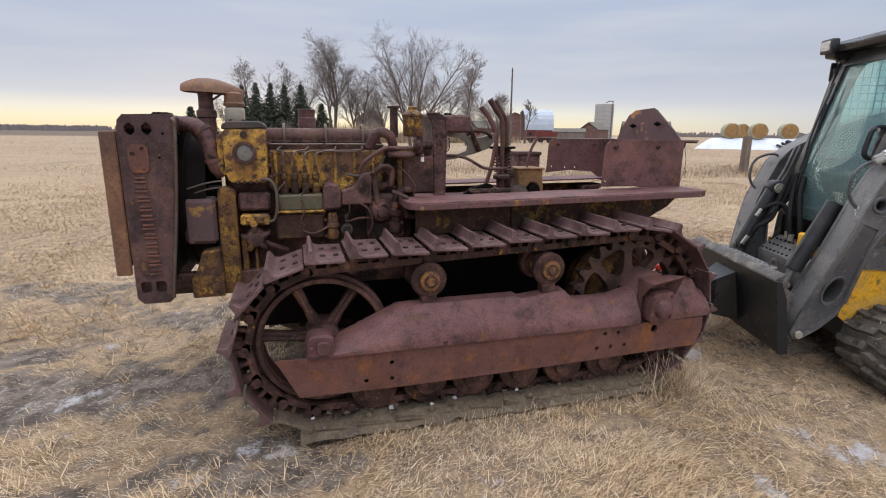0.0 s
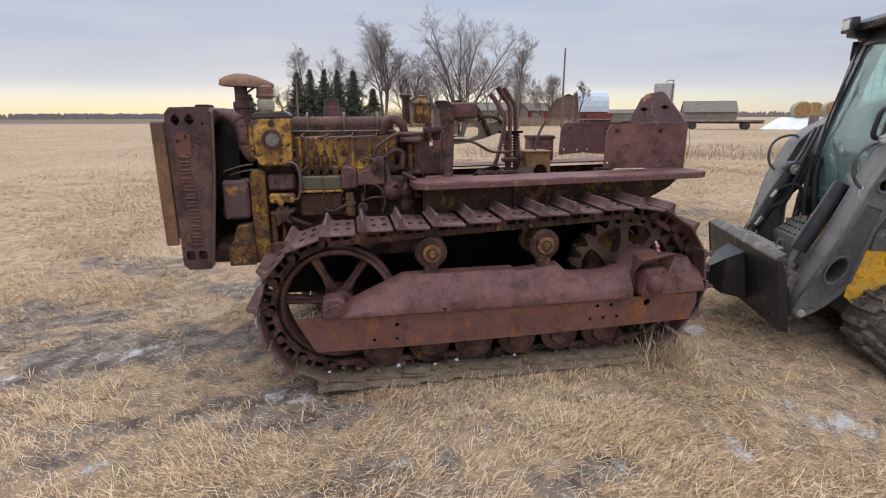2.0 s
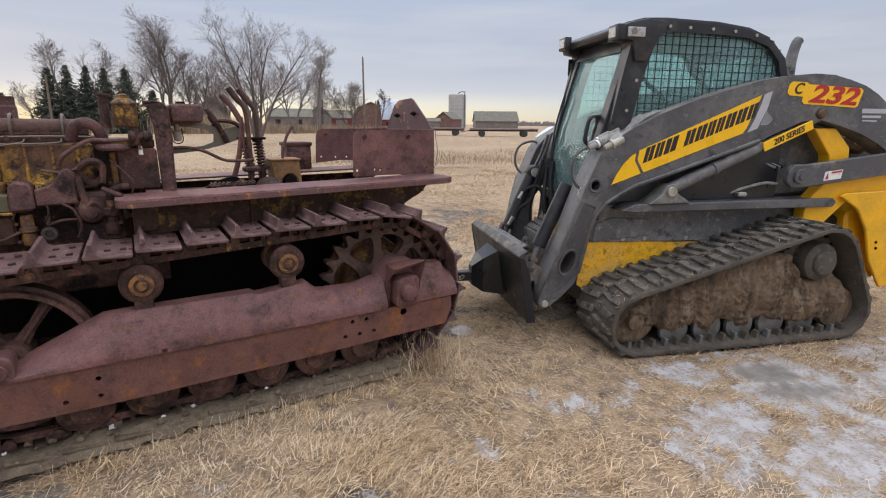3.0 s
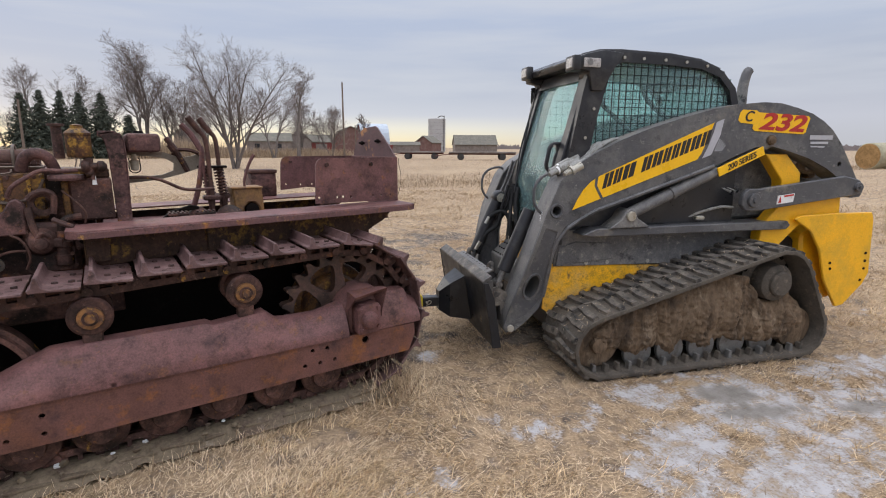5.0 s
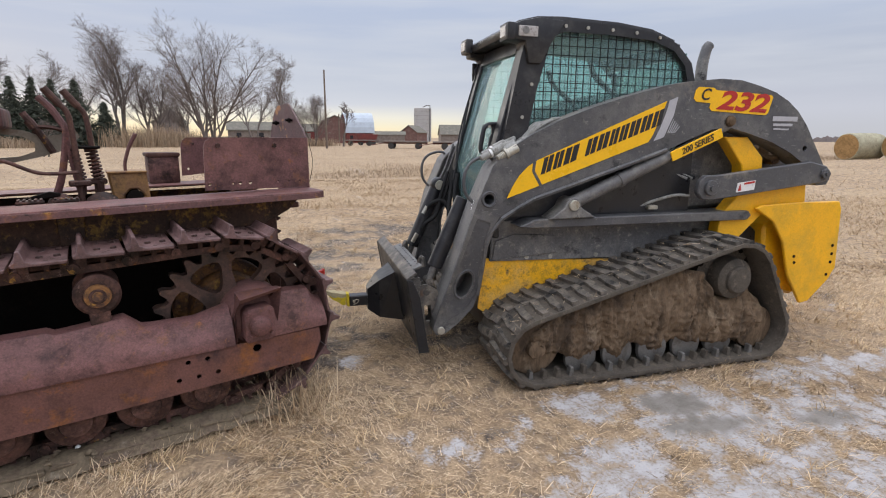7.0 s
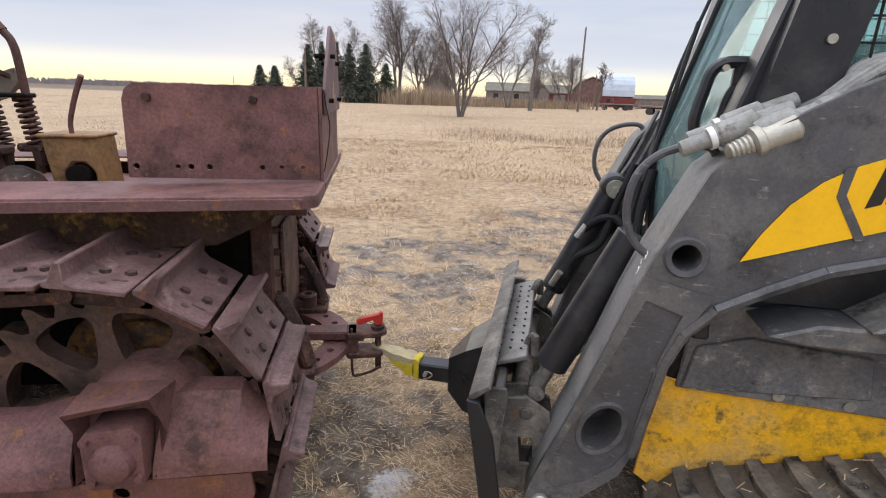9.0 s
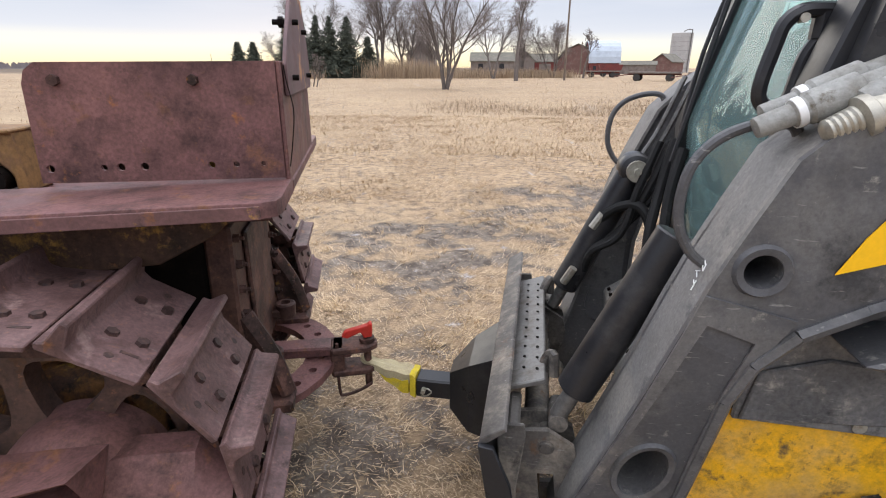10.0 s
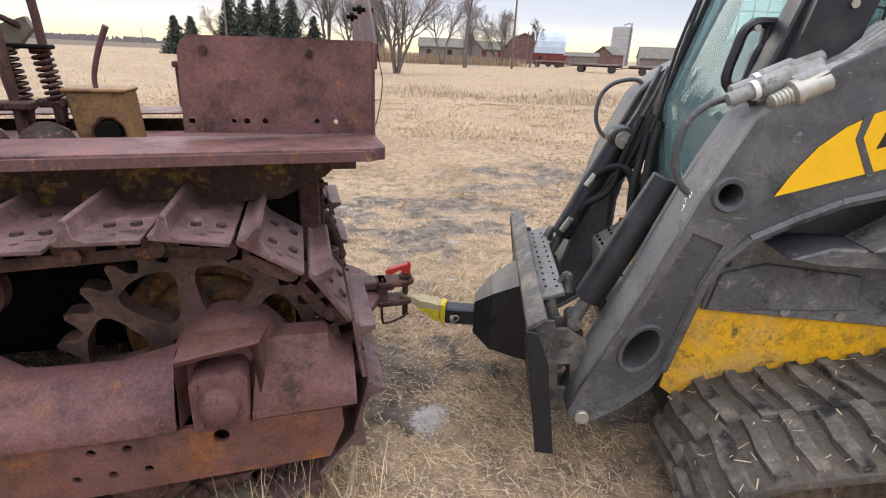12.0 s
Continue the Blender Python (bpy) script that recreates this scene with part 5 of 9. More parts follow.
    for i in range(nu + 1):
        x = 0.32 + 1.96 * i / nu
        row = []
        for j in range(nv + 1):
            o = 0.792 - 0.40 * (j / nv) ** 0.8 + 0.016 * noise.noise(Vector((x * 9, 4.0, side))) * (j < 3)
            n0 = noise.noise(Vector((x * 5, o * 9, side))) * 0.014 + noise.noise(Vector((x * 19, o * 24, side))) * 0.012 + noise.noise(Vector((x * 55, o * 60, side))) * 0.006
            z = 0.122 + 0.004 * i / nu + n0
            if j == 0:
                z = 0.072 + 0.022 * noise.noise(Vector((x * 13, 9.0, side)))
            row.append(b.verts.new((x, Y(o), z)))
        g.append(row)
    for i in range(nu):
        for j in range(nv):
            b.faces.new((g[i][j], g[i + 1][j], g[i + 1][j + 1], g[i][j + 1]))
    part("caked_earth", b, M_caked, chain, "dried earth and pebbles caked on lower shoes", 60)
    for k in range(46):
        b = bm_new()
        x, o, r = random.uniform(0.30, 1.9), random.uniform(0.62, 0.785), random.uniform(0.006, 0.016)
        bmesh.ops.create_icosphere(b, subdivisions=1, radius=r, matrix=Matrix.Translation((x, Y(o), 0.128 + r * 0.4)) @ Matrix.Diagonal((1.2, 0.9, 0.75, 1)))
        for v in b.verts:
            v.co += 0.25 * r * Vector((random.gauss(0, 1), random.gauss(0, 1), random.gauss(0, 1)))
        part("pebble", b, M_white if k < 5 else M_caked, chain, smooth=0)

    # guard plates over the rollers
    b = bm_new()
    holes = [(0.726, 0.408, 0.011), (0.61, 0.335, 0.010), (0.725, 0.333, 0.010), (1.81, 0.430, 0.011), (1.887, 0.430, 0.011), (1.768, 0.357, 0.011), (1.846, 0.358, 0.011), (1.925, 0.360, 0.011), (2.10, 0.430, 0.020)]
    prism(b, [(0.235, 0.470), (0.325, 0.292), (0.80, 0.286), (1.5, 0.292), (2.365, 0.312), (2.405, 0.405), (2.40, 0.468), (1.60, 0.462), (0.9, 0.462), (0.47, 0.462)], Y(0.792), Y(0.778), 0, holes)
    part("side_guard", b, M_guard, tractor, "long rusty side guard plate with bolt holes")
    b = bm_new()
    xs = [0.36, 0.47, 0.50, 0.62, 0.77, 0.9, 1.05, 1.20, 1.345, 1.37, 1.50, 1.60, 1.63, 1.66, 1.70, 1.78, 1.87, 1.95, 2.005, 2.10, 2.195, 2.26, 2.34, 2.375, 2.39, 2.41, 2.44]
    tops = np.interp(xs, [0.36, 0.47, 0.50, 0.78, 1.35, 1.375, 1.60, 1.665, 1.87, 2.01, 2.20, 2.27, 2.375, 2.39, 2.41, 2.44], [0.49, 0.495, 0.505, 0.635, 0.636, 0.618, 0.646, 0.588, 0.585, 0.622, 0.650, 0.658, 0.652, 0.628, 0.602, 0.590])
    rows = []
    for x, zt in zip(xs, tops):
        low = 0.466 if x < 2.0 else 0.466 + 0.02 * (x - 2.0)
        prof = [(0.795, low), (0.795, low + 0.20 * (zt - low)), (0.787, low + 0.34 * (zt - low)), (0.755, low + 0.72 * (zt - low)), (0.715, zt), (0.66, zt + 0.006)]
        rows.append([b.verts.new((x, Y(o), z)) for o, z in prof])
    for r0, r1 in zip(rows, rows[1:]):
        if r0[0].co.x > 2.0:
            break
        for j in range(5):
            b.faces.new((r0[j], r1[j], r1[j + 1], r0[j + 1]))
    back_rows = [[v.co.copy() for v in r] for r in rows if r[0].co.x > 2.18]
    bmesh.ops.delete(b, geom=[v for v in b.verts if not v.link_faces], context="VERTS")
    bmesh.ops.recalc_face_normals(b, faces=b.faces)
    bmesh.ops.solidify(b, geom=b.faces[:], thickness=0.008)
    hood = part("roller_hood", b, M_oxide, tractor, "sloping oxide-red hood over the rollers", 40)
    b = bm_new()
    back_rows = [[b.verts.new(c) for c in r] for r in back_rows]
    for v in back_rows[0]:
        v.co.x = 2.176 + 0.14 * (v.co.z - 0.47)
    for r0, r1 in zip(back_rows, back_rows[1:]):
        for j in range(5):
            b.faces.new((r0[j], r1[j], r1[j + 1], r0[j + 1]))
    bmesh.ops.recalc_face_normals(b, faces=b.faces)
    bmesh.ops.solidify(b, geom=b.faces[:], thickness=0.008)
    part("rear_hood", b, M_oxend, tractor, "rear hood sheet with orange rust stains", 40)
    for x, z in ((0.97, 0.478), (1.575, 0.472)):
        b = bm_new()
        cyl(b, (x, Y(0.79), z), (x, Y(0.803), z), 0.014, 0.011, 8)
        part("hood_bolt", b, M_oxide, hood)
    # idler bearing block
    b = bm_new()
    prism(b, [(0.366, 0.462), (0.478, 0.462), (0.478, 0.546), (0.460, 0.567), (0.386, 0.569), (0.366, 0.550)], Y(0.80), Y(0.70), 0.008)
    cyl(b, (0.432, Y(0.812), 0.512), (0.432, Y(0.79), 0.512), 0.031, None, 18, 0.004)
    cyl(b, (0.432, Y(0.820), 0.512), (0.432, Y(0.80), 0.512), 0.011, None, 6)
    box(b, 0.374, 0.392, Y(0.805) - 0.010, Y(0.805) + 0.010, 0.503, 0.524, 0.004)
    part("idler_bearing", b, M_oxide, tractor, "bolted idler bearing block")
    # outer bearing cap in its cut-out
    b = bm_new()
    lathe(b, (2.128, Y(0.745), 0.552), (2.128, Y(0.58), 0.552), [(0.02, 0), (0.09, 0.0), (0.122, 0.012), (0.142, 0.04), (0.152, 0.08), (0.155, 0.165)], 40)
    part("hub_housing", b, M_oxend, tractor, "domed rusted hub housing")
    # near-black solid block that paints in the shade behind the cap
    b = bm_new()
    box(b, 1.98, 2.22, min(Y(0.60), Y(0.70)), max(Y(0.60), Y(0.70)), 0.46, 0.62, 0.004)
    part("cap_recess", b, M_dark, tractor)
    b = bm_new()
    prism(b, [(2.046, 0.482), (2.056, 0.470), (2.164, 0.474), (2.176, 0.486), (2.180, 0.612), (2.164, 0.634), (2.066, 0.628), (2.048, 0.606)], Y(0.825), Y(0.70), 0.012, seg=2)
    lathe(b, (2.112, Y(0.855), 0.545), (2.112, Y(0.80), 0.545), [(0.005, 0.0), (0.026, 0.003), (0.042, 0.012), (0.050, 0.03), (0.052, 0.055)], 24)
    for u, w in ((-0.05, 0.045), (0.05, 0.048), (-0.048, -0.045), (0.052, -0.04)):
        bolt(b, (2.112 + u, Y(0.825), 0.552 + 1.2 * w), (0, side, 0), 0.011, 0.010)
    part("bearing_cap", b, M_oxide, tractor, "domed outer bearing cap")
    b = bm_new()
    front_l, front_r, back_r, back_l = (b.verts.new(p) for p in ((2.030, Y(0.838), 0.682), (2.214, Y(0.838), 0.714), (2.226, Y(0.715), 0.690), (2.034, Y(0.715), 0.690)))
    drop_r, foot_r = b.verts.new((2.214, Y(0.775), 0.585)), b.verts.new((2.184, Y(0.797), 0.476))
    drop_l, foot_l = b.verts.new((2.012, Y(0.775), 0.595)), b.verts.new((2.012, Y(0.800), 0.470))
    b.faces.new((front_l, front_r, back_r, back_l))
    b.faces.new((front_r, drop_r, back_r))
    b.faces.new((front_l, back_l, drop_l))
    cap_l, cap_r = b.verts.new((2.030, Y(0.74), 0.475)), b.verts.new((2.172, Y(0.74), 0.475))
    in_l, in_r = b.verts.new((2.036, Y(0.73), 0.64)), b.verts.new((2.176, Y(0.73), 0.64))
    b.faces.new((front_r, in_r, cap_r, foot_r, drop_r))
    b.faces.new((front_l, drop_l, foot_l, cap_l, in_l))
    bmesh.ops.recalc_face_normals(b, faces=b.faces)
    bmesh.ops.solidify(b, geom=b.faces[:], thickness=0.006)
    part("cap_visor", b, M_oxend, tractor, "bent sheet visor over the bearing cap")


crawler_track(-1)
crawler_track(1)

# fenders and deck
for side in (-1, 1):
    def Y(o, side=side):
        return MID + side * o
    b = bm_new()
    lip = 0.034
    plan = [(0.86, 0.30), (0.86, 0.50), (0.875, 0.535), (0.91, 0.555), (2.52, 0.560), (2.553, 0.545), (2.560, 0.515), (2.560, 0.30)]
    top = [b.verts.new((x, Y(o), 1.083 + 0.016 * (x - 0.86))) for x, o in plan]
    low = [b.verts.new((x, Y(o), 1.083 + 0.016 * (x - 0.86) - lip)) for x, o in plan]
    b.faces.new(top)
    for k in range(len(plan) - 1):
        b.faces.new((top[k], top[k + 1], low[k + 1], low[k]))
    bmesh.ops.recalc_face_normals(b, faces=b.faces)
    soften(b, list(b.faces), 0.006, 2)
    bmesh.ops.solidify(b, geom=b.faces[:], thickness=0.006)
    deck_plate = part("fender", b, M_oxide, tractor, "flat oxide-red fender with a turned-down lip")
    b = bm_new()
    prism(b, [(0.905, 1.0765), (2.522, 1.1025), (2.522, 1.0745), (0.905, 1.0485)], Y(0.557), Y(0.5635), 0.001)
    part("fender_lip", b, M_lip, deck_plate, "chipped rusty fender edge")
    b = bm_new()
    prism(b, [(0.92, 1.052), (0.92, 0.90), (1.15, 0.915), (1.9, 0.925), (2.27, 0.945), (2.40, 1.01), (2.46, 1.068)], Y(0.44), Y(0.42), 0.003)
    wall = part("fender_wall", b, M_yworn, tractor, "fender side wall with patches of old yellow paint")
    for x0 in (0.925, 1.42):
        b = bm_new()
        prism(b, [(x0, 1.05), (x0 + 0.10, 1.052), (x0 + 0.09, 0.93), (x0 + 0.005, 0.925)], Y(0.46), Y(0.435), 0.003)
        for dz in (0.03, 0.09):
            bolt(b, (x0 + 0.03, Y(0.46), 1.045 - dz), (0, side, 0), 0.008, 0.006)
        part("fender_bracket", b, M_yworn, wall)
    b = bm_new()
    prism(b, [(2.28, 1.056), (2.462, 1.066), (2.28, 0.950)], Y(0.42), Y(0.28), 0.003)
    part("rear_gusset", b, M_cast, tractor)
b = bm_new()
box(b, 2.50, 2.562, MID - 0.32, MID + 0.32, 1.076, 1.108, 0.006)
part("rear_deck", b, M_oxide, tractor)
b = bm_new()
box(b, 1.00, 2.50, MID - 0.31, MID + 0.31, 1.00, 1.03, 0.004)
part("floor_plate", b, M_oxide, tractor, "worn floor plate of the driving stand")

# driver's box
for side, name in ((-1, "arm_plate"), (1, "arm_plate")):
    y0 = MID + side * 0.335
    b = bm_new()
    outline = [(2.022, 1.118), (2.030, 1.330), (2.040, 1.358), (2.062, 1.374), (2.548, 1.378), (2.548, 1.115)] if side < 0 else [(2.022, 1.15), (2.03, 1.33), (2.04, 1.358), (2.062, 1.374), (2.548, 1.378), (2.548, 1.115), (2.43, 1.115), (2.38, 1.150), (2.20, 1.165)]
    holes = [(x, 1.150, r) for x, r in ((2.045, 0.009), (2.155, 0.007), (2.19, 0.009), (2.24, 0.009), (2.385, 0.008), (2.44, 0.007), (2.50, 0.006))] if side < 0 else [(2.06, 1.19, 0.007), (2.16, 1.185, 0.007), (2.24, 1.185, 0.007)]
    prism(b, outline, y0 - 0.005, y0 + 0.005, 0, holes)
    plate = part(name, b, M_oxide, tractor, "flat oxide-red side plate of the driver's box")
    for x in (2.095, 2.372):
        b = bm_new()
        bolt(b, (x, y0 + side * 0.005, 1.338), (0, side, 0), 0.013, 0.012)
        cyl(b, (x, y0 - side * 0.03, 1.338), (x, y0, 1.338), 0.006, None, 8)
        part("bolt", b, M_cast, plate)
b = bm_new()
prism(b, [(MID - 0.335, 1.10), (MID + 0.335, 1.10), (MID + 0.335, 1.378), (MID - 0.335, 1.378)], 2.548, 2.558, 0.002, plane="yz")
part("back_plate", b, M_oxide, tractor)
M_back = surf("rust_plate_with_bare_orange_scars", OXIDE, [((0.085, 0.050, 0.050), 5.0, 0.5, 0.7), ((0.38, 0.19, 0.09), 6.0, 0.585, 0.615)], rough=0.65, grain=0.2)
b = bm_new()
prism(b, [(MID - 0.305, 1.372), (MID - 0.24, 1.43), (MID - 0.06, 1.562), (MID - 0.03, 1.574), (MID + 0.15, 1.566), (MID + 0.22, 1.535), (MID + 0.30, 1.44), (MID + 0.335, 1.372), (MID + 0.33, 1.30), (MID - 0.30, 1.30)], 2.560, 2.570, 0.002, plane="yz")
rest = part("backrest_plate", b, M_back, tractor, "backrest plate with scraped orange bare patches")
for dy, z in ((-0.10, 1.475), (0.14, 1.465), (-0.2, 1.34), (0.2, 1.34)):
    b = bm_new()
    cyl(b, (2.520, MID + dy, z), (2.585, MID + dy, z), 0.007, None, 8)
    cyl(b, (2.535, MID + dy, z), (2.548, MID + dy, z), 0.014, None, 6)
    part("bolt", b, M_dark, rest)
b = bm_new()
tube(b, [(2.56, 2.06, 1.14), (2.572, 2.05, 1.20), (2.58, 2.055, 1.27), (2.570, 2.06, 1.33), (2.566, 2.055, 1.37)], 0.0014, 5, 5)
part("loose_wire", b, M_dark, tractor)

# gear console and levers
b = bm_new()
prism(b, [(1.635, 1.20), (1.655, 1.03), (1.70, 1.03), (1.70, 1.085), (1.725, 1.115), (1.76, 1.115), (1.785, 1.085), (1.785, 1.03), (1.815, 1.03), (1.803, 1.205)], MID - 0.04, MID + 0.10, 0.008)
box(b, 1.63, 1.808, MID - 0.05, MID + 0.11, 1.196, 1.208, 0.004)
console = part("gear_console", b, surf("console_yellow_paint", (0.23, 0.125, 0.045), [((0.16, 0.085, 0.045), 9.0, 0.5, 0.62), ((0.07, 0.04, 0.03), 13.0, 0.6, 0.7)], rough=0.6, grain=0.22, bump=0.3, grime=0.7), tractor, "gear lever console in rusty yellow paint")
b = bm_new()
tube(b, [(1.715, MID, 1.20), (1.718, MID, 1.25), (1.745, MID, 1.33), (1.777, MID - 0.01, 1.392)], 0.0075, 8, 5, 0.0095)
part("gear_lever", b, M_oxide, console)
b = bm_new()
cyl(b, (1.742, MID - 0.06, 1.075), (1.742, MID + 0.10, 1.075), 0.036, None, 18)
part("shaft_boss", b, M_dark, console)
for x0, y0 in ((1.503, 2.412), (1.435, 2.315)):
    b = bm_new()
    tube(b, [(x0 + 0.085, y0, 1.07), (x0 + 0.085, y0, 1.25), (x0 + 0.080, y0, 1.42), (x0 + 0.072, y0, 1.485), (x0 + 0.050, y0, 1.52), (x0, y0 - 0.004, 1.588)], 0.0125, 10, 6)
    lever = part("steering_lever", b, M_stack2, tractor, "tall bent steering clutch lever")
    b = bm_new()
    tube(b, [(x0 + 0.050, y0, 1.518), (x0 + 0.01, y0 - 0.003, 1.573), (x0 - 0.003, y0 - 0.004, 1.592)], 0.0165, 10, 4)
    part("grip", b, M_stack2, lever)
    b = bm_new()
    box(b, x0 + 0.04, x0 + 0.13, y0 - 0.03, y0 + 0.03, 1.145, 1.172, 0.006)
    for u in (0.055, 0.115):
        bolt(b, (x0 + u, y0 - 0.03, 1.158), (0, -1, 0), 0.009, 0.008)
    part("lever_clamp", b, M_cast, lever)
for x0, y0 in ((1.525, 2.36), (1.60, 2.40)):
    b = bm_new()
    coil(b, (x0, y0, 1.16), (x0 - 0.02, y0, 1.315), 0.024, 0.0055, 9)
    spring = part("return_spring", b, M_cast, tractor, "rusty coil return spring")
    b = bm_new()
    cyl(b, (x0, y0, 1.10), (x0, y0, 1.165), 0.016, 0.022, 10)
    part("spring_seat", b, M_cast, spring)
    b = bm_new()
    cyl(b, (x0 - 0.02, y0, 1.312), (x0 - 0.02, y0, 1.322), 0.028, None, 12)
    part("spring_cap", b, M_cast, spring)
b = bm_new()
box(b, 1.47, 1.62, 2.35, 2.41, 1.318, 1.332, 0.004)
part("spring_bridge", b, M_dark, tractor)
b = bm_new()
tube(b, [(1.40, 2.33, 1.045), (1.455, 2.33, 1.20), (1.49, 2.34, 1.38), (1.49, 2.35, 1.44)], 0.022, 8, 5, 0.018, 0.45)
tube(b, [(1.49, 2.35, 1.42), (1.45, 2.37, 1.50), (1.405, 2.38, 1.555)], 0.016, 8, 4)
tube(b, [(1.52, 2.34, 1.06), (1.50, 2.34, 1.25), (1.49, 2.34, 1.40)], 0.014, 8, 4, None, 0.5)
part("master_clutch_lever", b, M_oxide, tractor, "heavy flat clutch lever")
b = bm_new()
tube(b, [(1.43, 2.46, 1.30), (1.385, 2.46, 1.40), (1.335, 2.46, 1.485)], 0.015, 8, 4)
cyl(b, (1.372, 2.46, 1.415), (1.352, 2.46, 1.45), 0.021, None, 10)
part("throttle_lever", b, M_cast, tractor)
b = bm_new()
ring(b, (1.44, 2.50, 1.385), (0.25, 0.5, 1), 0.062, 0.082, 0.012, 28)
part("throttle_quadrant", b, M_cast, tractor)
for x0, r in ((1.60, 0.075), (1.44, 0.06)):
    b = bm_new()
    lathe(b, (x0, 2.27, 1.02), (x0, 2.27, 1.2), [(r * 1.15, 0.0), (r * 1.1, 0.02), (r, 0.04), (r * 0.8, 0.07), (r * 0.4, 0.09), (0.02, 0.095)], 20)
    part("pedal_housing", b, M_cast, tractor)
for x0 in (1.46, 1.33):
    b = bm_new()
    box(b, x0 - 0.05, x0 + 0.05, 2.15, 2.21, 1.085, 1.10, 0.005, )
    pedal = part("foot_pedal", b, M_cast, tractor, "ribbed iron foot pedal")
    for k in range(5):
        b = bm_new()
        box(b, x0 - 0.045 + 0.02 * k, x0 - 0.035 + 0.02 * k, 2.15, 2.21, 1.10, 1.106, 0.001)
        part("pedal_rib", b, M_cast, pedal)
    b = bm_new()
    tube(b, [(x0, 2.2, 1.09), (x0 + 0.02, 2.26, 1.04)], 0.01, 6, 2)
    part("pedal_stem", b, M_cast, pedal)
b = bm_new()
box(b, 1.86, 2.03, 2.84, 3.00, 1.10, 1.262, 0.012, seg=2)
tool_box = part("tool_box", b, M_eng, tractor, "small brown steel box with a lid on the fender")
b = bm_new()
box(b, 1.852, 2.038, 2.832, 3.008, 1.258, 1.284, 0.010, seg=2)
part("lid", b, M_stack2, tool_box)
b = bm_new()
prism(b, [(1.22, 1.03), (1.30, 1.10), (1.40, 1.13), (1.44, 1.12), (1.44, 1.105), (1.38, 1.10), (1.30, 1.06), (1.27, 1.03)], 2.24, 2.27, 0.003)
part("brake_strut", b, M_dark, tractor)

# dash frame, small tank and cast arm
b = bm_new()
prism(b, [(1.062, 1.04), (1.055, 1.38), (1.045, 1.46), (1.02, 1.495), (1.02, 1.508), (1.085, 1.508), (1.112, 1.495), (1.125, 1.46), (1.128, 1.36), (1.118, 1.04)], 2.135, 2.150, 0.003)
prism(b, [(1.112, 1.04), (1.120, 1.36), (1.117, 1.46), (1.105, 1.490), (1.113, 1.494), (1.126, 1.462), (1.130, 1.36), (1.122, 1.04)], 2.135, 2.21, 0.002)
part("dash_post", b, M_eng, tractor, "bent channel dash post")
b = bm_new()
prism(b, [(1.02, 1.495), (1.085, 1.508), (1.085, 1.50), (1.02, 1.488)], 2.135, 2.66, 0.001)
box(b, 1.10, 1.115, 2.15, 2.66, 1.20, 1.50, 0.004)
part("dash_panel", b, M_eng, tractor)
b = bm_new()
box(b, 1.135, 1.283, 2.19, 2.60, 1.408, 1.500, 0.022, seg=3)
tank = part("starting_fuel_tank", b, M_eng, tractor, "small rounded starting-fuel tank")
b = bm_new()
cyl(b, (1.20, 2.36, 1.498), (1.20, 2.36, 1.515), 0.026, 0.022, 16)
part("filler_cap", b, M_dark, tank)
b = bm_new()
prism(b, [(1.12, 1.425), (1.22, 1.412), (1.32, 1.405), (1.40, 1.375), (1.46, 1.385), (1.53, 1.410), (1.545, 1.375), (1.49, 1.315), (1.40, 1.285), (1.28, 1.255), (1.12, 1.240)], 2.47, 2.50, 0, holes=[[(1.14, 1.390), (1.24, 1.385), (1.32, 1.375), (1.365, 1.345), (1.36, 1.305), (1.30, 1.282), (1.14, 1.268)]])
part("cast_support_arm", b, M_greyarm, tractor, "grey-green cast arm with a long opening")
b = bm_new()
tube(b, [(1.10, 2.20, 1.285), (1.20, 2.20, 1.285), (1.27, 2.20, 1.268), (1.36, 2.21, 1.222), (1.43, 2.22, 1.212), (1.52, 2.24, 1.214)], 0.0085, 8, 6)
part("control_rod", b, M_cast, tractor)
b = bm_new()
lathe(b, (1.165, 2.29, 1.315), (1.165, 2.29, 1.40), [(0.006, 0), (0.017, 0.004), (0.020, 0.02), (0.020, 0.05), (0.012, 0.056), (0.012, 0.085)], 14)
bowl = part("fuel_bowl", b, M_jar, tractor, "glass sediment bowl in a wire bail")
b = bm_new()
tube(b, [(1.143, 2.29, 1.38), (1.141, 2.29, 1.32), (1.165, 2.29, 1.304), (1.189, 2.29, 1.32), (1.187, 2.29, 1.38)], 0.0028, 5, 4)
part("wire_bail", b, M_dark, bowl)

# radiator
b = bm_new()
side_out = [(-0.352, 1.40), (-0.345, 1.445), (-0.325, 1.468), (-0.14, 1.474), (-0.128, 1.45), (-0.205, 0.655), (-0.22, 0.640), (-0.325, 0.640), (-0.350, 0.668)]
def rect(x0, x1, z0, z1, c=0.008):
    return [(x0 + c, z0), (x1 - c, z0), (x1, z0 + c), (x1, z1 - c), (x1 - c, z1), (x0 + c, z1), (x0, z1 - c), (x0, z0 + c)]
wins = [rect(-0.322, -0.283, 1.382, 1.434, 0.016), rect(-0.258, -0.219, 1.384, 1.436, 0.016), rect(-0.330, -0.288, 0.690, 0.742), rect(-0.270, -0.228, 0.690, 0.742)]
prism(b, side_out, 1.995, 2.025, 0, holes=wins + [(-0.178, 1.39, 0.006), (-0.20, 1.29, 0.006)])
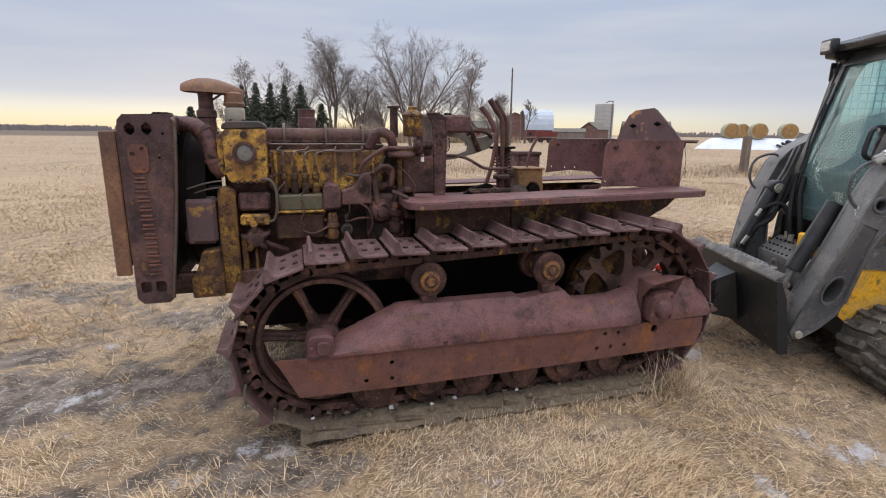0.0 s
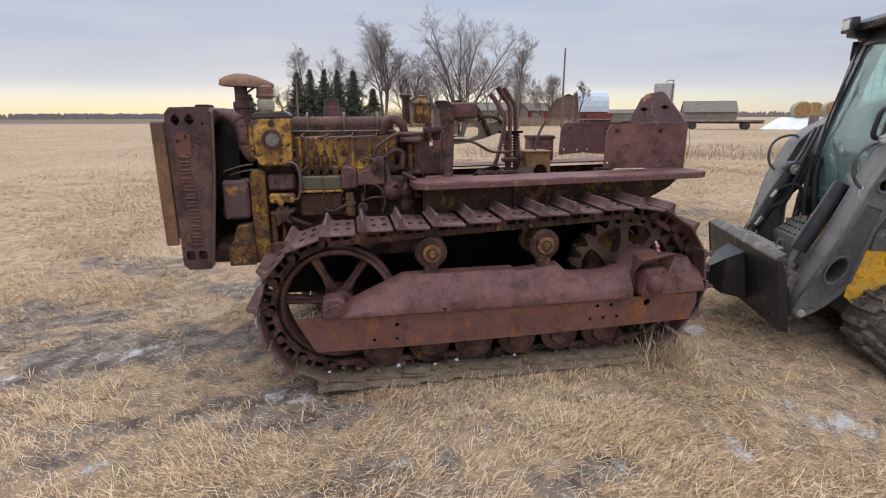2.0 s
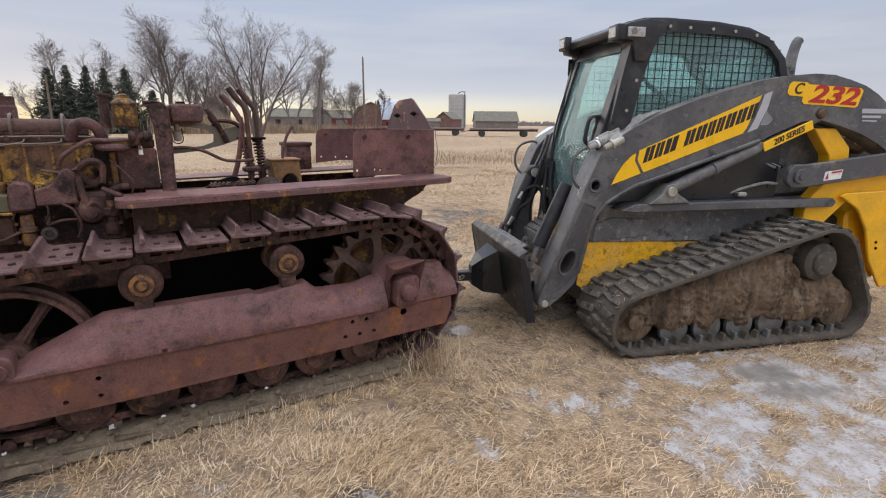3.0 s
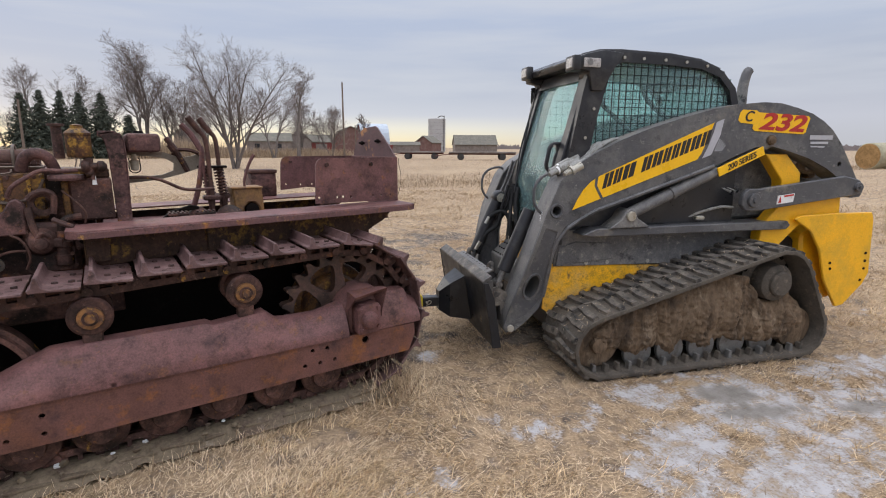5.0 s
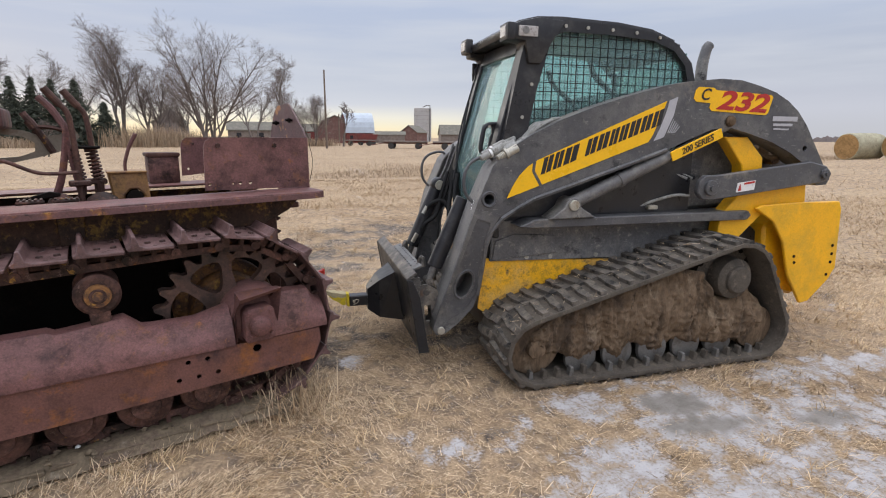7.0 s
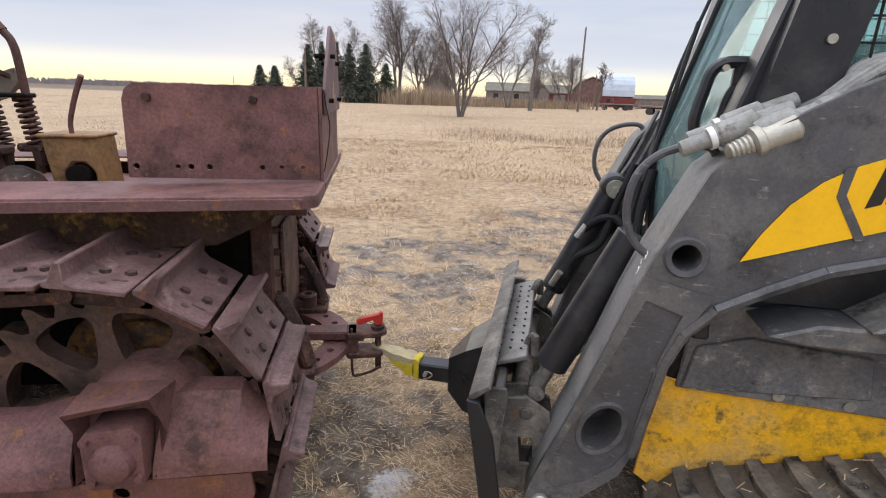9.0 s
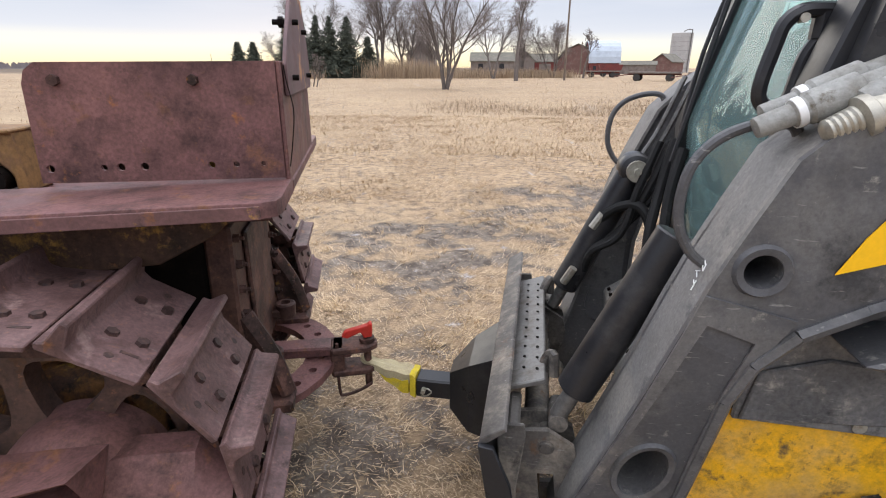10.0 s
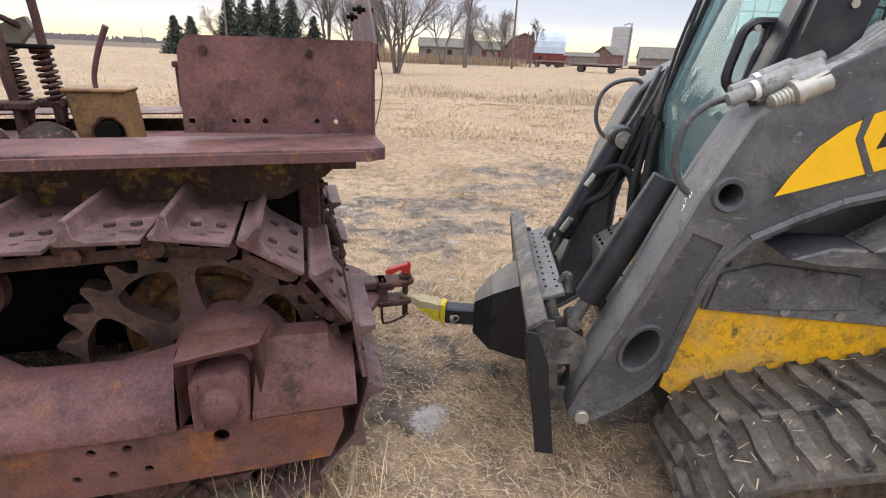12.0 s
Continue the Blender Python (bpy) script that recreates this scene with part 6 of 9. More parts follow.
radiator = part("radiator_side", b, surf("radiator_side_oxide", (0.084, 0.048, 0.048), [((0.14, 0.076, 0.060), 5.0, 0.50, 0.64), ((0.036, 0.023, 0.022), 6.0, 0.50, 0.64), ((0.24, 0.12, 0.04), 12.0, 0.62, 0.72), ((0.22, 0.15, 0.12), 45.0, 0.64, 0.72)], rough=0.6, grain=0.28, bump=0.5, fine=100, grime=0.6, spec=0.25), tractor, "dark cast radiator side with raised lettering bars")
b = bm_new()
prism(b, rect(-0.318, -0.240, 1.225, 1.345, 0.016), 1.988, 1.997, 0.002, holes=[(-0.262, 1.328, 0.008), (-0.30, 1.305, 0.010), (-0.262, 1.24, 0.005)])
part("maker_plate", b, M_guard, radiator, "small cast plate with bolt holes")
for k in range(11):
    z = 1.195 - 0.041 * k
    u = -0.282 + 0.0020 * k
    b = bm_new()
    box(b, u - 0.026, u + 0.026, 1.988, 1.997, z - 0.013, z - 0.003, 0.002)
    box(b, u - 0.022, u + 0.022, 1.988, 1.997, z + 0.003, z + 0.013, 0.002)
    part("raised_letter_bar", b, M_guard, radiator)
for z0, z1, x0, x1 in ((1.40, 1.470, -0.345, -0.135), (0.645, 0.765, -0.345, -0.215)):
    b = bm_new()
    box(b, x0, x1, 2.026, 2.754, z0, z1, 0.012)
    part("radiator_tank", b, M_cast, tractor)
b = bm_new()
prism(b, side_out, 2.755, 2.785, 0.003)
part("radiator_side", b, M_cast, tractor)
b = bm_new()
box(b, -0.325, -0.185, 2.03, 2.75, 0.76, 1.41, 0.004)
part("radiator_core", b, M_dark, tractor)
b = bm_new()
box(b, -0.275, -0.205, 2.27, 2.40, 1.468, 1.488, 0.006)
part("radiator_cap", b, M_dark, tractor)
b = bm_new()
box(b, -0.420, -0.358, 1.992, 2.012, 0.775, 1.402, 0.006)
box(b, -0.420, -0.358, 2.768, 2.788, 0.775, 1.402, 0.006)
box(b, -0.420, -0.405, 2.012, 2.768, 0.775, 0.81, 0.004)
box(b, -0.420, -0.405, 2.012, 2.768, 1.37, 1.402, 0.004)
guard = part("radiator_guard", b, M_stack, tractor, "brown rusted sheet guard before the radiator")
for k in range(14):
    b = bm_new()
    y = 2.05 + 0.052 * k
    box(b, -0.414, -0.400, y - 0.010, y + 0.010, 0.81, 1.37, 0.003)
    part("guard_bar", b, M_stack, guard)
b = bm_new()
lathe(b, (-0.165, MID, 1.07), (-0.03, MID, 1.07), [(0.335, 0), (0.34, 0.03), (0.31, 0.04), (0.305, 0.12), (0.292, 0.12), (0.292, 0.0)], 36)
part("fan_shroud", b, M_dark, tractor)
fan = bm_new()
cyl(fan, (-0.13, MID, 1.07), (-0.02, MID, 1.07), 0.06, None, 16)
fan_hub = part("fan_hub", fan, M_dark, tractor)
for k in range(6):
    b = bm_new()
    box(b, -0.105, -0.099, -0.05, 0.05, 0.05, 0.275, 0.002, Matrix.Rotation(radians(28), 4, "Z"))
    bmesh.ops.transform(b, matrix=Matrix.Translation((0, MID, 1.07)) @ Matrix.Rotation(k * math.tau / 6, 4, "X"), verts=b.verts)
    part("fan_blade", b, M_dark, fan_hub)
b = bm_new()
tube(b, [(-0.155, 2.02, 1.445), (-0.135, 1.992, 1.452), (-0.128, 1.985, 1.40), (-0.150, 1.985, 1.10), (-0.185, 1.985, 0.80), (-0.20, 1.985, 0.665)], 0.0075, 7, 5)
part("radiator_rod", b, M_pipe, tractor)
b = bm_new()
tube(b, [(-0.17, 2.17, 1.425), (-0.10, 2.15, 1.43), (-0.05, 2.13, 1.405), (-0.015, 2.12, 1.33), (0.005, 2.12, 1.25), (0.03, 2.14, 1.21)], 0.037, 14, 6)
hose = part("upper_hose", b, M_eng, tractor, "thick bent water outlet pipe")
for p, d in (((-0.045, 2.13, 1.402), (0.6, -0.1, -0.8)), ((-0.155, 2.165, 1.427), (1, 0, 0.05)), ((0.0, 2.12, 1.27), (0.15, 0, -1))):
    b = bm_new()
    ring(b, p, d, 0.036, 0.043, 0.016, 20)
    part("hose_clamp", b, M_cast, hose)

# frame and engine
for y0 in (2.08, 2.66):
    b = bm_new()
    box(b, -0.34, 1.05, y0, y0 + 0.06, 0.650, 0.745, 0.006)
    part("main_frame_rail", b, M_cast, tractor, "riveted main frame rail")
b = bm_new()
box(b, 0.06, 0.98, 2.20, 2.62, 0.40, 0.74, 0.03)
part("oil_pan", b, M_dark, tractor)
b = bm_new()
box(b, 0.03, 0.97, 2.19, 2.60, 0.70, 1.33, 0.012)
part("engine_block", b, M_cast, tractor, "grease-blackened engine block")
b = bm_new()
box(b, 0.235, 0.80, 2.155, 2.20, 1.125, 1.318, 0.010)
side_block = part("cylinder_block_side", b, M_yrust, tractor, "ribbed block side in flaking yellow paint")
for k in range(6):
    b = bm_new()
    box(b, 0.26 + 0.095 * k, 0.275 + 0.095 * k, 2.148, 2.158, 1.13, 1.31, 0.004)
    part("rib", b, M_yrust, side_block)
for x, z in [(0.29 + 0.095 * k, 1.30) for k in range(6)] + [(0.25 + 0.11 * k, 1.137) for k in range(6)]:
    b = bm_new()
    bolt(b, (x, 2.156, z), (0, -1, 0), 0.010, 0.012)
    part("bolt", b, M_cast, side_block)
for x in (0.52, 0.60, 0.66, 0.74):
    b = bm_new()
    cyl(b, (x, 2.156, 1.235), (x, 2.150, 1.235), 0.020, 0.017, 14)
    part("core_plug", b, M_yworn, side_block)
b = bm_new()
tube(b, [(0.60, 2.14, 1.20), (0.68, 2.135, 1.19), (0.76, 2.135, 1.22), (0.80, 2.14, 1.29)], 0.007, 7, 5)
part("oil_line", b, M_pipe, side_block)
b = bm_new()
box(b, 0.21, 0.80, 2.185, 2.30, 1.300, 1.352, 0.008)
part("cylinder_head", b, M_cast, tractor)
b = bm_new()
tube(b, [(0.205, 2.245, 1.378), (0.5, 2.245, 1.378), (0.79, 2.245, 1.377)], 0.044, 16, 3)
box(b, 0.205, 0.79, 2.190, 2.30, 1.350, 1.362, 0.003)
cover = part("valve_cover", b, M_stack2, tractor, "long rounded valve cover")
for x in (0.315, 0.515, 0.70):
    b = bm_new()
    tube(b, [(x, 2.192, 1.345), (x, 2.190, 1.385), (x, 2.205, 1.425), (x, 2.245, 1.440), (x, 2.29, 1.42)], 0.007, 6, 4)
    part("cover_clamp", b, M_pipe, cover)
for x in (0.25, 0.275, 0.36, 0.39, 0.45, 0.48, 0.56, 0.60, 0.64, 0.745, 0.77):
    b = bm_new()
    bolt(b, (x, 2.196, 1.362), (0, -1, 0.1), 0.012, 0.013)
    part("cover_nut", b, M_cast, cover)
b = bm_new()
tube(b, [(0.20, 2.172, 1.345), (0.40, 2.170, 1.343), (0.62, 2.172, 1.345), (0.80, 2.175, 1.342)], 0.0055, 6, 4)
part("fuel_rail", b, M_pipe, tractor, "thin bare fuel rail")
for k in range(4):
    x = 0.303 + 0.050 * k
    b = bm_new()
    lathe(b, (x, 2.12, 1.105), (x, 2.12, 1.26), [(0.019, 0), (0.020, 0.05), (0.016, 0.055), (0.016, 0.075), (0.019, 0.08), (0.018, 0.10), (0.010, 0.105), (0.009, 0.14)], 12)
    pump = part("injection_pump", b, M_yworn, tractor, "upright injection pump unit")
    b = bm_new()
    xe = 0.30 + 0.13 * k
    tube(b, [(x, 2.12, 1.24), (x, 2.118, 1.29), (x + 0.2 * (xe - x), 2.135, 1.312), (xe - 0.02, 2.150, 1.318), (xe, 2.165, 1.335)], 0.0045, 6, 5)
    part("injection_line", b, M_pipe, pump)
b = bm_new()
box(b, 0.268, 0.485, 2.075, 2.19, 1.030, 1.108, 0.008)
base = part("pump_housing", b, M_green, tractor, "green-grey fuel pump housing with a yellow edge")
b = bm_new()
box(b, 0.262, 0.488, 2.068, 2.18, 1.020, 1.032, 0.003)
part("housing_flange", b, M_yrust, base)
b = bm_new()
box(b, 0.255, 0.485, 2.09, 2.20, 0.885, 1.018, 0.010)
for x in (0.275, 0.37, 0.465):
    for z in (0.90, 1.0):
        bolt(b, (x, 2.09, z), (0, -1, 0), 0.008, 0.007)
part("crankcase_cover", b, M_yworn, tractor, "bolted crankcase cover with yellow flakes")
b = bm_new()
prism(b, [(0.478, 1.03), (0.568, 1.038), (0.565, 1.140), (0.55, 1.158), (0.505, 1.163), (0.485, 1.145)], 2.055, 2.18, 0.010)
bolt(b, (0.54, 2.055, 1.12), (0, -1, 0), 0.010, 0.008)
part("governor", b, M_eng, tractor, "rounded governor housing")
b = bm_new()
prism(b, [(0.57, 1.052), (0.72, 1.055), (0.725, 1.185), (0.70, 1.212), (0.675, 1.205), (0.652, 1.165), (0.62, 1.135), (0.57, 1.125)], 2.065, 2.12, 0.006)
for x, z in ((0.60, 1.075), (0.70, 1.07), (0.705, 1.17), (0.59, 1.115)):
    bolt(b, (x, 2.065, z), (0, -1, 0), 0.008, 0.007)
part("timing_plate", b, M_eng, tractor)
b = bm_new()
box(b, 0.57, 0.80, 2.13, 2.19, 1.115, 1.15, 0.006)
part("block_ledge", b, M_yrust, tractor)
b = bm_new()
lathe(b, (0.525, 2.10, 0.875), (0.525, 2.10, 1.03), [(0.012, 0), (0.026, 0.008), (0.030, 0.03), (0.026, 0.06), (0.034, 0.068), (0.034, 0.082), (0.026, 0.09), (0.022, 0.14)], 16)
part("oil_filler", b, M_hub, tractor, "yellow oil filler cup")
b = bm_new()
ring(b, (0.595, 2.105, 0.925), (0, 1, 0), 0.016, 0.030, 0.016, 20)
cyl(b, (0.595, 2.11, 0.925), (0.595, 2.16, 0.925), 0.013, None, 10)
cyl(b, (0.597, 2.12, 0.96), (0.597, 2.12, 1.0), 0.010, 0.012, 8)
part("drain_cock", b, M_pipe, tractor)

# carburettor, magneto and fittings between the block and the fender
b = bm_new()
lathe(b, (0.84, 2.09, 0.90), (0.84, 2.09, 1.06), [(0.012, 0), (0.034, 0.006), (0.036, 0.05), (0.028, 0.056), (0.028, 0.085), (0.038, 0.09), (0.038, 0.11), (0.024, 0.118), (0.02, 0.16)], 16)
carb = part("carburettor", b, M_cast, tractor, "grimy rusted carburettor bowl and throat")
for z, a in ((0.955, 0.4), (1.0, 2.2), (1.0, 4.0)):
    b = bm_new()
    bolt(b, (0.84 + 0.033 * math.cos(a), 2.075, z), (0, -1, 0), 0.009, 0.014)
    part("bolt", b, M_stack2, carb)
b = bm_new()
tube(b, [(0.84, 2.09, 1.05), (0.845, 2.085, 1.09), (0.87, 2.09, 1.115), (0.92, 2.10, 1.12)], 0.016, 10, 5)
part("elbow", b, M_cast, carb)
b = bm_new()
box(b, 0.885, 0.965, 2.075, 2.16, 0.965, 1.075, 0.010)
mag = part("magneto", b, M_stack2, tractor, "square rusty magneto housing")
for x, z in ((0.897, 0.98), (0.952, 0.98), (0.897, 1.06), (0.952, 1.06)):
    b = bm_new()
    bolt(b, (x, 2.075, z), (0, -1, 0), 0.008, 0.008)
    part("bolt", b, M_cast, mag)
b = bm_new()
lathe(b, (0.925, 2.045, 1.02), (0.925, 2.08, 1.02), [(0.008, 0), (0.024, 0.004), (0.028, 0.018), (0.028, 0.035)], 16)
part("cap", b, M_dark, mag)
for pts, r in (([(0.60, 2.085, 0.965), (0.66, 2.07, 0.985), (0.74, 2.07, 0.98), (0.82, 2.085, 0.97)], 0.006), ([(0.66, 2.06, 1.06), (0.70, 2.05, 1.03), (0.72, 2.055, 0.96), (0.70, 2.075, 0.90)], 0.0055),
               ([(0.38, 2.085, 0.93), (0.43, 2.07, 0.915), (0.50, 2.075, 0.945)], 0.006), ([(0.93, 2.08, 1.08), (0.94, 2.06, 1.14), (0.90, 2.07, 1.20), (0.86, 2.10, 1.24)], 0.0045)):
    b = bm_new()
    tube(b, pts, r, 7, 5)
    part("fuel_pipe", b, M_stack2, tractor)
for x, z in [(0.10 + 0.028 * k, 1.175) for k in range(5)] + [(0.245, 1.20 + 0.05 * k) for k in range(5)] + [(0.60 + 0.05 * k, 1.13) for k in range(4)] + [(0.035, 0.80 + 0.06 * k) for k in range(4)] + [(0.49, 0.90 + 0.04 * k) for k in range(3)]:
    b = bm_new()
    bolt(b, (x, 2.062 if x < 0.25 else 2.128 if z > 1.1 else 2.085, z), (0, -1, 0), 0.0085, 0.010)
    part("engine_bolt", b, M_stack2, tractor)

# timing gear cover and the front of the engine
b = bm_new()
prism(b, [(0.05, 1.22), (0.06, 1.182), (0.075, 1.172), (0.228, 1.172), (0.235, 1.20), (0.237, 1.405), (0.225, 1.418), (0.058, 1.413), (0.045, 1.39)], 2.06, 2.24, 0.012, seg=2)
prism(b, [(0.02, 1.38), (0.05, 1.405), (0.05, 1.20), (0.03, 1.215), (0.018, 1.25)], 2.085, 2.22, 0.006)
timing = part("timing_gear_case", b, M_yrust, tractor, "yellow timing gear case with a round glass")
b = bm_new()
prism(b, [(0.045, 1.412), (0.235, 1.418), (0.232, 1.438), (0.21, 1.450), (0.075, 1.448), (0.05, 1.435)], 2.055, 2.26, 0.005)
for x in (0.085, 0.14, 0.20):
    cyl(b, (x, 2.10, 1.444), (x, 2.10, 1.456), 0.009, None, 6)
part("case_lid", b, surf("dark_grey_lid_paint", (0.045, 0.040, 0.036), [((0.10, 0.065, 0.045), 9.0, 0.55, 0.68)], rough=0.5, grain=0.25), timing)
b = bm_new()
ring(b, (0.139, 2.055, 1.307), (0, 1, 0), 0.038, 0.052, 0.014, 28)
for k in range(6):
    a = k * math.tau / 6
    bolt(b, (0.139 + 0.047 * math.cos(a), 2.048, 1.307 + 0.047 * math.sin(a)), (0, -1, 0), 0.005, 0.004)
part("bezel", b, M_cast, timing)
b = bm_new()
lathe(b, (0.139, 2.052, 1.307), (0.139, 2.065, 1.307), [(0.003, 0), (0.02, 0.001), (0.036, 0.005)], 24)
part("gauge_face", b, surf("fogged_grey_glass", (0.20, 0.19, 0.17), [((0.12, 0.11, 0.10), 40.0, 0.5, 0.65)], rough=0.25, grain=0.1, bump=0.0), timing)
b = bm_new()
cyl(b, (0.140, 2.048, 1.388), (0.140, 2.07, 1.388), 0.016, 0.018, 12)
part("plug", b, M_cast, timing)
b = bm_new()
tube(b, [(0.20, 2.058, 1.185), (0.235, 2.05, 1.185), (0.262, 2.05, 1.15), (0.268, 2.05, 1.08), (0.255, 2.05, 1.00), (0.225, 2.055, 0.985)], 0.0072, 8, 6)
part("flexible_hose", b, M_pipe, tractor, "dull flexible fuel hose")
b = bm_new()
box(b, 0.09, 0.235, 2.09, 2.18, 1.035, 1.120, 0.012)
part("pump_bracket", b, M_eng, tractor)
b = bm_new()
box(b, 0.095, 0.230, 2.075, 2.16, 0.965, 1.018, 0.010)
cyl(b, (0.155, 2.06, 0.975), (0.155, 2.08, 0.975), 0.017, None, 12)
cyl(b, (0.215, 2.06, 0.985), (0.215, 2.08, 0.985), 0.014, None, 10)
cyl(b, (0.11, 2.06, 0.985), (0.11, 2.08, 0.985), 0.012, None, 10)
part("fuel_filter", b, M_yrust, tractor)
b = bm_new()
lathe(b, (0.16, 2.055, 0.90), (0.16, 2.18, 0.90), [(0.02, 0), (0.036, 0.006), (0.045, 0.03), (0.05, 0.06), (0.05, 0.12)], 18)
pump_body = part("water_pump", b, M_cast, tractor, "rusty water pump with clustered fittings")
for a in range(5):
    t = a * math.tau / 5 + 0.4
    b = bm_new()
    tube(b, [(0.16 + 0.03 * math.cos(t), 2.07, 0.90 + 0.03 * math.sin(t)), (0.16 + 0.055 * math.cos(t), 2.075, 0.90 + 0.055 * math.sin(t)), (0.16 + 0.062 * math.cos(t), 2.12, 0.90 + 0.062 * math.sin(t))], 0.014, 8, 3)
    part("pump_lug", b, M_yworn if a % 2 else M_cast, pump_body)
b = bm_new()
tube(b, [(0.20, 2.08, 0.885), (0.24, 2.09, 0.86), (0.30, 2.12, 0.83)], 0.013, 8, 3)
part("drain_pipe", b, M_cast, pump_body)
b = bm_new()
box(b, -0.145, -0.005, 2.06, 2.20, 0.888, 1.098, 0.016)
cyl(b, (-0.115, 2.055, 0.905), (-0.115, 2.065, 0.905), 0.011, None, 14)
part("front_side_box", b, surf("oxide_box_with_yellow_wear", (0.095, 0.056, 0.056), [((0.36, 0.20, 0.04), 7.0, 0.60, 0.68)], rough=0.6, grain=0.2), tractor, "square side box worn to yellow below")
b = bm_new()
prism(b, [(0.0, 0.64), (0.085, 0.64), (0.083, 1.135), (0.06, 1.15), (0.02, 1.15), (0.005, 1.13)], 2.065, 2.16, 0.008)
for z in (0.93, 1.0, 1.07):
    bolt(b, (0.015, 2.065, z), (0, -1, 0), 0.008, 0.007)
part("front_engine_mount", b, M_mount, tractor, "upright engine mount in rusted yellow")
b = bm_new()
prism(b, [(-0.075, 0.858), (0.0, 0.862), (0.012, 0.76), (0.012, 0.64), (-0.13, 0.638), (-0.13, 0.735), (-0.11, 0.75)], 2.03, 2.13, 0.006)
for x, z in ((-0.085, 0.715), (-0.02, 0.722), (-0.085, 0.675), (-0.02, 0.685)):
    cyl(b, (x, 2.026, z), (x, 2.034, z), 0.008, None, 8)
part("spring_saddle", b, M_mount, tractor, "front bracket with yellow flakes")
b = bm_new()
box(b, 0.09, 0.12, 2.10, 2.16, 0.66, 0.92, 0.005)
box(b, 0.15, 0.165, 2.10, 2.16, 0.66, 0.86, 0.004)
part("belt_guard_strip", b, M_yrust, tractor)
b = bm_new()
for z, y in ((1.175, 2.07), (1.145, 2.09)):
    tube(b, [(-0.12, y, z - 0.03), (-0.04, y, z - 0.005), (0.03, y, z + 0.005)], 0.004, 6, 3)
part("control_rod", b, M_pipe, tractor)

# air intake and exhaust
b = bm_new()
lathe(b, (-0.052, MID, 1.30), (-0.052, MID, 1.6), [(0.037, 0), (0.036, 0.10), (0.042, 0.11), (0.042, 0.165), (0.048, 0.17), (0.048, 0.20), (0.036, 0.21), (0.034, 0.27), (0.04, 0.30)], 20)
stack = part("intake_pipe", b, M_eng, tractor, "upright air cleaner pipe")
b = bm_new()
path = []
for k in range(21):
    t = k / 20
    x = -0.155 + 0.285 * t
    w = 0.075 * math.sin(math.pi * min(1, 0.12 + t * 0.95)) ** 0.6 + 0.012
    h = 0.085 * math.sin(math.pi * min(1.0, (0.10 + 0.80 * t))) ** 0.7 * (1 - 0.35 * t)
    path.append((x, w, h, 1.592 - 0.012 * t + 0.0 * t))
rows = []
for x, w, h, z in path:
    rows.append([b.verts.new((x, MID + w * math.cos(math.pi * j / 10), z + h * math.sin(math.pi * j / 10))) for j in range(11)])
for r0, r1 in zip(rows, rows[1:]):
    for j in range(10):
        b.faces.new((r0[j], r1[j], r1[j + 1], r0[j + 1]))
b.faces.new(rows[0])
b.faces.new(rows[-1])
bmesh.ops.recalc_face_normals(b, faces=b.faces)
bmesh.ops.solidify(b, geom=b.faces[:], thickness=0.004)
part("rain_cap", b, M_stack, stack, "brown rusted streamlined rain cap")
b = bm_new()
tube(b, [(-0.02, MID, 1.555), (0.01, MID, 1.575), (0.03, MID, 1.59)], 0.006, 6, 2)
part("cap_strut", b, M_stack, stack)
b = bm_new()
lathe(b, (0.082, 2.36, 1.455), (0.082, 2.36, 1.60), [(0.044, 0), (0.048, 0.01), (0.048, 0.055), (0.040, 0.066), (0.036, 0.07), (0.038, 0.11), (0.036, 0.13)], 20)
pre = part("dust_jar", b, M_jar, tractor, "cloudy glass dust jar")
b = bm_new()
lathe(b, (0.082, 2.36, 1.525), (0.082, 2.36, 1.60), [(0.05, 0), (0.052, 0.012), (0.046, 0.02), (0.044, 0.06), (0.02, 0.07)], 20)
part("jar_cap", b, M_stack, pre)
b = bm_new()
lathe(b, (0.44, 2.66, 1.32), (0.44, 2.66, 1.6), [(0.055, 0), (0.055, 0.10), (0.050, 0.105), (0.050, 0.16), (0.046, 0.165), (0.046, 0.20), (0.050, 0.208), (0.042, 0.21), (0.040, 0.12)], 20)
part("exhaust_stub", b, M_eng, tractor, "short exhaust stub")
b = bm_new()
box(b, 0.2, 0.85, 2.50, 2.64, 1.26, 1.34, 0.02)
part("exhaust_manifold", b, M_cast, tractor)

# starting engine
b = bm_new()
box(b, 0.885, 1.055, 2.12, 2.32, 1.095, 1.290, 0.010)
for x in (0.905, 1.035):
    for z in (1.12, 1.19, 1.265):
        bolt(b, (x, 2.12, z), (0, -1, 0), 0.008, 0.007)
starter = part("starting_engine", b, M_cast, tractor, "small starting engine block")
b = bm_new()
box(b, 0.86, 0.885, 2.11, 2.25, 1.10, 1.28, 0.006)
box(b, 0.87, 1.05, 2.14, 2.30, 1.29, 1.335, 0.008)
part("cylinder_flange", b, M_mount, starter)
b = bm_new()
lathe(b, (0.945, 2.13, 1.385), (0.945, 2.13, 1.56), [(0.02, 0), (0.045, 0.002), (0.050, 0.01), (0.050, 0.098), (0.053, 0.102), (0.053, 0.11), (0.040, 0.122), (0.024, 0.132), (0.024, 0.145), (0.01, 0.15)], 24)
part("air_filter_can", b, M_mount, starter, "round air filter can in rusty yellow")
b = bm_new()
lathe(b, (0.865, 2.22, 1.38), (0.865, 2.22, 1.56), [(0.022, 0), (0.021, 0.145), (0.034, 0.148), (0.034, 0.158), (0.01, 0.16)], 14)
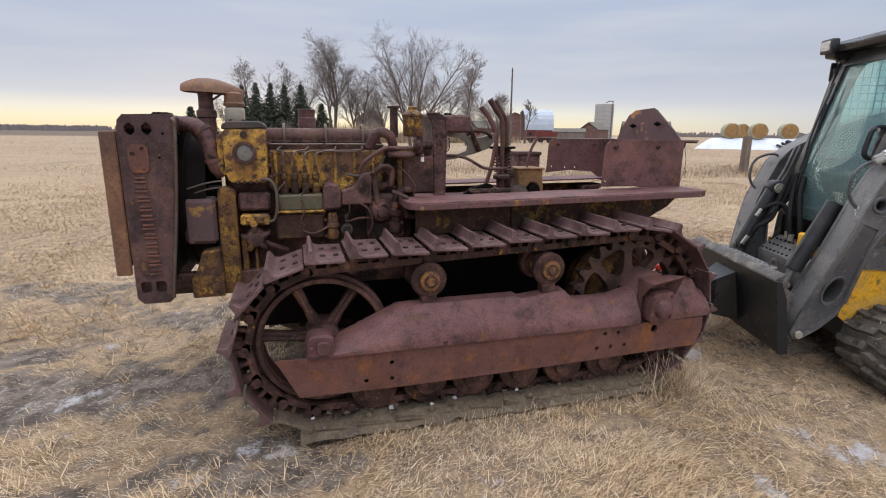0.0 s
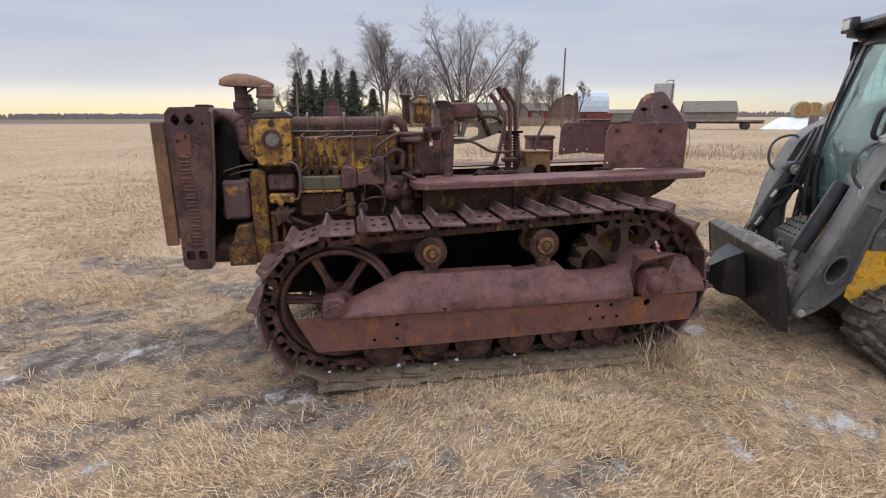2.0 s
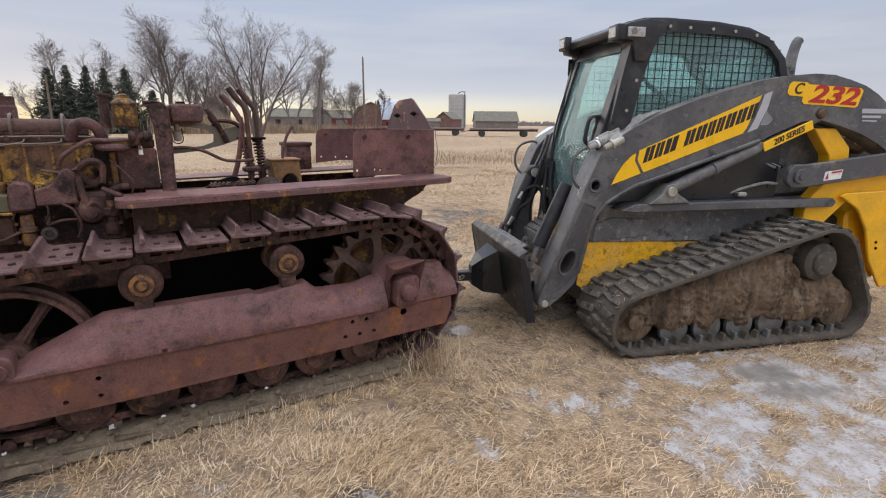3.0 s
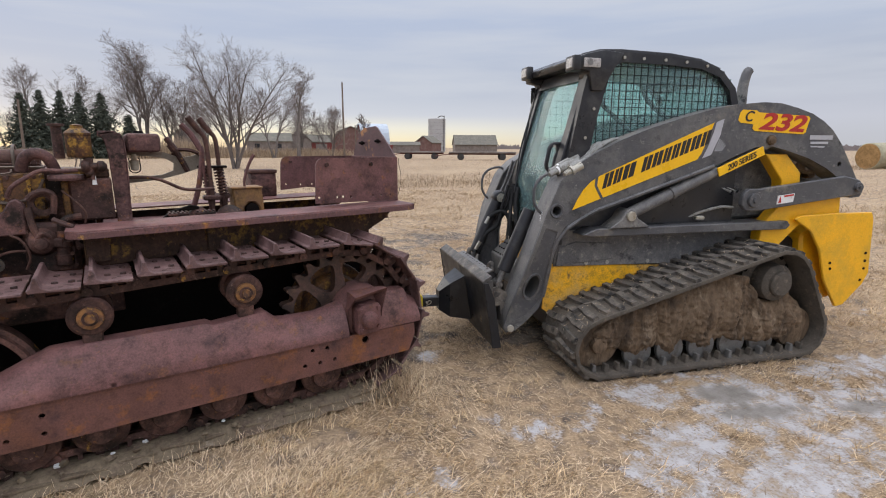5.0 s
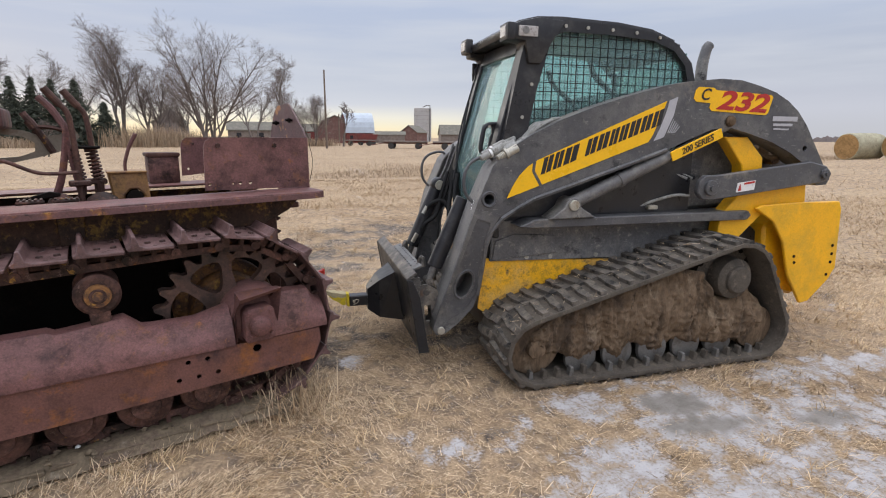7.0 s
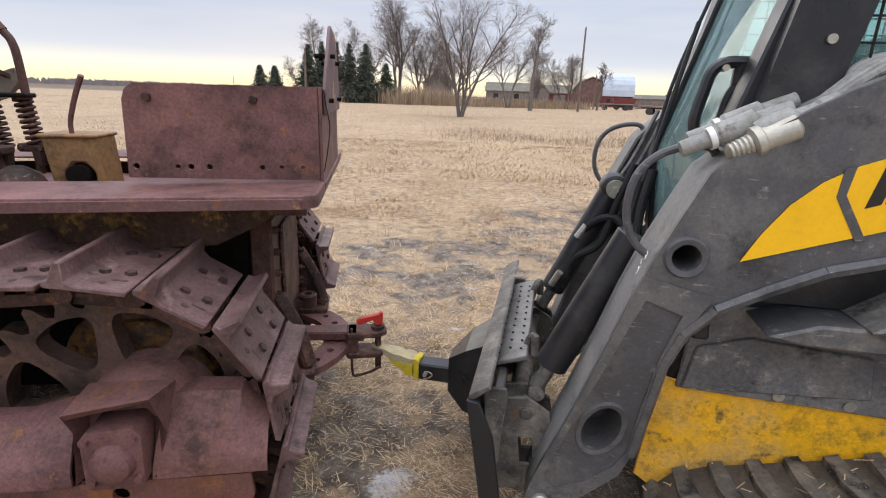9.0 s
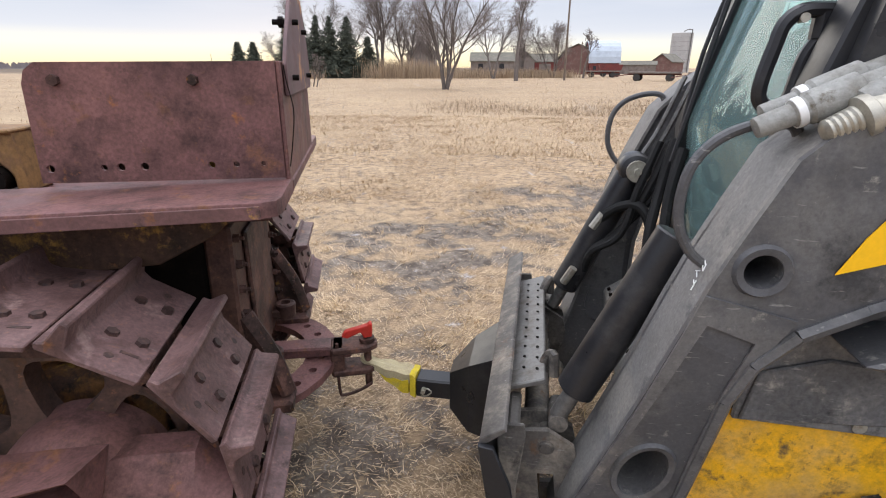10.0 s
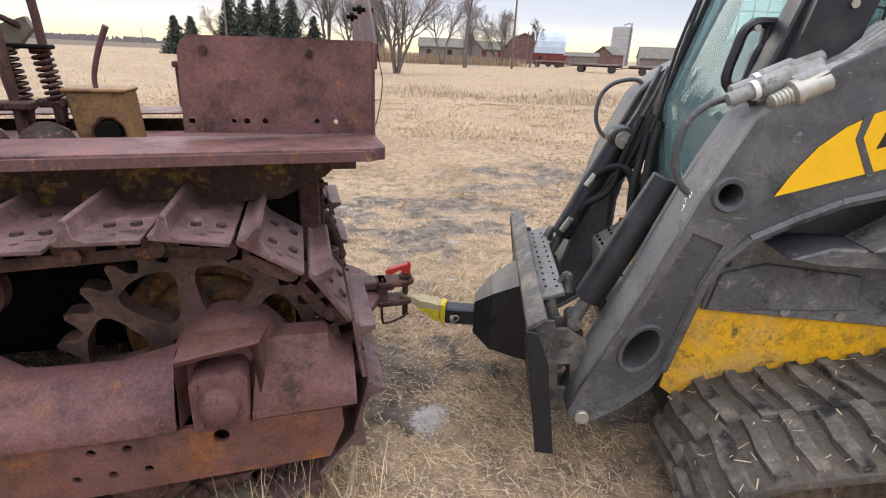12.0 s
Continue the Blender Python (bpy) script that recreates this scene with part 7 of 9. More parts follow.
part("exhaust_pipe", b, M_cast, starter)
b = bm_new()
lathe(b, (0.885, 2.12, 1.283), (0.885, 2.12, 1.32), [(0.03, 0), (0.068, 0.002), (0.072, 0.012), (0.068, 0.026), (0.03, 0.03)], 24)
part("starter_disc", b, M_eng, starter)
b = bm_new()
tube(b, [(0.725, 2.14, 1.33), (0.745, 2.12, 1.385), (0.785, 2.11, 1.405), (0.825, 2.12, 1.385), (0.845, 2.14, 1.33), (0.85, 2.15, 1.30)], 0.024, 12, 6)
part("intake_elbow", b, M_eng, tractor, "bent intake elbow")
b = bm_new()
tube(b, [(0.665, 2.10, 1.215), (0.69, 2.09, 1.262), (0.75, 2.085, 1.305), (0.80, 2.085, 1.330), (0.88, 2.085, 1.327), (0.93, 2.09, 1.33)], 0.0095, 8, 6)
part("control_cable", b, M_eng, tractor)
b = bm_new()
lathe(b, (0.945, 2.10, 1.345), (1.045, 2.10, 1.345), [(0.02, 0), (0.03, 0.01), (0.028, 0.03), (0.018, 0.035), (0.018, 0.06), (0.026, 0.065), (0.026, 0.085), (0.01, 0.1)], 14)
cyl(b, (0.975, 2.10, 1.31), (0.975, 2.10, 1.385), 0.018, None, 12)
cyl(b, (0.985, 2.095, 1.285), (0.985, 2.095, 1.31), 0.009, 0.007, 10)
part("carburettor", b, M_cast, tractor, "small rusty carburettor")
b = bm_new()
cyl(b, (0.988, 2.10, 1.262), (0.988, 2.10, 1.300), 0.010, 0.008, 10)
part("white_plug", b, M_white, tractor, "white porcelain plug")
b = bm_new()
ring(b, (0.785, 2.12, 1.185), (0, 1, 0), 0.030, 0.055, 0.03, 22)
tube(b, [(0.735, 2.09, 1.205), (0.76, 2.085, 1.23), (0.80, 2.085, 1.24), (0.83, 2.09, 1.215), (0.82, 2.095, 1.14)], 0.013, 8, 5)
part("magneto", b, M_cast, tractor)
b = bm_new()
tube(b, [(0.735, 2.06, 1.175), (0.742, 2.055, 1.10), (0.76, 2.05, 1.03)], 0.014, 8, 4)
tube(b, [(0.755, 2.04, 1.04), (0.775, 2.04, 1.06), (0.80, 2.05, 1.035)], 0.010, 8, 4)
lathe(b, (0.765, 2.02, 1.015), (0.765, 2.15, 1.015), [(0.01, 0), (0.024, 0.003), (0.026, 0.02), (0.046, 0.03), (0.062, 0.06), (0.065, 0.12)], 20)
box(b, 0.80, 0.845, 2.05, 2.09, 0.99, 1.03, 0.006)
tube(b, [(0.82, 2.03, 1.118), (0.86, 2.0, 1.10), (0.89, 1.99, 1.085)], 0.012, 8, 3)
part("engagement_lever", b, M_cast, tractor, "starting clutch lever and boss")
b = bm_new()
box(b, 0.70, 0.90, 2.09, 2.30, 0.86, 1.10, 0.02)
for x in (0.72, 0.80, 0.88):
    bolt(b, (x, 2.09, 0.90), (0, -1, 0), 0.009, 0.008)
part("flywheel_housing", b, M_cast, tractor, "greasy flywheel housing")
rnd = random.Random(3)
for k in range(26):
    x, z = rnd.uniform(0.25, 1.02), rnd.choice([0.87, 1.04, 1.13, 1.2, 1.34])
    b = bm_new()
    bolt(b, (x, 2.145, z), (0, -1, 0), rnd.uniform(0.007, 0.012), 0.012)
    part("engine_nut", b, M_cast, tractor)
for k in range(5):
    b = bm_new()
    x, z = 0.26 + 0.11 * k, 1.0 - 0.02 * (k % 2)
    tube(b, [(x, 2.085, z), (x + 0.02, 2.07, z + 0.05), (x + 0.01, 2.08, z + 0.12), (x + 0.05, 2.10, z + 0.17)], 0.0045, 6, 4)
    part("small_line", b, M_cast, tractor)

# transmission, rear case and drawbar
# the case is coloured with the shade lying between the tracks
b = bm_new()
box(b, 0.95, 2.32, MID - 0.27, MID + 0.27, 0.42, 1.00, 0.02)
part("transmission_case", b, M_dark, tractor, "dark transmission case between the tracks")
b = bm_new()
prism(b, [(MID - 0.27, 0.46), (MID + 0.27, 0.46), (MID + 0.29, 0.62), (MID + 0.27, 0.98), (MID - 0.27, 0.98), (MID - 0.29, 0.62)], 2.315, 2.385, 0.008, plane="yz")
rear = part("rear_case_cover", b, M_stack2, tractor, "bolted rear case cover")
for k in range(7):
    for s in (-1, 1):
        b = bm_new()
        p = (2.385, MID + s * 0.245, 0.50 + 0.073 * k)
        bolt(b, p, (1, 0, 0), 0.013, 0.016)
        cyl(b, (2.385, p[1], p[2]), (2.412, p[1], p[2]), 0.006, None, 6)
        part("case_bolt", b, M_cast, rear)
b = bm_new()
box(b, 2.386, 2.40, MID - 0.16, MID + 0.16, 0.60, 0.93, 0.005)
part("inspection_plate", b, M_cast, rear)
b = bm_new()
arc_out = [(2.27 + 0.345 * math.cos(radians(a)), MID + 0.345 * math.sin(radians(a))) for a in range(-66, 67, 12)]
arc_in = [(2.27 + 0.245 * math.cos(radians(a)), MID + 0.245 * math.sin(radians(a))) for a in range(66, -67, -12)]
prism(b, arc_out + arc_in, 0.415, 0.440, 0, plane="xy", holes=[(2.27 + 0.295 * math.cos(radians(a)), MID + 0.295 * math.sin(radians(a)), 0.014) for a in range(-56, 57, 16)])
part("drawbar_quadrant", b, M_oxide, tractor, "curved drawbar quadrant with pin holes")
for s in (-1, 1):
    b = bm_new()
    tube(b, [(2.39, MID + s * 0.26, 0.72), (2.45, MID + s * 0.27, 0.60), (2.485, MID + s * 0.275, 0.47)], 0.026, 8, 3, None, 0.6)
    prism(b, [(2.385, 0.74), (2.49, 0.50), (2.49, 0.44), (2.385, 0.44)], MID + s * 0.27 - 0.008, MID + s * 0.27 + 0.008, 0.003)
    box(b, 2.36, 2.50, MID + s * 0.27 - 0.05, MID + s * 0.27 + 0.05, 0.425, 0.465, 0.008)
    part("drawbar_bracket", b, M_cast, tractor)
    b = bm_new()
    lathe(b, (2.43, MID + s * 0.17, 0.50), (2.43, MID + s * 0.17, 0.60), [(0.022, 0), (0.034, 0.0), (0.036, 0.05), (0.030, 0.055), (0.018, 0.055), (0.018, 0.0)], 18)
    box(b, 2.38, 2.43, MID + s * 0.17 - 0.03, MID + s * 0.17 + 0.03, 0.505, 0.535, 0.005)
    part("bracket_eye", b, M_cast, tractor)
b = bm_new()
prism(b, [(2.05, MID - 0.035), (2.58, MID - 0.06), (2.62, MID - 0.075), (2.665, MID - 0.075), (2.665, MID + 0.02), (2.58, MID + 0.015), (2.05, MID + 0.035)], 0.446, 0.482, 0.006, plane="xy")
drawbar = part("drawbar", b, M_oxide, tractor, "heavy swinging drawbar")
b = bm_new()
for z0, z1 in ((0.462, 0.486), (0.378, 0.402)):
    prism(b, [(2.60, MID - 0.085), (2.72, MID - 0.08), (2.752, MID - 0.055), (2.752, MID - 0.02), (2.72, MID + 0.005), (2.60, MID + 0.01)], z0, z1, 0.005, plane="xy")
box(b, 2.595, 2.64, MID - 0.08, MID + 0.005, 0.378, 0.486, 0.006)
part("clevis", b, M_cast, drawbar)

# things at the hitch
b = bm_new()
HX, HY = 2.718, MID - 0.038
cyl(b, (HX, HY, 0.315), (HX, HY, 0.51), 0.0125, None, 12)
cyl(b, (HX, HY, 0.488), (HX, HY, 0.50), 0.026, None, 16)
hitch_pin = thing("hitch_pin", pose(HX, HY, 0.315), "rusty hitch pin with a red flip handle", "hitch pin")
ORIGIN[hitch_pin] = Vector((HX, HY, 0.315))
part("pin", b, M_cast, hitch_pin)
b = bm_new()
prism(b, [(HX - 0.085, 0.512), (HX - 0.07, 0.53), (HX + 0.005, 0.548), (HX + 0.012, 0.558), (HX + 0.02, 0.55), (HX + 0.018, 0.505), (HX - 0.01, 0.502), (HX - 0.02, 0.525), (HX - 0.065, 0.505)], HY - 0.013, HY + 0.013, 0.003)
part("handle", b, M_red, hitch_pin, "bright red handle")
b = bm_new()
tube(b, [(HX - 0.10, HY - 0.03, 0.50), (HX - 0.102, HY - 0.03, 0.42), (HX - 0.10, HY - 0.03, 0.315), (HX - 0.085, HY - 0.03, 0.298), (HX - 0.03, HY - 0.028, 0.312), (HX + 0.01, HY - 0.02, 0.33)], 0.0055, 7, 5)
part("keeper_wire", b, M_cast, hitch_pin)

strap = thing("tow_strap", pose(HX, HY, 0.40), "soiled tow strap folded from the hitch pin onto the receiver", "strap")
ORIGIN[strap] = Vector((HX, HY, 0.40))


def strap_wedge(rows):
    """A folded stretch of webbing: (t along it, half width, under side, upper side) from the pin to the tube."""
    b = bm_new()
    start, end = Vector((HX - 0.012, HY + 0.004, 0.412)), Vector((2.888, 2.312, 0.330))
    across = Vector((0.36, 0.93, 0.0))
    rings = []
    for t, w, lo, hi in rows:
        c = start.lerp(end, t)
        crease = 0.004 * math.sin(19 * t)
        rings.append([b.verts.new(c + across * (w * k) + Vector((0, 0, z + crease * k))) for k, z in ((-1, lo), (-1, hi), (-0.3, hi + 0.004), (0.4, hi - 0.003), (1, hi), (1, lo), (0, lo - 0.004))])
    for r0, r1 in zip(rings, rings[1:]):
        for j in range(7):
            b.faces.new((r0[j - 1], r0[j], r1[j], r1[j - 1]))
    b.faces.new(rings[0])
    b.faces.new(rings[-1])
    bmesh.ops.recalc_face_normals(b, faces=b.faces)
    return b


part("loop", strap_wedge([(-0.05, 0.012, -0.006, 0.006), (0.08, 0.018, -0.010, 0.008), (0.25, 0.026, -0.012, 0.012), (0.45, 0.031, -0.010, 0.020), (0.62, 0.033, -0.004, 0.026), (0.78, 0.034, -0.002, 0.034), (0.90, 0.034, 0.004, 0.036)]), M_strapw, strap, "soiled pale strap loop", 24)
wrap = part("wrapped_end", strap_wedge([(0.28, 0.020, -0.016, -0.010), (0.42, 0.028, -0.026, -0.008), (0.58, 0.033, -0.036, -0.004), (0.74, 0.036, -0.040, 0.006), (0.86, 0.037, -0.038, 0.016)]), M_strap, strap, "bright yellow folded strap", 24)
part("end_band", strap_wedge([(0.89, 0.039, -0.041, 0.040), (0.94, 0.040, -0.041, 0.042), (0.99, 0.039, -0.040, 0.040)]), M_strap, wrap, "yellow band round the tube", 24)


# ---- compact track loader ----
LX, LY, LYAW = 3.728, 1.983, -19.6
loader = thing("track_loader", pose(LX, LY, 0, 0, 0, LYAW), "black and yellow compact track loader with muddy rubber tracks", "loader")


def mirror(bm, side):
    """Written for the side towards -y; side 1 flips it over."""
    if side > 0:
        bmesh.ops.scale(bm, vec=(1, -1, 1), verts=bm.verts)
        bmesh.ops.reverse_faces(bm, faces=bm.faces)
    return bm


def loop_of(circles, n):
    pts = sorted({(x + r * math.cos(k * math.tau / 90), z + r * math.sin(k * math.tau / 90)) for x, z, r in circles for k in range(90)})

    def half(seq):
        out = []
        for p in seq:
            while len(out) > 1 and (out[-1][0] - out[-2][0]) * (p[1] - out[-2][1]) - (out[-1][1] - out[-2][1]) * (p[0] - out[-2][0]) >= 0:
                out.pop()
            out.append(p)
        return out
    loop = half(pts) + half(reversed(pts))[1:]
    dist = [0.0]
    for a, b in zip(loop, loop[1:]):
        dist.append(dist[-1] + math.dist(a, b))
    want = np.linspace(0, dist[-1], n, endpoint=False)
    return np.stack([np.interp(want, dist, [p[k] for p in loop]) for k in (0, 1)], -1), dist[-1] / n


def lug_mesh():
    b = bm_new()
    pts = [(0.006, -0.215), (0.040, -0.218), (0.046, -0.12), (0.062, -0.045), (0.062, 0.006), (0.020, 0.006), (0.018, -0.05), (0.004, -0.12)]
    low = [b.verts.new((x - 0.006 * (1 if x < 0.03 else -1), y, -0.004)) for x, y in pts]
    top = [b.verts.new((x, y * 0.985, 0.023)) for x, y in pts]
    b.faces.new(top)
    for k in range(len(pts)):
        b.faces.new((low[k - 1], low[k], top[k], top[k - 1]))
    return finish("tread_lug", b, M_rubber)


LUG = lug_mesh()
BELT, BPITCH = loop_of([(0.055, 0.222, 0.200), (1.37, 0.545, 0.235), (1.60, 0.205, 0.182)], 50)


def rubber_track(side):
    def V(v):
        return side * v
    b = bm_new()
    rings = []
    for k in range(len(BELT)):
        p, q = Vector((BELT[k - 1][0], BELT[k - 1][1])), Vector((BELT[(k + 1) % len(BELT)][0], BELT[(k + 1) % len(BELT)][1]))
        d = (q - p).normalized()
        nx, nz = -d.y, d.x
        c = BELT[k]
        rings.append([b.verts.new((c[0] + nx * o, V(v), c[1] + nz * o)) for v, o in ((0.435, 0.0), (0.435, -0.022), (0.50, -0.028), (0.82, -0.028), (0.885, -0.022), (0.888, -0.010), (0.885, 0.002), (0.66, 0.004))])
    for k in range(len(rings)):
        for j in range(8):
            b.faces.new((rings[k - 1][j - 1], rings[k - 1][j], rings[k][j], rings[k][j - 1]))
    belt = part("rubber_track", b, M_rubedge, loader, "rubber track with worn chevron tread", 40)
    for k in range(len(BELT)):
        p, q = BELT[k], BELT[(k + 1) % len(BELT)]
        d = (q - p) / np.linalg.norm(q - p)
        for s in (-1, 1):
            m = Matrix(((d[0], 0, -d[1], p[0]), (0, 1, 0, V(0.66)), (d[1], 0, d[0], p[1]), (0, 0, 0, 1)))
            lug = new("tread_lug", LUG)
            lug.parent = belt
            lug.matrix_basis = m @ pose(0.042 * (s > 0) + random.gauss(0, 0.001), 0, random.gauss(0, 0.001)) @ Matrix.Diagonal((1, s, 1, 1) if s < 0 else (1, 1, 1, 1))
    # inner drive lugs on the lower run
    for k in range(20):
        x = 0.02 + 0.085 * k
        b = bm_new()
        prism(b, [(x - 0.016, 0.045), (x + 0.016, 0.045), (x + 0.010, 0.10), (x - 0.010, 0.10)], V(0.80), V(0.84), 0.003)
        part("drive_lug", b, M_tread if k % 3 == 0 else M_rubedge, belt)
    b = bm_new()
    lathe(b, (0.055, V(0.84), 0.222), (0.055, V(0.48), 0.222), [(0.03, 0), (0.05, 0.01), (0.055, 0.05), (0.145, 0.06), (0.165, 0.07), (0.165, 0.10), (0.12, 0.11), (0.12, 0.25), (0.165, 0.26), (0.165, 0.30), (0.05, 0.33)], 28)
    part("front_idler", b, M_mud, loader, "mud-caked front idler")
    b = bm_new()
    lathe(b, (1.60, V(0.82), 0.205), (1.60, V(0.5), 0.205), [(0.03, 0), (0.06, 0.01), (0.14, 0.03), (0.145, 0.08), (0.10, 0.09), (0.10, 0.2), (0.145, 0.21), (0.145, 0.26), (0.05, 0.3)], 26)
    part("rear_idler", b, M_mud, loader)
    for k in range(5):
        x = 0.36 + 0.245 * k
        b = bm_new()
        lathe(b, (x, V(0.785), 0.132), (x, V(0.48), 0.132), [(0.090, 0.0), (0.100, 0.003), (0.102, 0.028), (0.092, 0.032), (0.088, 0.016), (0.05, 0.018), (0.05, 0.25), (0.10, 0.26), (0.10, 0.32), (0.05, 0.34)], 24)
        part("track_roller", b, M_tread, loader, "steel track roller packed with mud")
    b = bm_new()
    lathe(b, (1.375, V(0.865), 0.545), (1.375, V(0.45), 0.545), [(0.004, 0), (0.075, 0.004), (0.085, 0.012), (0.088, 0.03), (0.105, 0.034), (0.125, 0.05), (0.130, 0.14), (0.20, 0.15), (0.205, 0.20), (0.12, 0.22), (0.10, 0.40)], 32)
    motor = part("drive_motor", b, M_rubedge, loader, "dusty round drive motor cover")
    for k in range(14):
        a = k * math.tau / 14
        b = bm_new()
        cyl(b, (1.375 + 0.195 * math.cos(a), V(0.72), 0.545 + 0.195 * math.sin(a)), (1.375 + 0.195 * math.cos(a), V(0.62), 0.545 + 0.195 * math.sin(a)), 0.020, None, 8)
        part("sprocket_roller", b, M_dark, motor)
    # undercarriage frame buried in dried mud
    b = bm_new()
    nu, nv = 150, 56
    outline_x = [0.02, 0.12, 0.22, 0.31, 0.40, 0.48, 0.60, 0.68, 0.73, 0.85, 0.96, 1.02, 1.20, 1.45, 1.60]
    lower = [0.17, 0.15, 0.17, 0.115, 0.11, 0.175, 0.095, 0.165, 0.175, 0.10, 0.15, 0.175, 0.13, 0.12, 0.18]
    upper_x = [0.02, 0.12, 0.20, 0.30, 0.42, 0.54, 0.66, 0.78, 0.90, 1.02, 1.16, 1.28, 1.40, 1.52, 1.60]
    upper = [0.30, 0.36, 0.40, 0.44, 0.48, 0.51, 0.54, 0.57, 0.60, 0.62, 0.60, 0.43, 0.40, 0.47, 0.40]
    g = []
    for i in range(nu + 1):
        x = 0.02 + 1.58 * i / nu
        lo, hi = np.interp(x, outline_x, lower), np.interp(x, upper_x, upper)
        row = []
        for j in range(nv + 1):
            t = j / nv
            z = lo + (hi - lo) * t + (1 - t) * 0.022 * noise.noise(Vector((x * 34, 0, side)))
            bulge = 0.06 * math.sin(math.pi * t) ** 0.5
            n1 = noise.noise(Vector((x * 9, z * 4, side * 3))) * 0.040 + noise.noise(Vector((x * 24, z * 9, side))) * 0.030 - abs(noise.noise(Vector((x * 38, z * 20, side + 5)))) * 0.030 + noise.noise(Vector((x * 85, z * 60, side))) * 0.012
            row.append(b.verts.new((x, V(0.772 + bulge + n1), z)))
        g.append(row)
    for i in range(nu):
        for j in range(nv):
            b.faces.new((g[i][j], g[i + 1][j], g[i + 1][j + 1], g[i][j + 1]))
    part("mud_caked_frame", b, M_mud, loader, "track frame hidden under hanging dried mud", 80)
    b = bm_new()
    prism(b, [(0.10, 0.20), (1.55, 0.20), (1.50, 0.40), (1.1, 0.56), (0.2, 0.38)], V(0.47), V(0.69), 0.01)
    part("track_frame", b, M_dark, loader)


rubber_track(-1)
rubber_track(1)

# lower body
b = bm_new()
prism(b, [(-0.12, 0.22), (-0.13, 0.66), (0.0, 0.90), (1.70, 0.90), (2.0, 0.70), (2.1, 0.30), (1.8, 0.2)], -0.425, 0.425, 0.01)
part("chassis", b, M_gloss, loader)
for side in (-1, 1):
    b = bm_new()
    prism(b, [(-0.165, 0.36), (-0.135, 0.676), (-0.06, 0.660), (0.72, 0.625), (0.95, 0.60), (0.95, 0.42), (0.2, 0.30), (-0.05, 0.28)], -0.438, -0.428, 0.002)
    part("lower_side", mirror(b, side), M_yelmud, loader, "yellow lower side splashed with mud")
    b = bm_new()
    prism(b, [(-0.10, 0.655), (-0.085, 0.87), (-0.05, 0.90), (1.66, 0.89), (1.66, 0.62), (0.9, 0.60), (0.72, 0.635)], -0.452, -0.439, 0.003)
    panel = part("side_panel", mirror(b, side), M_panel, loader, "scuffed black side panel with bolts")
    for u in (-0.06, 0.14, 0.30, 0.62):
        b = bm_new()
        cyl(b, (u, -0.458, 0.672 - 0.02 * u), (u, -0.450, 0.672 - 0.02 * u), 0.014, 0.012, 14)
        part("bolt", mirror(b, side), M_zinc, panel)
    b = bm_new()
    prism(b, [(-0.09, 0.66), (-0.07, 0.78), (0.05, 0.82), (0.32, 0.80), (0.34, 0.69)], -0.462, -0.452, 0.004)
    part("access_cover", mirror(b, side), M_panel, panel)
    b = bm_new()
    prism(b, [(0.02, 0.885), (0.12, 0.925), (1.64, 0.930), (1.67, 0.90), (1.64, 0.870), (0.10, 0.872)], -0.60, -0.44, 0.006)
    ledge = part("side_ledge", mirror(b, side), M_black, loader, "long black ledge along the body")
    b = bm_new()
    prism(b, [(0.20, 0.925), (0.29, 0.99), (0.31, 1.035), (0.345, 1.052), (0.385, 1.04), (0.40, 0.99), (0.50, 0.928)], -0.622, -0.47, 0.006)
    part("cylinder_mount", mirror(b, side), M_panel, ledge)
    b = bm_new()
    cyl(b, (0.345, -0.640, 1.005), (0.345, -0.44, 1.005), 0.032, None, 18, 0.003)
    part("pivot_pin", mirror(b, side), M_zinc, ledge)
    # lift cylinder
    b = bm_new()
    cyl(b, (0.345, -0.572, 1.005), (1.00, -0.572, 1.285), 0.040, None, 20)
    cyl(b, (0.66, -0.572, 1.1395), (0.69, -0.572, 1.152), 0.046, None, 20)
    lift_cyl = part("lift_cylinder", mirror(b, side), M_barrel, loader, "black hydraulic lift cylinder in light-greyed paint")
    b = bm_new()
    cyl(b, (1.00, -0.572, 1.285), (1.42, -0.572, 1.465), 0.024, None, 16)
    part("piston_rod", mirror(b, side), M_steel, lift_cyl)
    b = bm_new()
    box(b, -0.19, 0.19, -0.618, -0.609, -0.030, 0.030, 0.002)
    bmesh.ops.transform(b, matrix=Matrix.Translation((1.165, 0, 1.352)) @ Matrix.Rotation(radians(-22.5), 4, "Y"), verts=b.verts)
    label_strip = part("series_label", mirror(b, side), M_decal, lift_cyl)
    if side < 0:
        lettering("series_text", "200 SERIES", pose(1.165, -0.620, 1.352, 90, 0, 0) @ pose(0, 0, 0, 0, 0, 22.5), 0.052, M_ink, lift_cyl, 0.25, "black italic words 200 SERIES")
    # rear link
    b = bm_new()
    prism(b, [(1.20, 1.06), (1.24, 1.015), (1.32, 1.01), (2.18, 1.105), (2.25, 1.125), (2.27, 1.165), (2.22, 1.215), (2.08, 1.245), (1.34, 1.165), (1.25, 1.165), (1.21, 1.13)], -0.625, -0.585, 0.006)
    link = part("rear_link", mirror(b, side), M_black, loader, "black rear link bar")
    for u, w, r in ((1.29, 1.088, 0.048), (2.20, 1.165, 0.034)):
        b = bm_new()
        cyl(b, (u, -0.645, w), (u, -0.55, w), r, None, 20, 0.004)
        cyl(b, (u, -0.655, w), (u, -0.64, w), r * 0.4, None, 10)
        part("link_pin", mirror(b, side), M_black, link)
    b = bm_new()
    prism(b, [(1.49, 1.055), (1.63, 1.070), (1.635, 1.130), (1.495, 1.115)], -0.629, -0.624, 0)
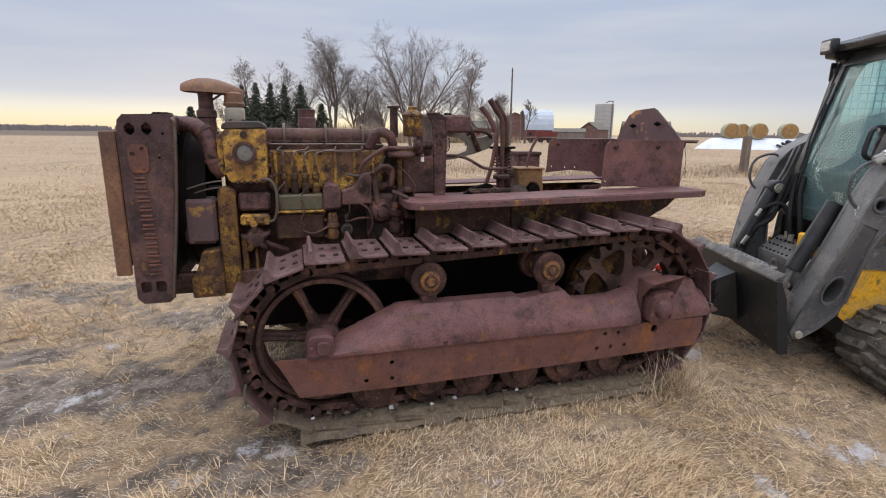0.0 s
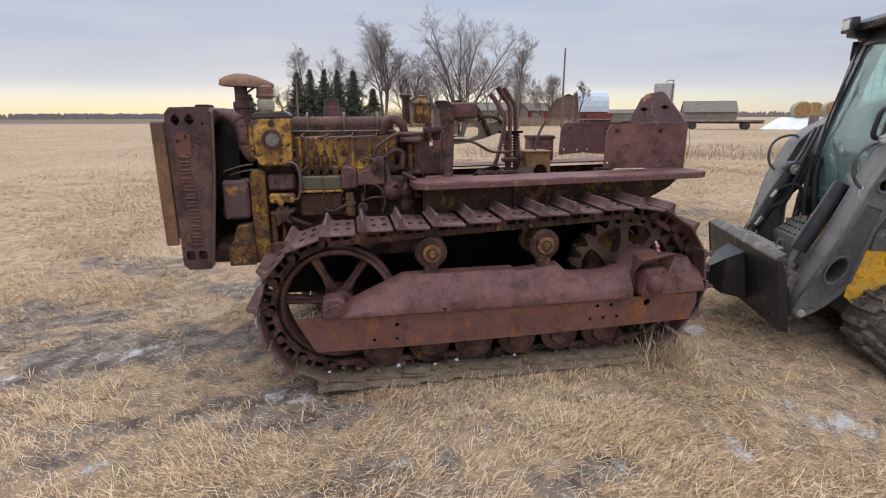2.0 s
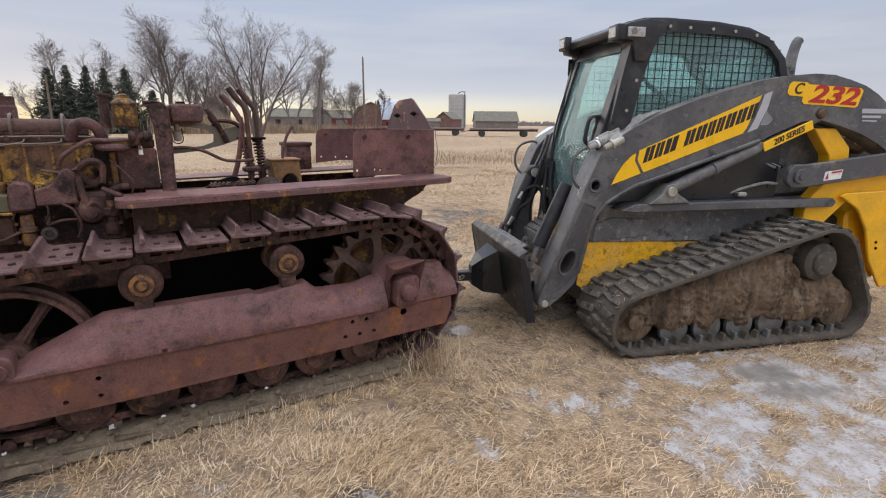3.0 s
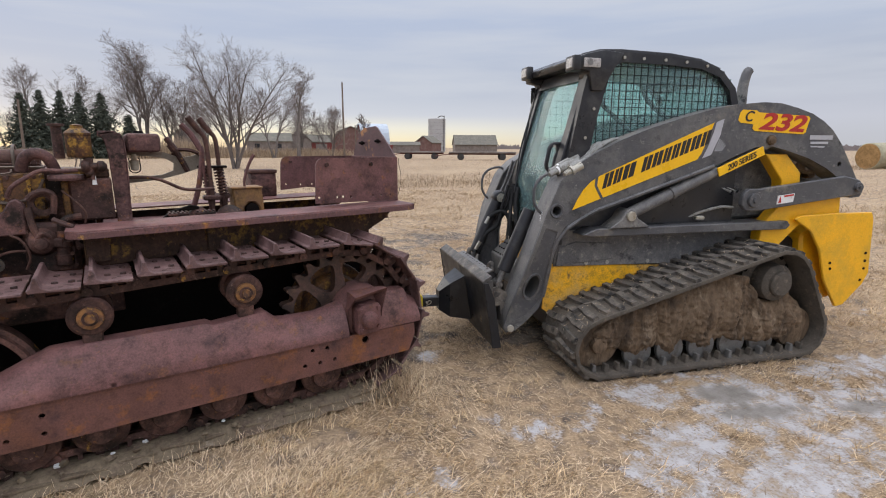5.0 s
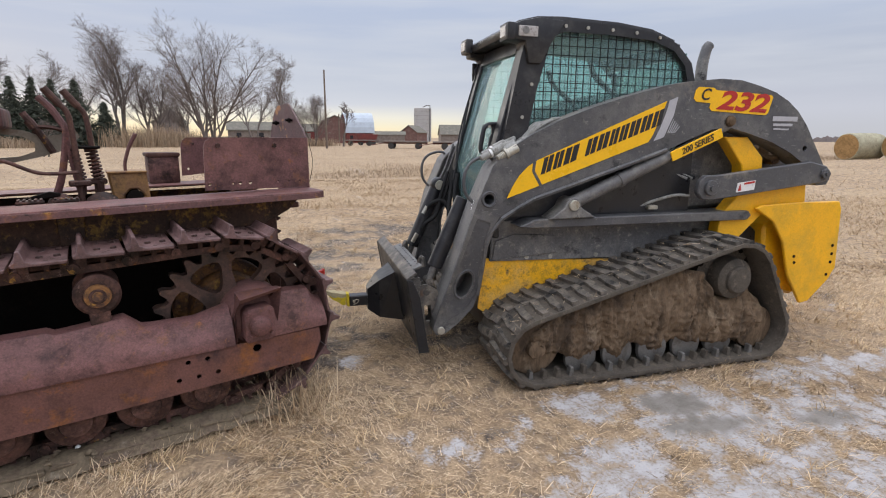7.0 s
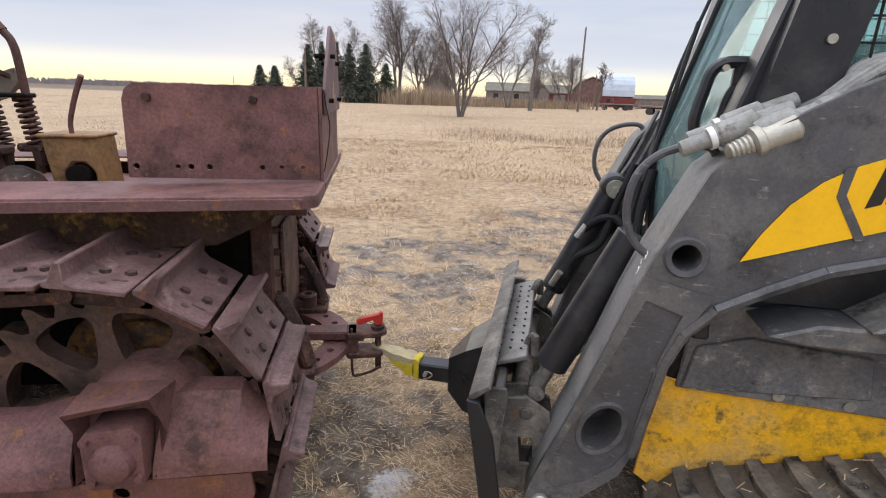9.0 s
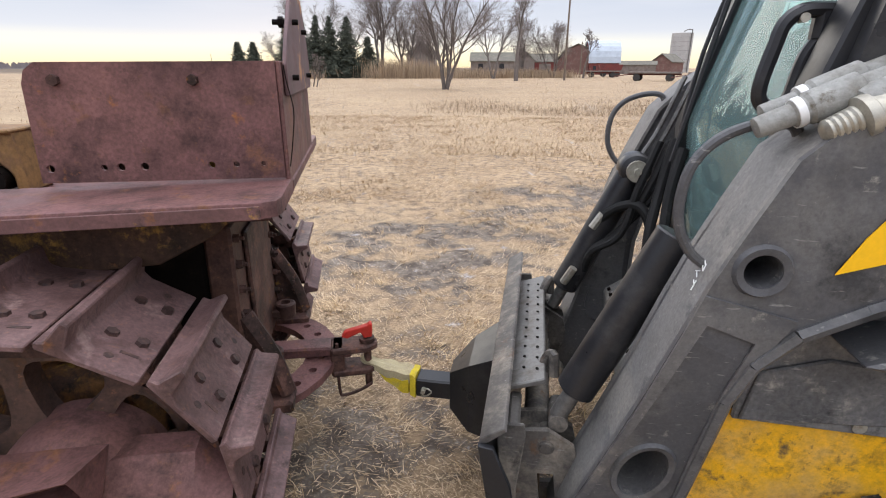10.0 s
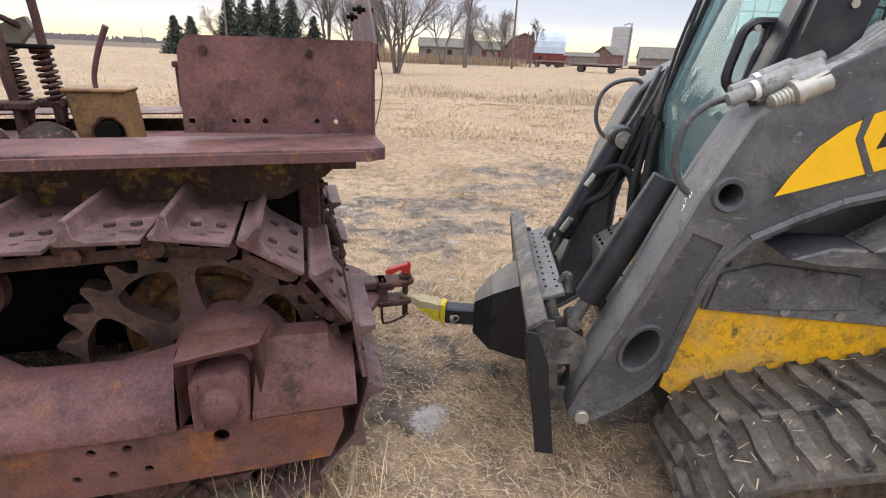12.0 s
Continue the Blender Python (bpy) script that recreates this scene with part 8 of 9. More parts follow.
    part("warning_label", mirror(b, side), M_white, link, "white warning label with a coloured band")
    b = bm_new()
    prism(b, [(1.545, 1.105), (1.625, 1.114), (1.626, 1.126), (1.546, 1.117)], -0.632, -0.628, 0)
    prism(b, [(1.50, 1.065), (1.525, 1.068), (1.515, 1.11)], -0.632, -0.628, 0)
    part("label_band", mirror(b, side), M_redink, link)
    # yellow rear tower and bumper wing
    b = bm_new()
    prism(b, [(1.42, 1.40), (1.60, 1.40), (1.74, 1.27), (1.76, 1.10), (2.14, 1.10), (2.16, 0.93), (1.80, 0.90), (1.60, 0.72), (1.45, 0.72), (1.46, 0.90), (1.60, 1.05), (1.58, 1.22)], -0.56, -0.47, 0.006)
    part("rear_tower", mirror(b, side), M_yel, loader, "yellow rear upright")
    b = bm_new()
    prism(b, [(1.70, 0.940), (1.75, 0.962), (2.10, 0.974), (2.42, 0.972), (2.445, 0.92), (2.480, 0.50), (2.43, 0.41), (2.27, 0.26), (2.20, 0.25), (2.05, 0.47), (1.97, 0.70), (1.86, 0.85)], -0.60, -0.575, 0.006)
    prism(b, [(2.10, 0.962), (2.42, 0.960), (2.43, 0.90), (2.465, 0.50), (2.42, 0.42), (2.27, 0.28), (2.16, 0.40)], -0.576, -0.50, 0.004)
    part("rear_wing", mirror(b, side), M_yel, loader, "yellow rear corner guard with scratches")
    for u, w in ((2.08, 0.60), (2.09, 0.555), (2.415, 0.66), (2.42, 0.60), (2.42, 0.54), (2.40, 0.45)):
        b = bm_new()
        cyl(b, (u, -0.604, w), (u, -0.595, w), 0.011, None, 8)
        part("hole", mirror(b, side), M_dark, loader)

b = bm_new()
prism(b, [(2.18, 0.95), (2.40, 0.935), (2.42, 0.45), (2.25, 0.28), (1.95, 0.34), (1.9, 0.80)], -0.495, 0.495, 0.02)
part("rear_bumper", b, M_yel, loader)
b = bm_new()
prism(b, [(1.22, 0.90), (1.22, 1.45), (1.40, 1.62), (1.90, 1.56), (2.20, 1.30), (2.25, 0.95)], -0.36, 0.36, 0.03)
part("engine_hood", b, M_panel, loader, "black rear engine hood")
b = bm_new()
for k in range(6):
    prism(b, [(0.95 + 0.06 * k, 0.93), (1.0 + 0.06 * k, 0.93), (1.0 + 0.06 * k, 1.25 + 0.03 * k), (0.95 + 0.06 * k, 1.25 + 0.03 * k)], -0.43, -0.40, 0.01)
part("hood_louvre", b, M_gloss, loader)
for k in range(4):
    b = bm_new()
    o = 0.02 * k
    tube(b, [(0.95 + o, -0.46, 1.36 - o), (1.05 + o, -0.47, 1.27 - o), (1.12 + o, -0.48, 1.18), (1.22 + o, -0.49, 1.14)], 0.013, 8, 5)
    part("hydraulic_hose", b, M_hose if k % 2 else M_fitting, loader)
b = bm_new()
tube(b, [(0.70, -0.47, 0.955), (0.85, -0.48, 0.958), (0.98, -0.50, 1.00), (1.12, -0.52, 1.035), (1.22, -0.53, 1.03)], 0.010, 8, 5)
part("hydraulic_hose", b, M_fitting, loader)
b = bm_new()
box(b, 0.93, 1.0, -0.53, -0.48, 0.945, 0.975, 0.008, Matrix.Rotation(radians(0), 4, "Y"))
part("hose_fitting", b, M_zinc, loader)
b = bm_new()
tube(b, [(1.50, -0.20, 1.50), (1.50, -0.20, 1.80), (1.505, -0.20, 1.90), (1.525, -0.20, 1.985), (1.545, -0.20, 2.01)], 0.040, 14, 5, 0.032)
part("exhaust_pipe", b, M_panel, loader, "short curved exhaust pipe")
b = bm_new()
for x, z, r in ((1.86, 1.30, 0.05), (1.98, 1.26, 0.04)):
    lathe(b, (x, -0.45, z), (x, -0.30, z), [(0.02, 0), (r, 0.01), (r, 0.12), (0.02, 0.14)], 16)
tube(b, [(1.62, -0.42, 1.38), (1.75, -0.44, 1.33), (1.90, -0.45, 1.27), (2.02, -0.45, 1.28)], 0.018, 8, 5)
part("rear_fitting", b, M_mud, loader)

# lift arms
ARM = [(-0.15, 1.232), (-0.06, 1.322), (0.08, 1.405), (0.25, 1.485), (0.46, 1.562), (0.69, 1.630), (0.92, 1.69), (1.10, 1.722), (1.31, 1.742), (1.46, 1.738), (1.60, 1.710), (1.73, 1.675), (1.84, 1.625), (1.93, 1.565), (2.02, 1.475), (2.10, 1.37), (2.19, 1.25), (2.285, 1.13), (2.265, 1.09),
       (2.18, 1.085), (2.13, 1.14), (2.05, 1.225), (1.92, 1.30), (1.75, 1.37), (1.55, 1.425), (1.41, 1.455), (1.28, 1.445), (1.12, 1.385), (0.96, 1.315), (0.72, 1.235), (0.50, 1.165), (0.30, 1.10), (0.10, 1.038), (0.0, 0.985), (-0.09, 0.93), (-0.145, 0.86), (-0.172, 0.77),
       (-0.182, 0.62), (-0.195, 0.46), (-0.215, 0.39), (-0.30, 0.30), (-0.39, 0.235), (-0.440, 0.232), (-0.462, 0.27), (-0.435, 0.36), (-0.372, 0.56), (-0.318, 0.76), (-0.275, 0.92), (-0.237, 1.03), (-0.195, 1.13)]


def lean_in(bm):
    """The front legs of the arms stand closer together than the rear."""
    for v in bm.verts:
        k = min(1.0, max(0.0, (1.0 - v.co.z) / 0.7)) if v.co.x < 0.4 else 0.0
        v.co.y += 0.11 * k * k * (3 - 2 * k)
    return bm


def oval(cx, cz, a, b_, turn=0.0, n=14):
    c, s = math.cos(radians(turn)), math.sin(radians(turn))
    return [(cx + a * math.cos(t) * c - b_ * math.sin(t) * s, cz + a * math.cos(t) * s + b_ * math.sin(t) * c) for t in [k * math.tau / n for k in range(n)]]


def off_centre(bm, side):
    if side > 0:
        bmesh.ops.translate(bm, vec=(0, -0.06, 0), verts=bm.verts)
    return bm


def TILT_P(z):
    """A point of the tilt cylinder's axis at the height z."""
    return (TILT_U + (z - 0.68) * 0.44, TILT_V, z)


TILT_U, TILT_V = -0.392, -0.352
for side in (-1, 1):
    b = bm_new()
    prism(b, ARM, -0.60, -0.585, 0, holes=[oval(-0.17, 1.05, 0.030, 0.030), oval(-0.282, 0.545, 0.046, 0.080, -14), (2.03, 1.33, 0.018)])
    arm = part("lift_arm", lean_in(mirror(b, -1)) if side < 0 else mirror(lean_in(b), 1), M_black, loader, "curved black lift arm with brand decals" if side < 0 else "curved black lift arm", 0)
    b = bm_new()
    n = len(ARM)
    outer = [b.verts.new((x, -0.586, z)) for x, z in ARM]
    inner = [b.verts.new((x, -0.455 + 0.03 * min(1.0, max(0.0, (-0.08 - x) / 0.08)), z)) for x, z in ARM]
    for k in range(n):
        b.faces.new((outer[k - 1], outer[k], inner[k], inner[k - 1]))
    lean_in(b)
    bmesh.ops.recalc_face_normals(b, faces=b.faces)
    bmesh.ops.solidify(b, geom=b.faces[:], thickness=0.01)
    part("arm_flange", mirror(b, side), M_armlit, arm, "", 50)
    b = bm_new()
    prism(b, [(x, z) for x, z in ARM if x < 0.5 or z > 1.2], -0.455, -0.445, 0)
    part("arm_inner_plate", mirror(lean_in(b), side), M_black, arm, "", 0)
    b = bm_new()
    lip = [(x, z) for x, z in ARM[28:39]]
    for (x0, z0), (x1, z1) in zip(lip, lip[1:]):
        tube(b, [(x0, -0.60, z0 + 0.006), (x1, -0.60, z1 + 0.006)], 0.014, 6, 0)
    part("arm_lower_rib", mirror(lean_in(b), side), M_black, arm)
    b = bm_new()
    prism(b, [(-0.25, 1.0), (-0.10, 0.965), (-0.145, 0.862), (-0.172, 0.77), (-0.182, 0.62), (-0.196, 0.46), (-0.217, 0.39), (-0.30, 0.302), (-0.39, 0.237), (-0.438, 0.234), (-0.460, 0.27), (-0.433, 0.36), (-0.370, 0.56), (-0.316, 0.76), (-0.274, 0.92)],
          -0.605, -0.599, 0.002, holes=[[(-0.238, 0.945), (-0.155, 0.915), (-0.182, 0.80), (-0.198, 0.64), (-0.208, 0.48), (-0.235, 0.42), (-0.31, 0.345), (-0.385, 0.31), (-0.412, 0.35), (-0.350, 0.57), (-0.292, 0.77)]])
    part("leg_rim", mirror(lean_in(b), side), M_black, arm, "scuffed raised edge of the arm's leg")
    for cx, cz, a, b_, turn in ((-0.17, 1.05, 0.030, 0.030, 0), (-0.282, 0.545, 0.046, 0.080, -14)):
        b = bm_new()
        i0, o0 = oval(cx, cz, a, b_, turn, 22), oval(cx, cz, a + 0.018, b_ + 0.018, turn, 22)
        va = [[b.verts.new((x, y, z)) for x, z in ps] for ps, y in ((i0, -0.44), (i0, -0.606), (oval(cx, cz, a + 0.012, b_ + 0.012, turn, 22), -0.609), (o0, -0.598))]
        for p0, p1 in zip(va, va[1:]):
            for k in range(22):
                b.faces.new((p0[k - 1], p0[k], p1[k], p1[k - 1]))
        part("bored_boss", mirror(lean_in(b), side), M_black, arm)
    b = bm_new()
    cyl(b, (-0.415, -0.62, 0.262), (-0.415, -0.40, 0.262), 0.024, None, 16, 0.003)
    part("foot_pin", mirror(lean_in(b), side), M_zinc, arm)
    b = bm_new()
    tube(b, [(-0.225, -0.52, 1.02), (-0.262, -0.52, 1.050), (-0.288, -0.52, 1.10), (-0.292, -0.52, 1.16), (-0.278, -0.52, 1.215), (-0.240, -0.518, 1.256), (-0.18, -0.51, 1.278), (-0.13, -0.50, 1.275), (-0.11, -0.50, 1.24)], 0.0095, 9, 6)
    part("hand_rail", mirror(lean_in(b), side), M_black, arm, "bent black hand rail")
    # tilt cylinder
    b = bm_new()
    cyl(b, TILT_P(0.62), TILT_P(1.03), 0.047, None, 22, 0.004)
    tilt = part("tilt_cylinder", off_centre(mirror(b, side), side), M_gloss, loader, "black tilt cylinder")
    b = bm_new()
    cyl(b, TILT_P(0.54), TILT_P(0.625), 0.022, None, 14)
    part("tilt_rod", off_centre(mirror(b, side), side), M_steel, tilt)
    if side < 0:
        continue
    b = bm_new()
    eu, ev, ez = TILT_P(1.055)
    lathe(b, (eu, ev - 0.06, ez), (eu, ev + 0.055, ez), [(0.012, 0), (0.036, 0.010), (0.050, 0.018), (0.053, 0.03), (0.053, 0.09), (0.047, 0.10), (0.01, 0.115)], 22)
    part("cylinder_eye", off_centre(mirror(b, side), side), M_gloss, tilt)
    b = bm_new()
    cyl(b, (eu, ev + 0.055, ez), (eu, ev + 0.066, ez), 0.034, None, 20)
    cyl(b, (eu, ev + 0.064, ez), (eu, ev + 0.076, ez), 0.012, None, 6)
    part("pin_washer", off_centre(mirror(b, side), side), M_zinc, tilt)
    for k in range(3):
        b = bm_new()
        tube(b, [(-0.17 + 0.03 * k, -0.30, 1.15), (-0.22 + 0.03 * k, -0.28, 1.0), (-0.26, -0.27 - 0.02 * k, 0.85), (-0.34, -0.29 - 0.02 * k, 0.78), (-0.36, -0.32, 0.70)], 0.013, 8, 5)
        part("hydraulic_hose", off_centre(mirror(b, side), side), M_hose, tilt)
    b = bm_new()
    for k in range(2):
        tube(b, [(-0.10 + 0.03 * k, -0.40, 1.34), (-0.16 + 0.03 * k, -0.385, 1.18), (-0.20 + 0.03 * k, -0.38, 1.10)], 0.008, 8, 4)
    part("steel_line", off_centre(mirror(b, side), side), M_steel, tilt)
    for p0, p1 in (((-0.315, -0.315, 0.905), (-0.345, -0.315, 0.855)), ((-0.425, -0.300, 0.655), (-0.395, -0.290, 0.715))):
        b = bm_new()
        cyl(b, p0, p1, 0.014, None, 8)
        part("hose_fitting", off_centre(mirror(b, side), side), M_zinc, tilt)

# decals on the near arm
arm = [o for o in loader.children if o.name.startswith("lift_arm")][0]
FACE = -0.602
b = bm_new()
prism(b, [(-0.065, 1.052), (-0.035, 1.115), (0.005, 1.178), (0.055, 1.228), (0.11, 1.262), (0.93, 1.603), (0.90, 1.52), (0.85, 1.40), (0.825, 1.365)], FACE - 0.0015, FACE, 0)
band = part("brand_band", b, M_decal, arm, "yellow brand band with dark letter bars", 0)
b = bm_new()
prism(b, [(0.085, 1.255), (0.105, 1.264), (0.098, 1.205), (0.150, 1.120), (0.135, 1.112), (0.082, 1.20)], FACE - 0.003, FACE - 0.0012, 0)
part("band_stroke", b, M_black, band)
b = bm_new()
prism(b, [(0.948, 1.607), (1.005, 1.628), (0.985, 1.52), (0.93, 1.395), (0.862, 1.372), (0.90, 1.45), (0.935, 1.55)], FACE - 0.0015, FACE, 0)
part("silver_stripe", b, M_silver, arm, "silver decal stripe", 0)
for k in range(5):
    b = bm_new()
    o = 0.012 * k
    prism(b, [(0.985 + o, 1.50 - 0.01 * k), (0.990 + o, 1.50 - 0.01 * k), (0.958 + o, 1.42), (0.952 + o, 1.42)], FACE - 0.0015, FACE, 0)
    part("decal_hatch", b, M_silver, arm, smooth=0)
widths = [0.060, 0.052, 0.080, 0, 0.062, 0.064, 0.050, 0.050, 0.064, 0.064, 0.062]
u = 0.135
slope = math.tan(radians(20.5))
for k, w in enumerate(widths):
    if w:
        b = bm_new()
        z = 1.176 + slope * (u - 0.135) + 0.005
        h, sh, t = 0.088, 0.020, 0.017
        strokes = [[(u, 0), (u + w * 0.44, 0), (u + w * 0.44 + sh, h), (u + sh, h)], [(u + w * 0.54, 0), (u + w, 0), (u + w + sh, h), (u + w * 0.54 + sh, h)]]
        for j, st in enumerate(strokes):
            prism(b, [(x, z + zz + slope * (x - u)) for x, zz in st], FACE - 0.0028 - 0.0003 * j, FACE - 0.0012, 0)
        part("letter_bar", b, M_ink, band, smooth=0)
    u += (w or 0.030) + 0.0125
b = bm_new()
prism(b, [(1.125, 1.672), (1.145, 1.69), (1.255, 1.688), (1.275, 1.675), (1.69, 1.658), (1.71, 1.645), (1.685, 1.548), (1.665, 1.535), (1.255, 1.553), (1.235, 1.570), (1.240, 1.598), (1.135, 1.605), (1.115, 1.622)], FACE - 0.0015, FACE, 0)
badge = part("model_badge", b, M_decal, arm, "yellow model number badge", 0)
lettering("model_letter", "C", pose(1.193, FACE - 0.003, 1.645, 90, 0, 0) @ pose(0, 0, 0, 0, 0, -2), 0.095, M_ink, badge, 0.25, "black letter C")
lettering("model_number", "232", pose(1.475, FACE - 0.003, 1.606, 90, 0, 0) @ pose(0, 0, 0, 0, 0, -2.4) @ Matrix.Diagonal((1.66, 1, 1, 1)), 0.152, M_redink, badge, 0.25, "red number 232", 0.0015, 0.028)
for k, (w, z, h) in enumerate([(0.20, 1.515, 0.030), (0.155, 1.478, 0.016), (0.06, 1.452, 0.010), (0.06, 1.450, 0.010)]):
    b = bm_new()
    c = 1.83 - 0.012 * k + (0.045 if k == 3 else -0.03 if k == 2 else 0)
    box(b, c - w / 2, c + w / 2, FACE - 0.001, FACE + 0.001, z - h / 2, z + h / 2, 0)
    part("dealer_bar", b, M_silver, arm, "plain pale lettering bar", 0)
b = bm_new()
lathe(b, (1.40, FACE - 0.03, 1.495), (1.40, FACE, 1.495), [(0.006, 0), (0.025, 0.006), (0.034, 0.02), (0.034, 0.03)], 16)
part("arm_pin_cap", b, M_mud, arm)
b = bm_new()
for v0, e0, v1, e1 in ((0.0, 0.0, 0.004, 0.020), (0.004, 0.012, 0.014, 0.016), (0.010, 0.024, 0.022, 0.030), (0.014, 0.036, 0.028, 0.030), (0.004, 0.040, 0.020, 0.048), (0.006, 0.050, 0.022, 0.056), (0.004, 0.040, 0.007, 0.054)):
    ends = [(-0.2548 + 0.387 * e - 0.0015, -0.545 + v, 0.985 + 0.922 * e) for v, e in ((v0, e0), (v1, e1))]
    tube(b, ends, 0.0013, 4, 0)
part("chalk_mark", lean_in(b), M_white, arm, "faint white chalk mark", 0)

# quick couplers on the arm
coupler = thing("hydraulic_coupler", pose(LX, LY, 0, 0, 0, LYAW), "dusty grey hydraulic quick couplers on the arm", "coupler")
for u0, v0, z0, r in ((-0.205, -0.545, 1.272, 1.0), (-0.185, -0.505, 1.290, 0.95)):
    b = bm_new()
    lathe(b, (u0, v0, z0), (u0 + 0.21, v0 + 0.006, z0 + 0.096), [(0.010, 0.0), (0.017 * r, 0.002), (0.018 * r, 0.008), (0.018 * r, 0.055), (0.022 * r, 0.058), (0.022 * r, 0.075), (0.027 * r, 0.080), (0.028 * r, 0.15), (0.020 * r, 0.156), (0.018 * r, 0.22)], 16)
    part("coupler_body", b, M_fitting, coupler)
    b = bm_new()
    d = Vector((0.21, 0.006, 0.096)).normalized()
    ring(b, Vector((u0, v0, z0)) + d * 0.064, d, 0.021 * r, 0.0245 * r, 0.012, 16)
    part("white_band", b, M_white, coupler)
b = bm_new()
prof = [(0.008, 0.0), (0.014, 0.002)]
for k in range(5):
    prof += [(0.0185 + 0.001 * k, 0.006 + 0.009 * k), (0.0185 + 0.001 * k, 0.010 + 0.009 * k), (0.0165 + 0.001 * k, 0.012 + 0.009 * k)]
prof += [(0.033, 0.052), (0.033, 0.066), (0.028, 0.070), (0.030, 0.13), (0.02, 0.14)]
lathe(b, (-0.125, -0.585, 1.272), (0.02, -0.575, 1.340), prof, 18)
part("coupler_nut", b, M_zinc, coupler)
b = bm_new()
lathe(b, (-0.075, -0.565, 1.305), (0.09, -0.555, 1.378), [(0.012, 0.0), (0.030, 0.004), (0.034, 0.02), (0.034, 0.075), (0.026, 0.085), (0.026, 0.12), (0.031, 0.125), (0.031, 0.16), (0.014, 0.18)], 12)
part("coupler_block", b, M_fitting, coupler)
for k in range(4):
    b = bm_new()
    tube(b, [(0.05, -0.55 + 0.022 * k, 1.375), (0.13, -0.55 + 0.022 * k, 1.440 + 0.006 * k), (0.20, -0.54 + 0.022 * k, 1.475), (0.26, -0.53 + 0.022 * k, 1.495), (0.30, -0.52 + 0.02 * k, 1.49)], 0.009, 8, 5)
    part("coupler_line", b, M_fitting, coupler)
# cab
SIDE = [(-0.10, 0.93), (-0.105, 1.20), (-0.065, 1.32), (0.03, 1.80), (0.06, 1.92), (0.14, 2.0), (0.28, 2.030), (0.64, 2.022), (0.87, 2.0), (1.05, 1.945), (1.165, 1.84), (1.215, 1.70), (1.24, 1.45), (1.25, 0.93)]
HOLE = [(0.062, 1.27), (0.068, 1.31), (0.085, 1.38), (0.14, 1.65), (0.205, 1.88), (0.235, 1.94), (0.29, 1.970), (0.64, 1.966), (0.88, 1.952), (1.03, 1.905), (1.12, 1.82), (1.16, 1.69), (1.175, 1.42), (1.178, 1.27)]
CAB_V = -0.03


def cab_part(name, bm, material, parent, label="", smooth=32):
    """The cab stands a little to one side of the machine's middle."""
    for v in bm.verts:
        if v.co.y > 0:
            v.co.y *= 0.70
    bmesh.ops.translate(bm, vec=(0, CAB_V, 0), verts=bm.verts)
    return part(name, bm, material, parent, label, smooth)


def spans(poly, axis, value):
    """Where a grid line crosses an outline: pairs along the other axis."""
    hits = []
    for (x0, z0), (x1, z1) in zip(poly, poly[1:] + poly[:1]):
        a0, a1, c0, c1 = (x0, x1, z0, z1) if axis == 0 else (z0, z1, x0, x1)
        if (a0 - value) * (a1 - value) < 0:
            hits.append(c0 + (c1 - c0) * (value - a0) / (a1 - a0))
    hits.sort()
    return list(zip(hits[::2], hits[1::2]))


cab = None
for side in (-1, 1):
    b = bm_new()
    prism(b, SIDE, -0.465, -0.42, 0, holes=[HOLE])
    frame_side = cab_part("cab_side_frame", mirror(b, side), M_gloss, loader, "black cab side frame with a wire screen", 30)
    b = bm_new()
    for k in range(22):
        x = 0.085 + 0.05 * k
        for z0, z1 in spans(HOLE, 0, x):
            box(b, x - 0.0020, x + 0.0020, -0.460, -0.455, z0 - 0.01, z1 + 0.01, 0)
    for k in range(14):
        z = 1.295 + 0.05 * k
        for x0, x1 in spans(HOLE, 1, z):
            box(b, x0 - 0.01, x1 + 0.01, -0.456, -0.451, z - 0.0020, z + 0.0020, 0)
    cab_part("wire_screen", mirror(b, side), M_hose, frame_side, "black welded wire screen", 0)
    b = bm_new()
    prism(b, HOLE, -0.430, -0.426, 0)
    pane = cab_part("side_glass", mirror(b, side), M_glass, frame_side, "green-tinted side glass", 0)
    pane.visible_shadow = False
    for u, z in ((0.30, 1.998), (0.44, 1.996), (0.60, 1.994), (0.76, 1.988), (0.92, 1.97), (0.155, 1.88), (0.105, 1.68), (0.055, 1.50), (0.0, 1.32)):
        b = bm_new()
        cyl(b, (u, -0.473, z), (u, -0.460, z), 0.010, 0.008, 10)
        cab_part("screen_bolt", mirror(b, side), M_zinc, frame_side)
b = bm_new()
prism(b, [(-0.015, 1.945), (-0.025, 1.985), (0.02, 2.015), (0.13, 2.043), (0.28, 2.050), (0.64, 2.042), (0.87, 2.018), (1.04, 1.963), (1.02, 1.94), (0.28, 1.985), (0.08, 1.945)], -0.462, 0.462, 0.010, seg=2)
roof = cab_part("cab_roof", b, M_gloss, loader, "black moulded cab roof with a brow")
for s0, s1 in ((-0.488, -0.35), (0.35, 0.488)):
    b = bm_new()
    prism(b, [(-0.022, 1.915), (-0.032, 1.985), (0.03, 2.010), (0.14, 2.034), (0.29, 2.022), (0.21, 1.90), (0.15, 1.79), (0.075, 1.79), (0.05, 1.905)], s0, s1, 0.010, seg=2)
    cab_part("brow_corner", b, M_gloss, roof)
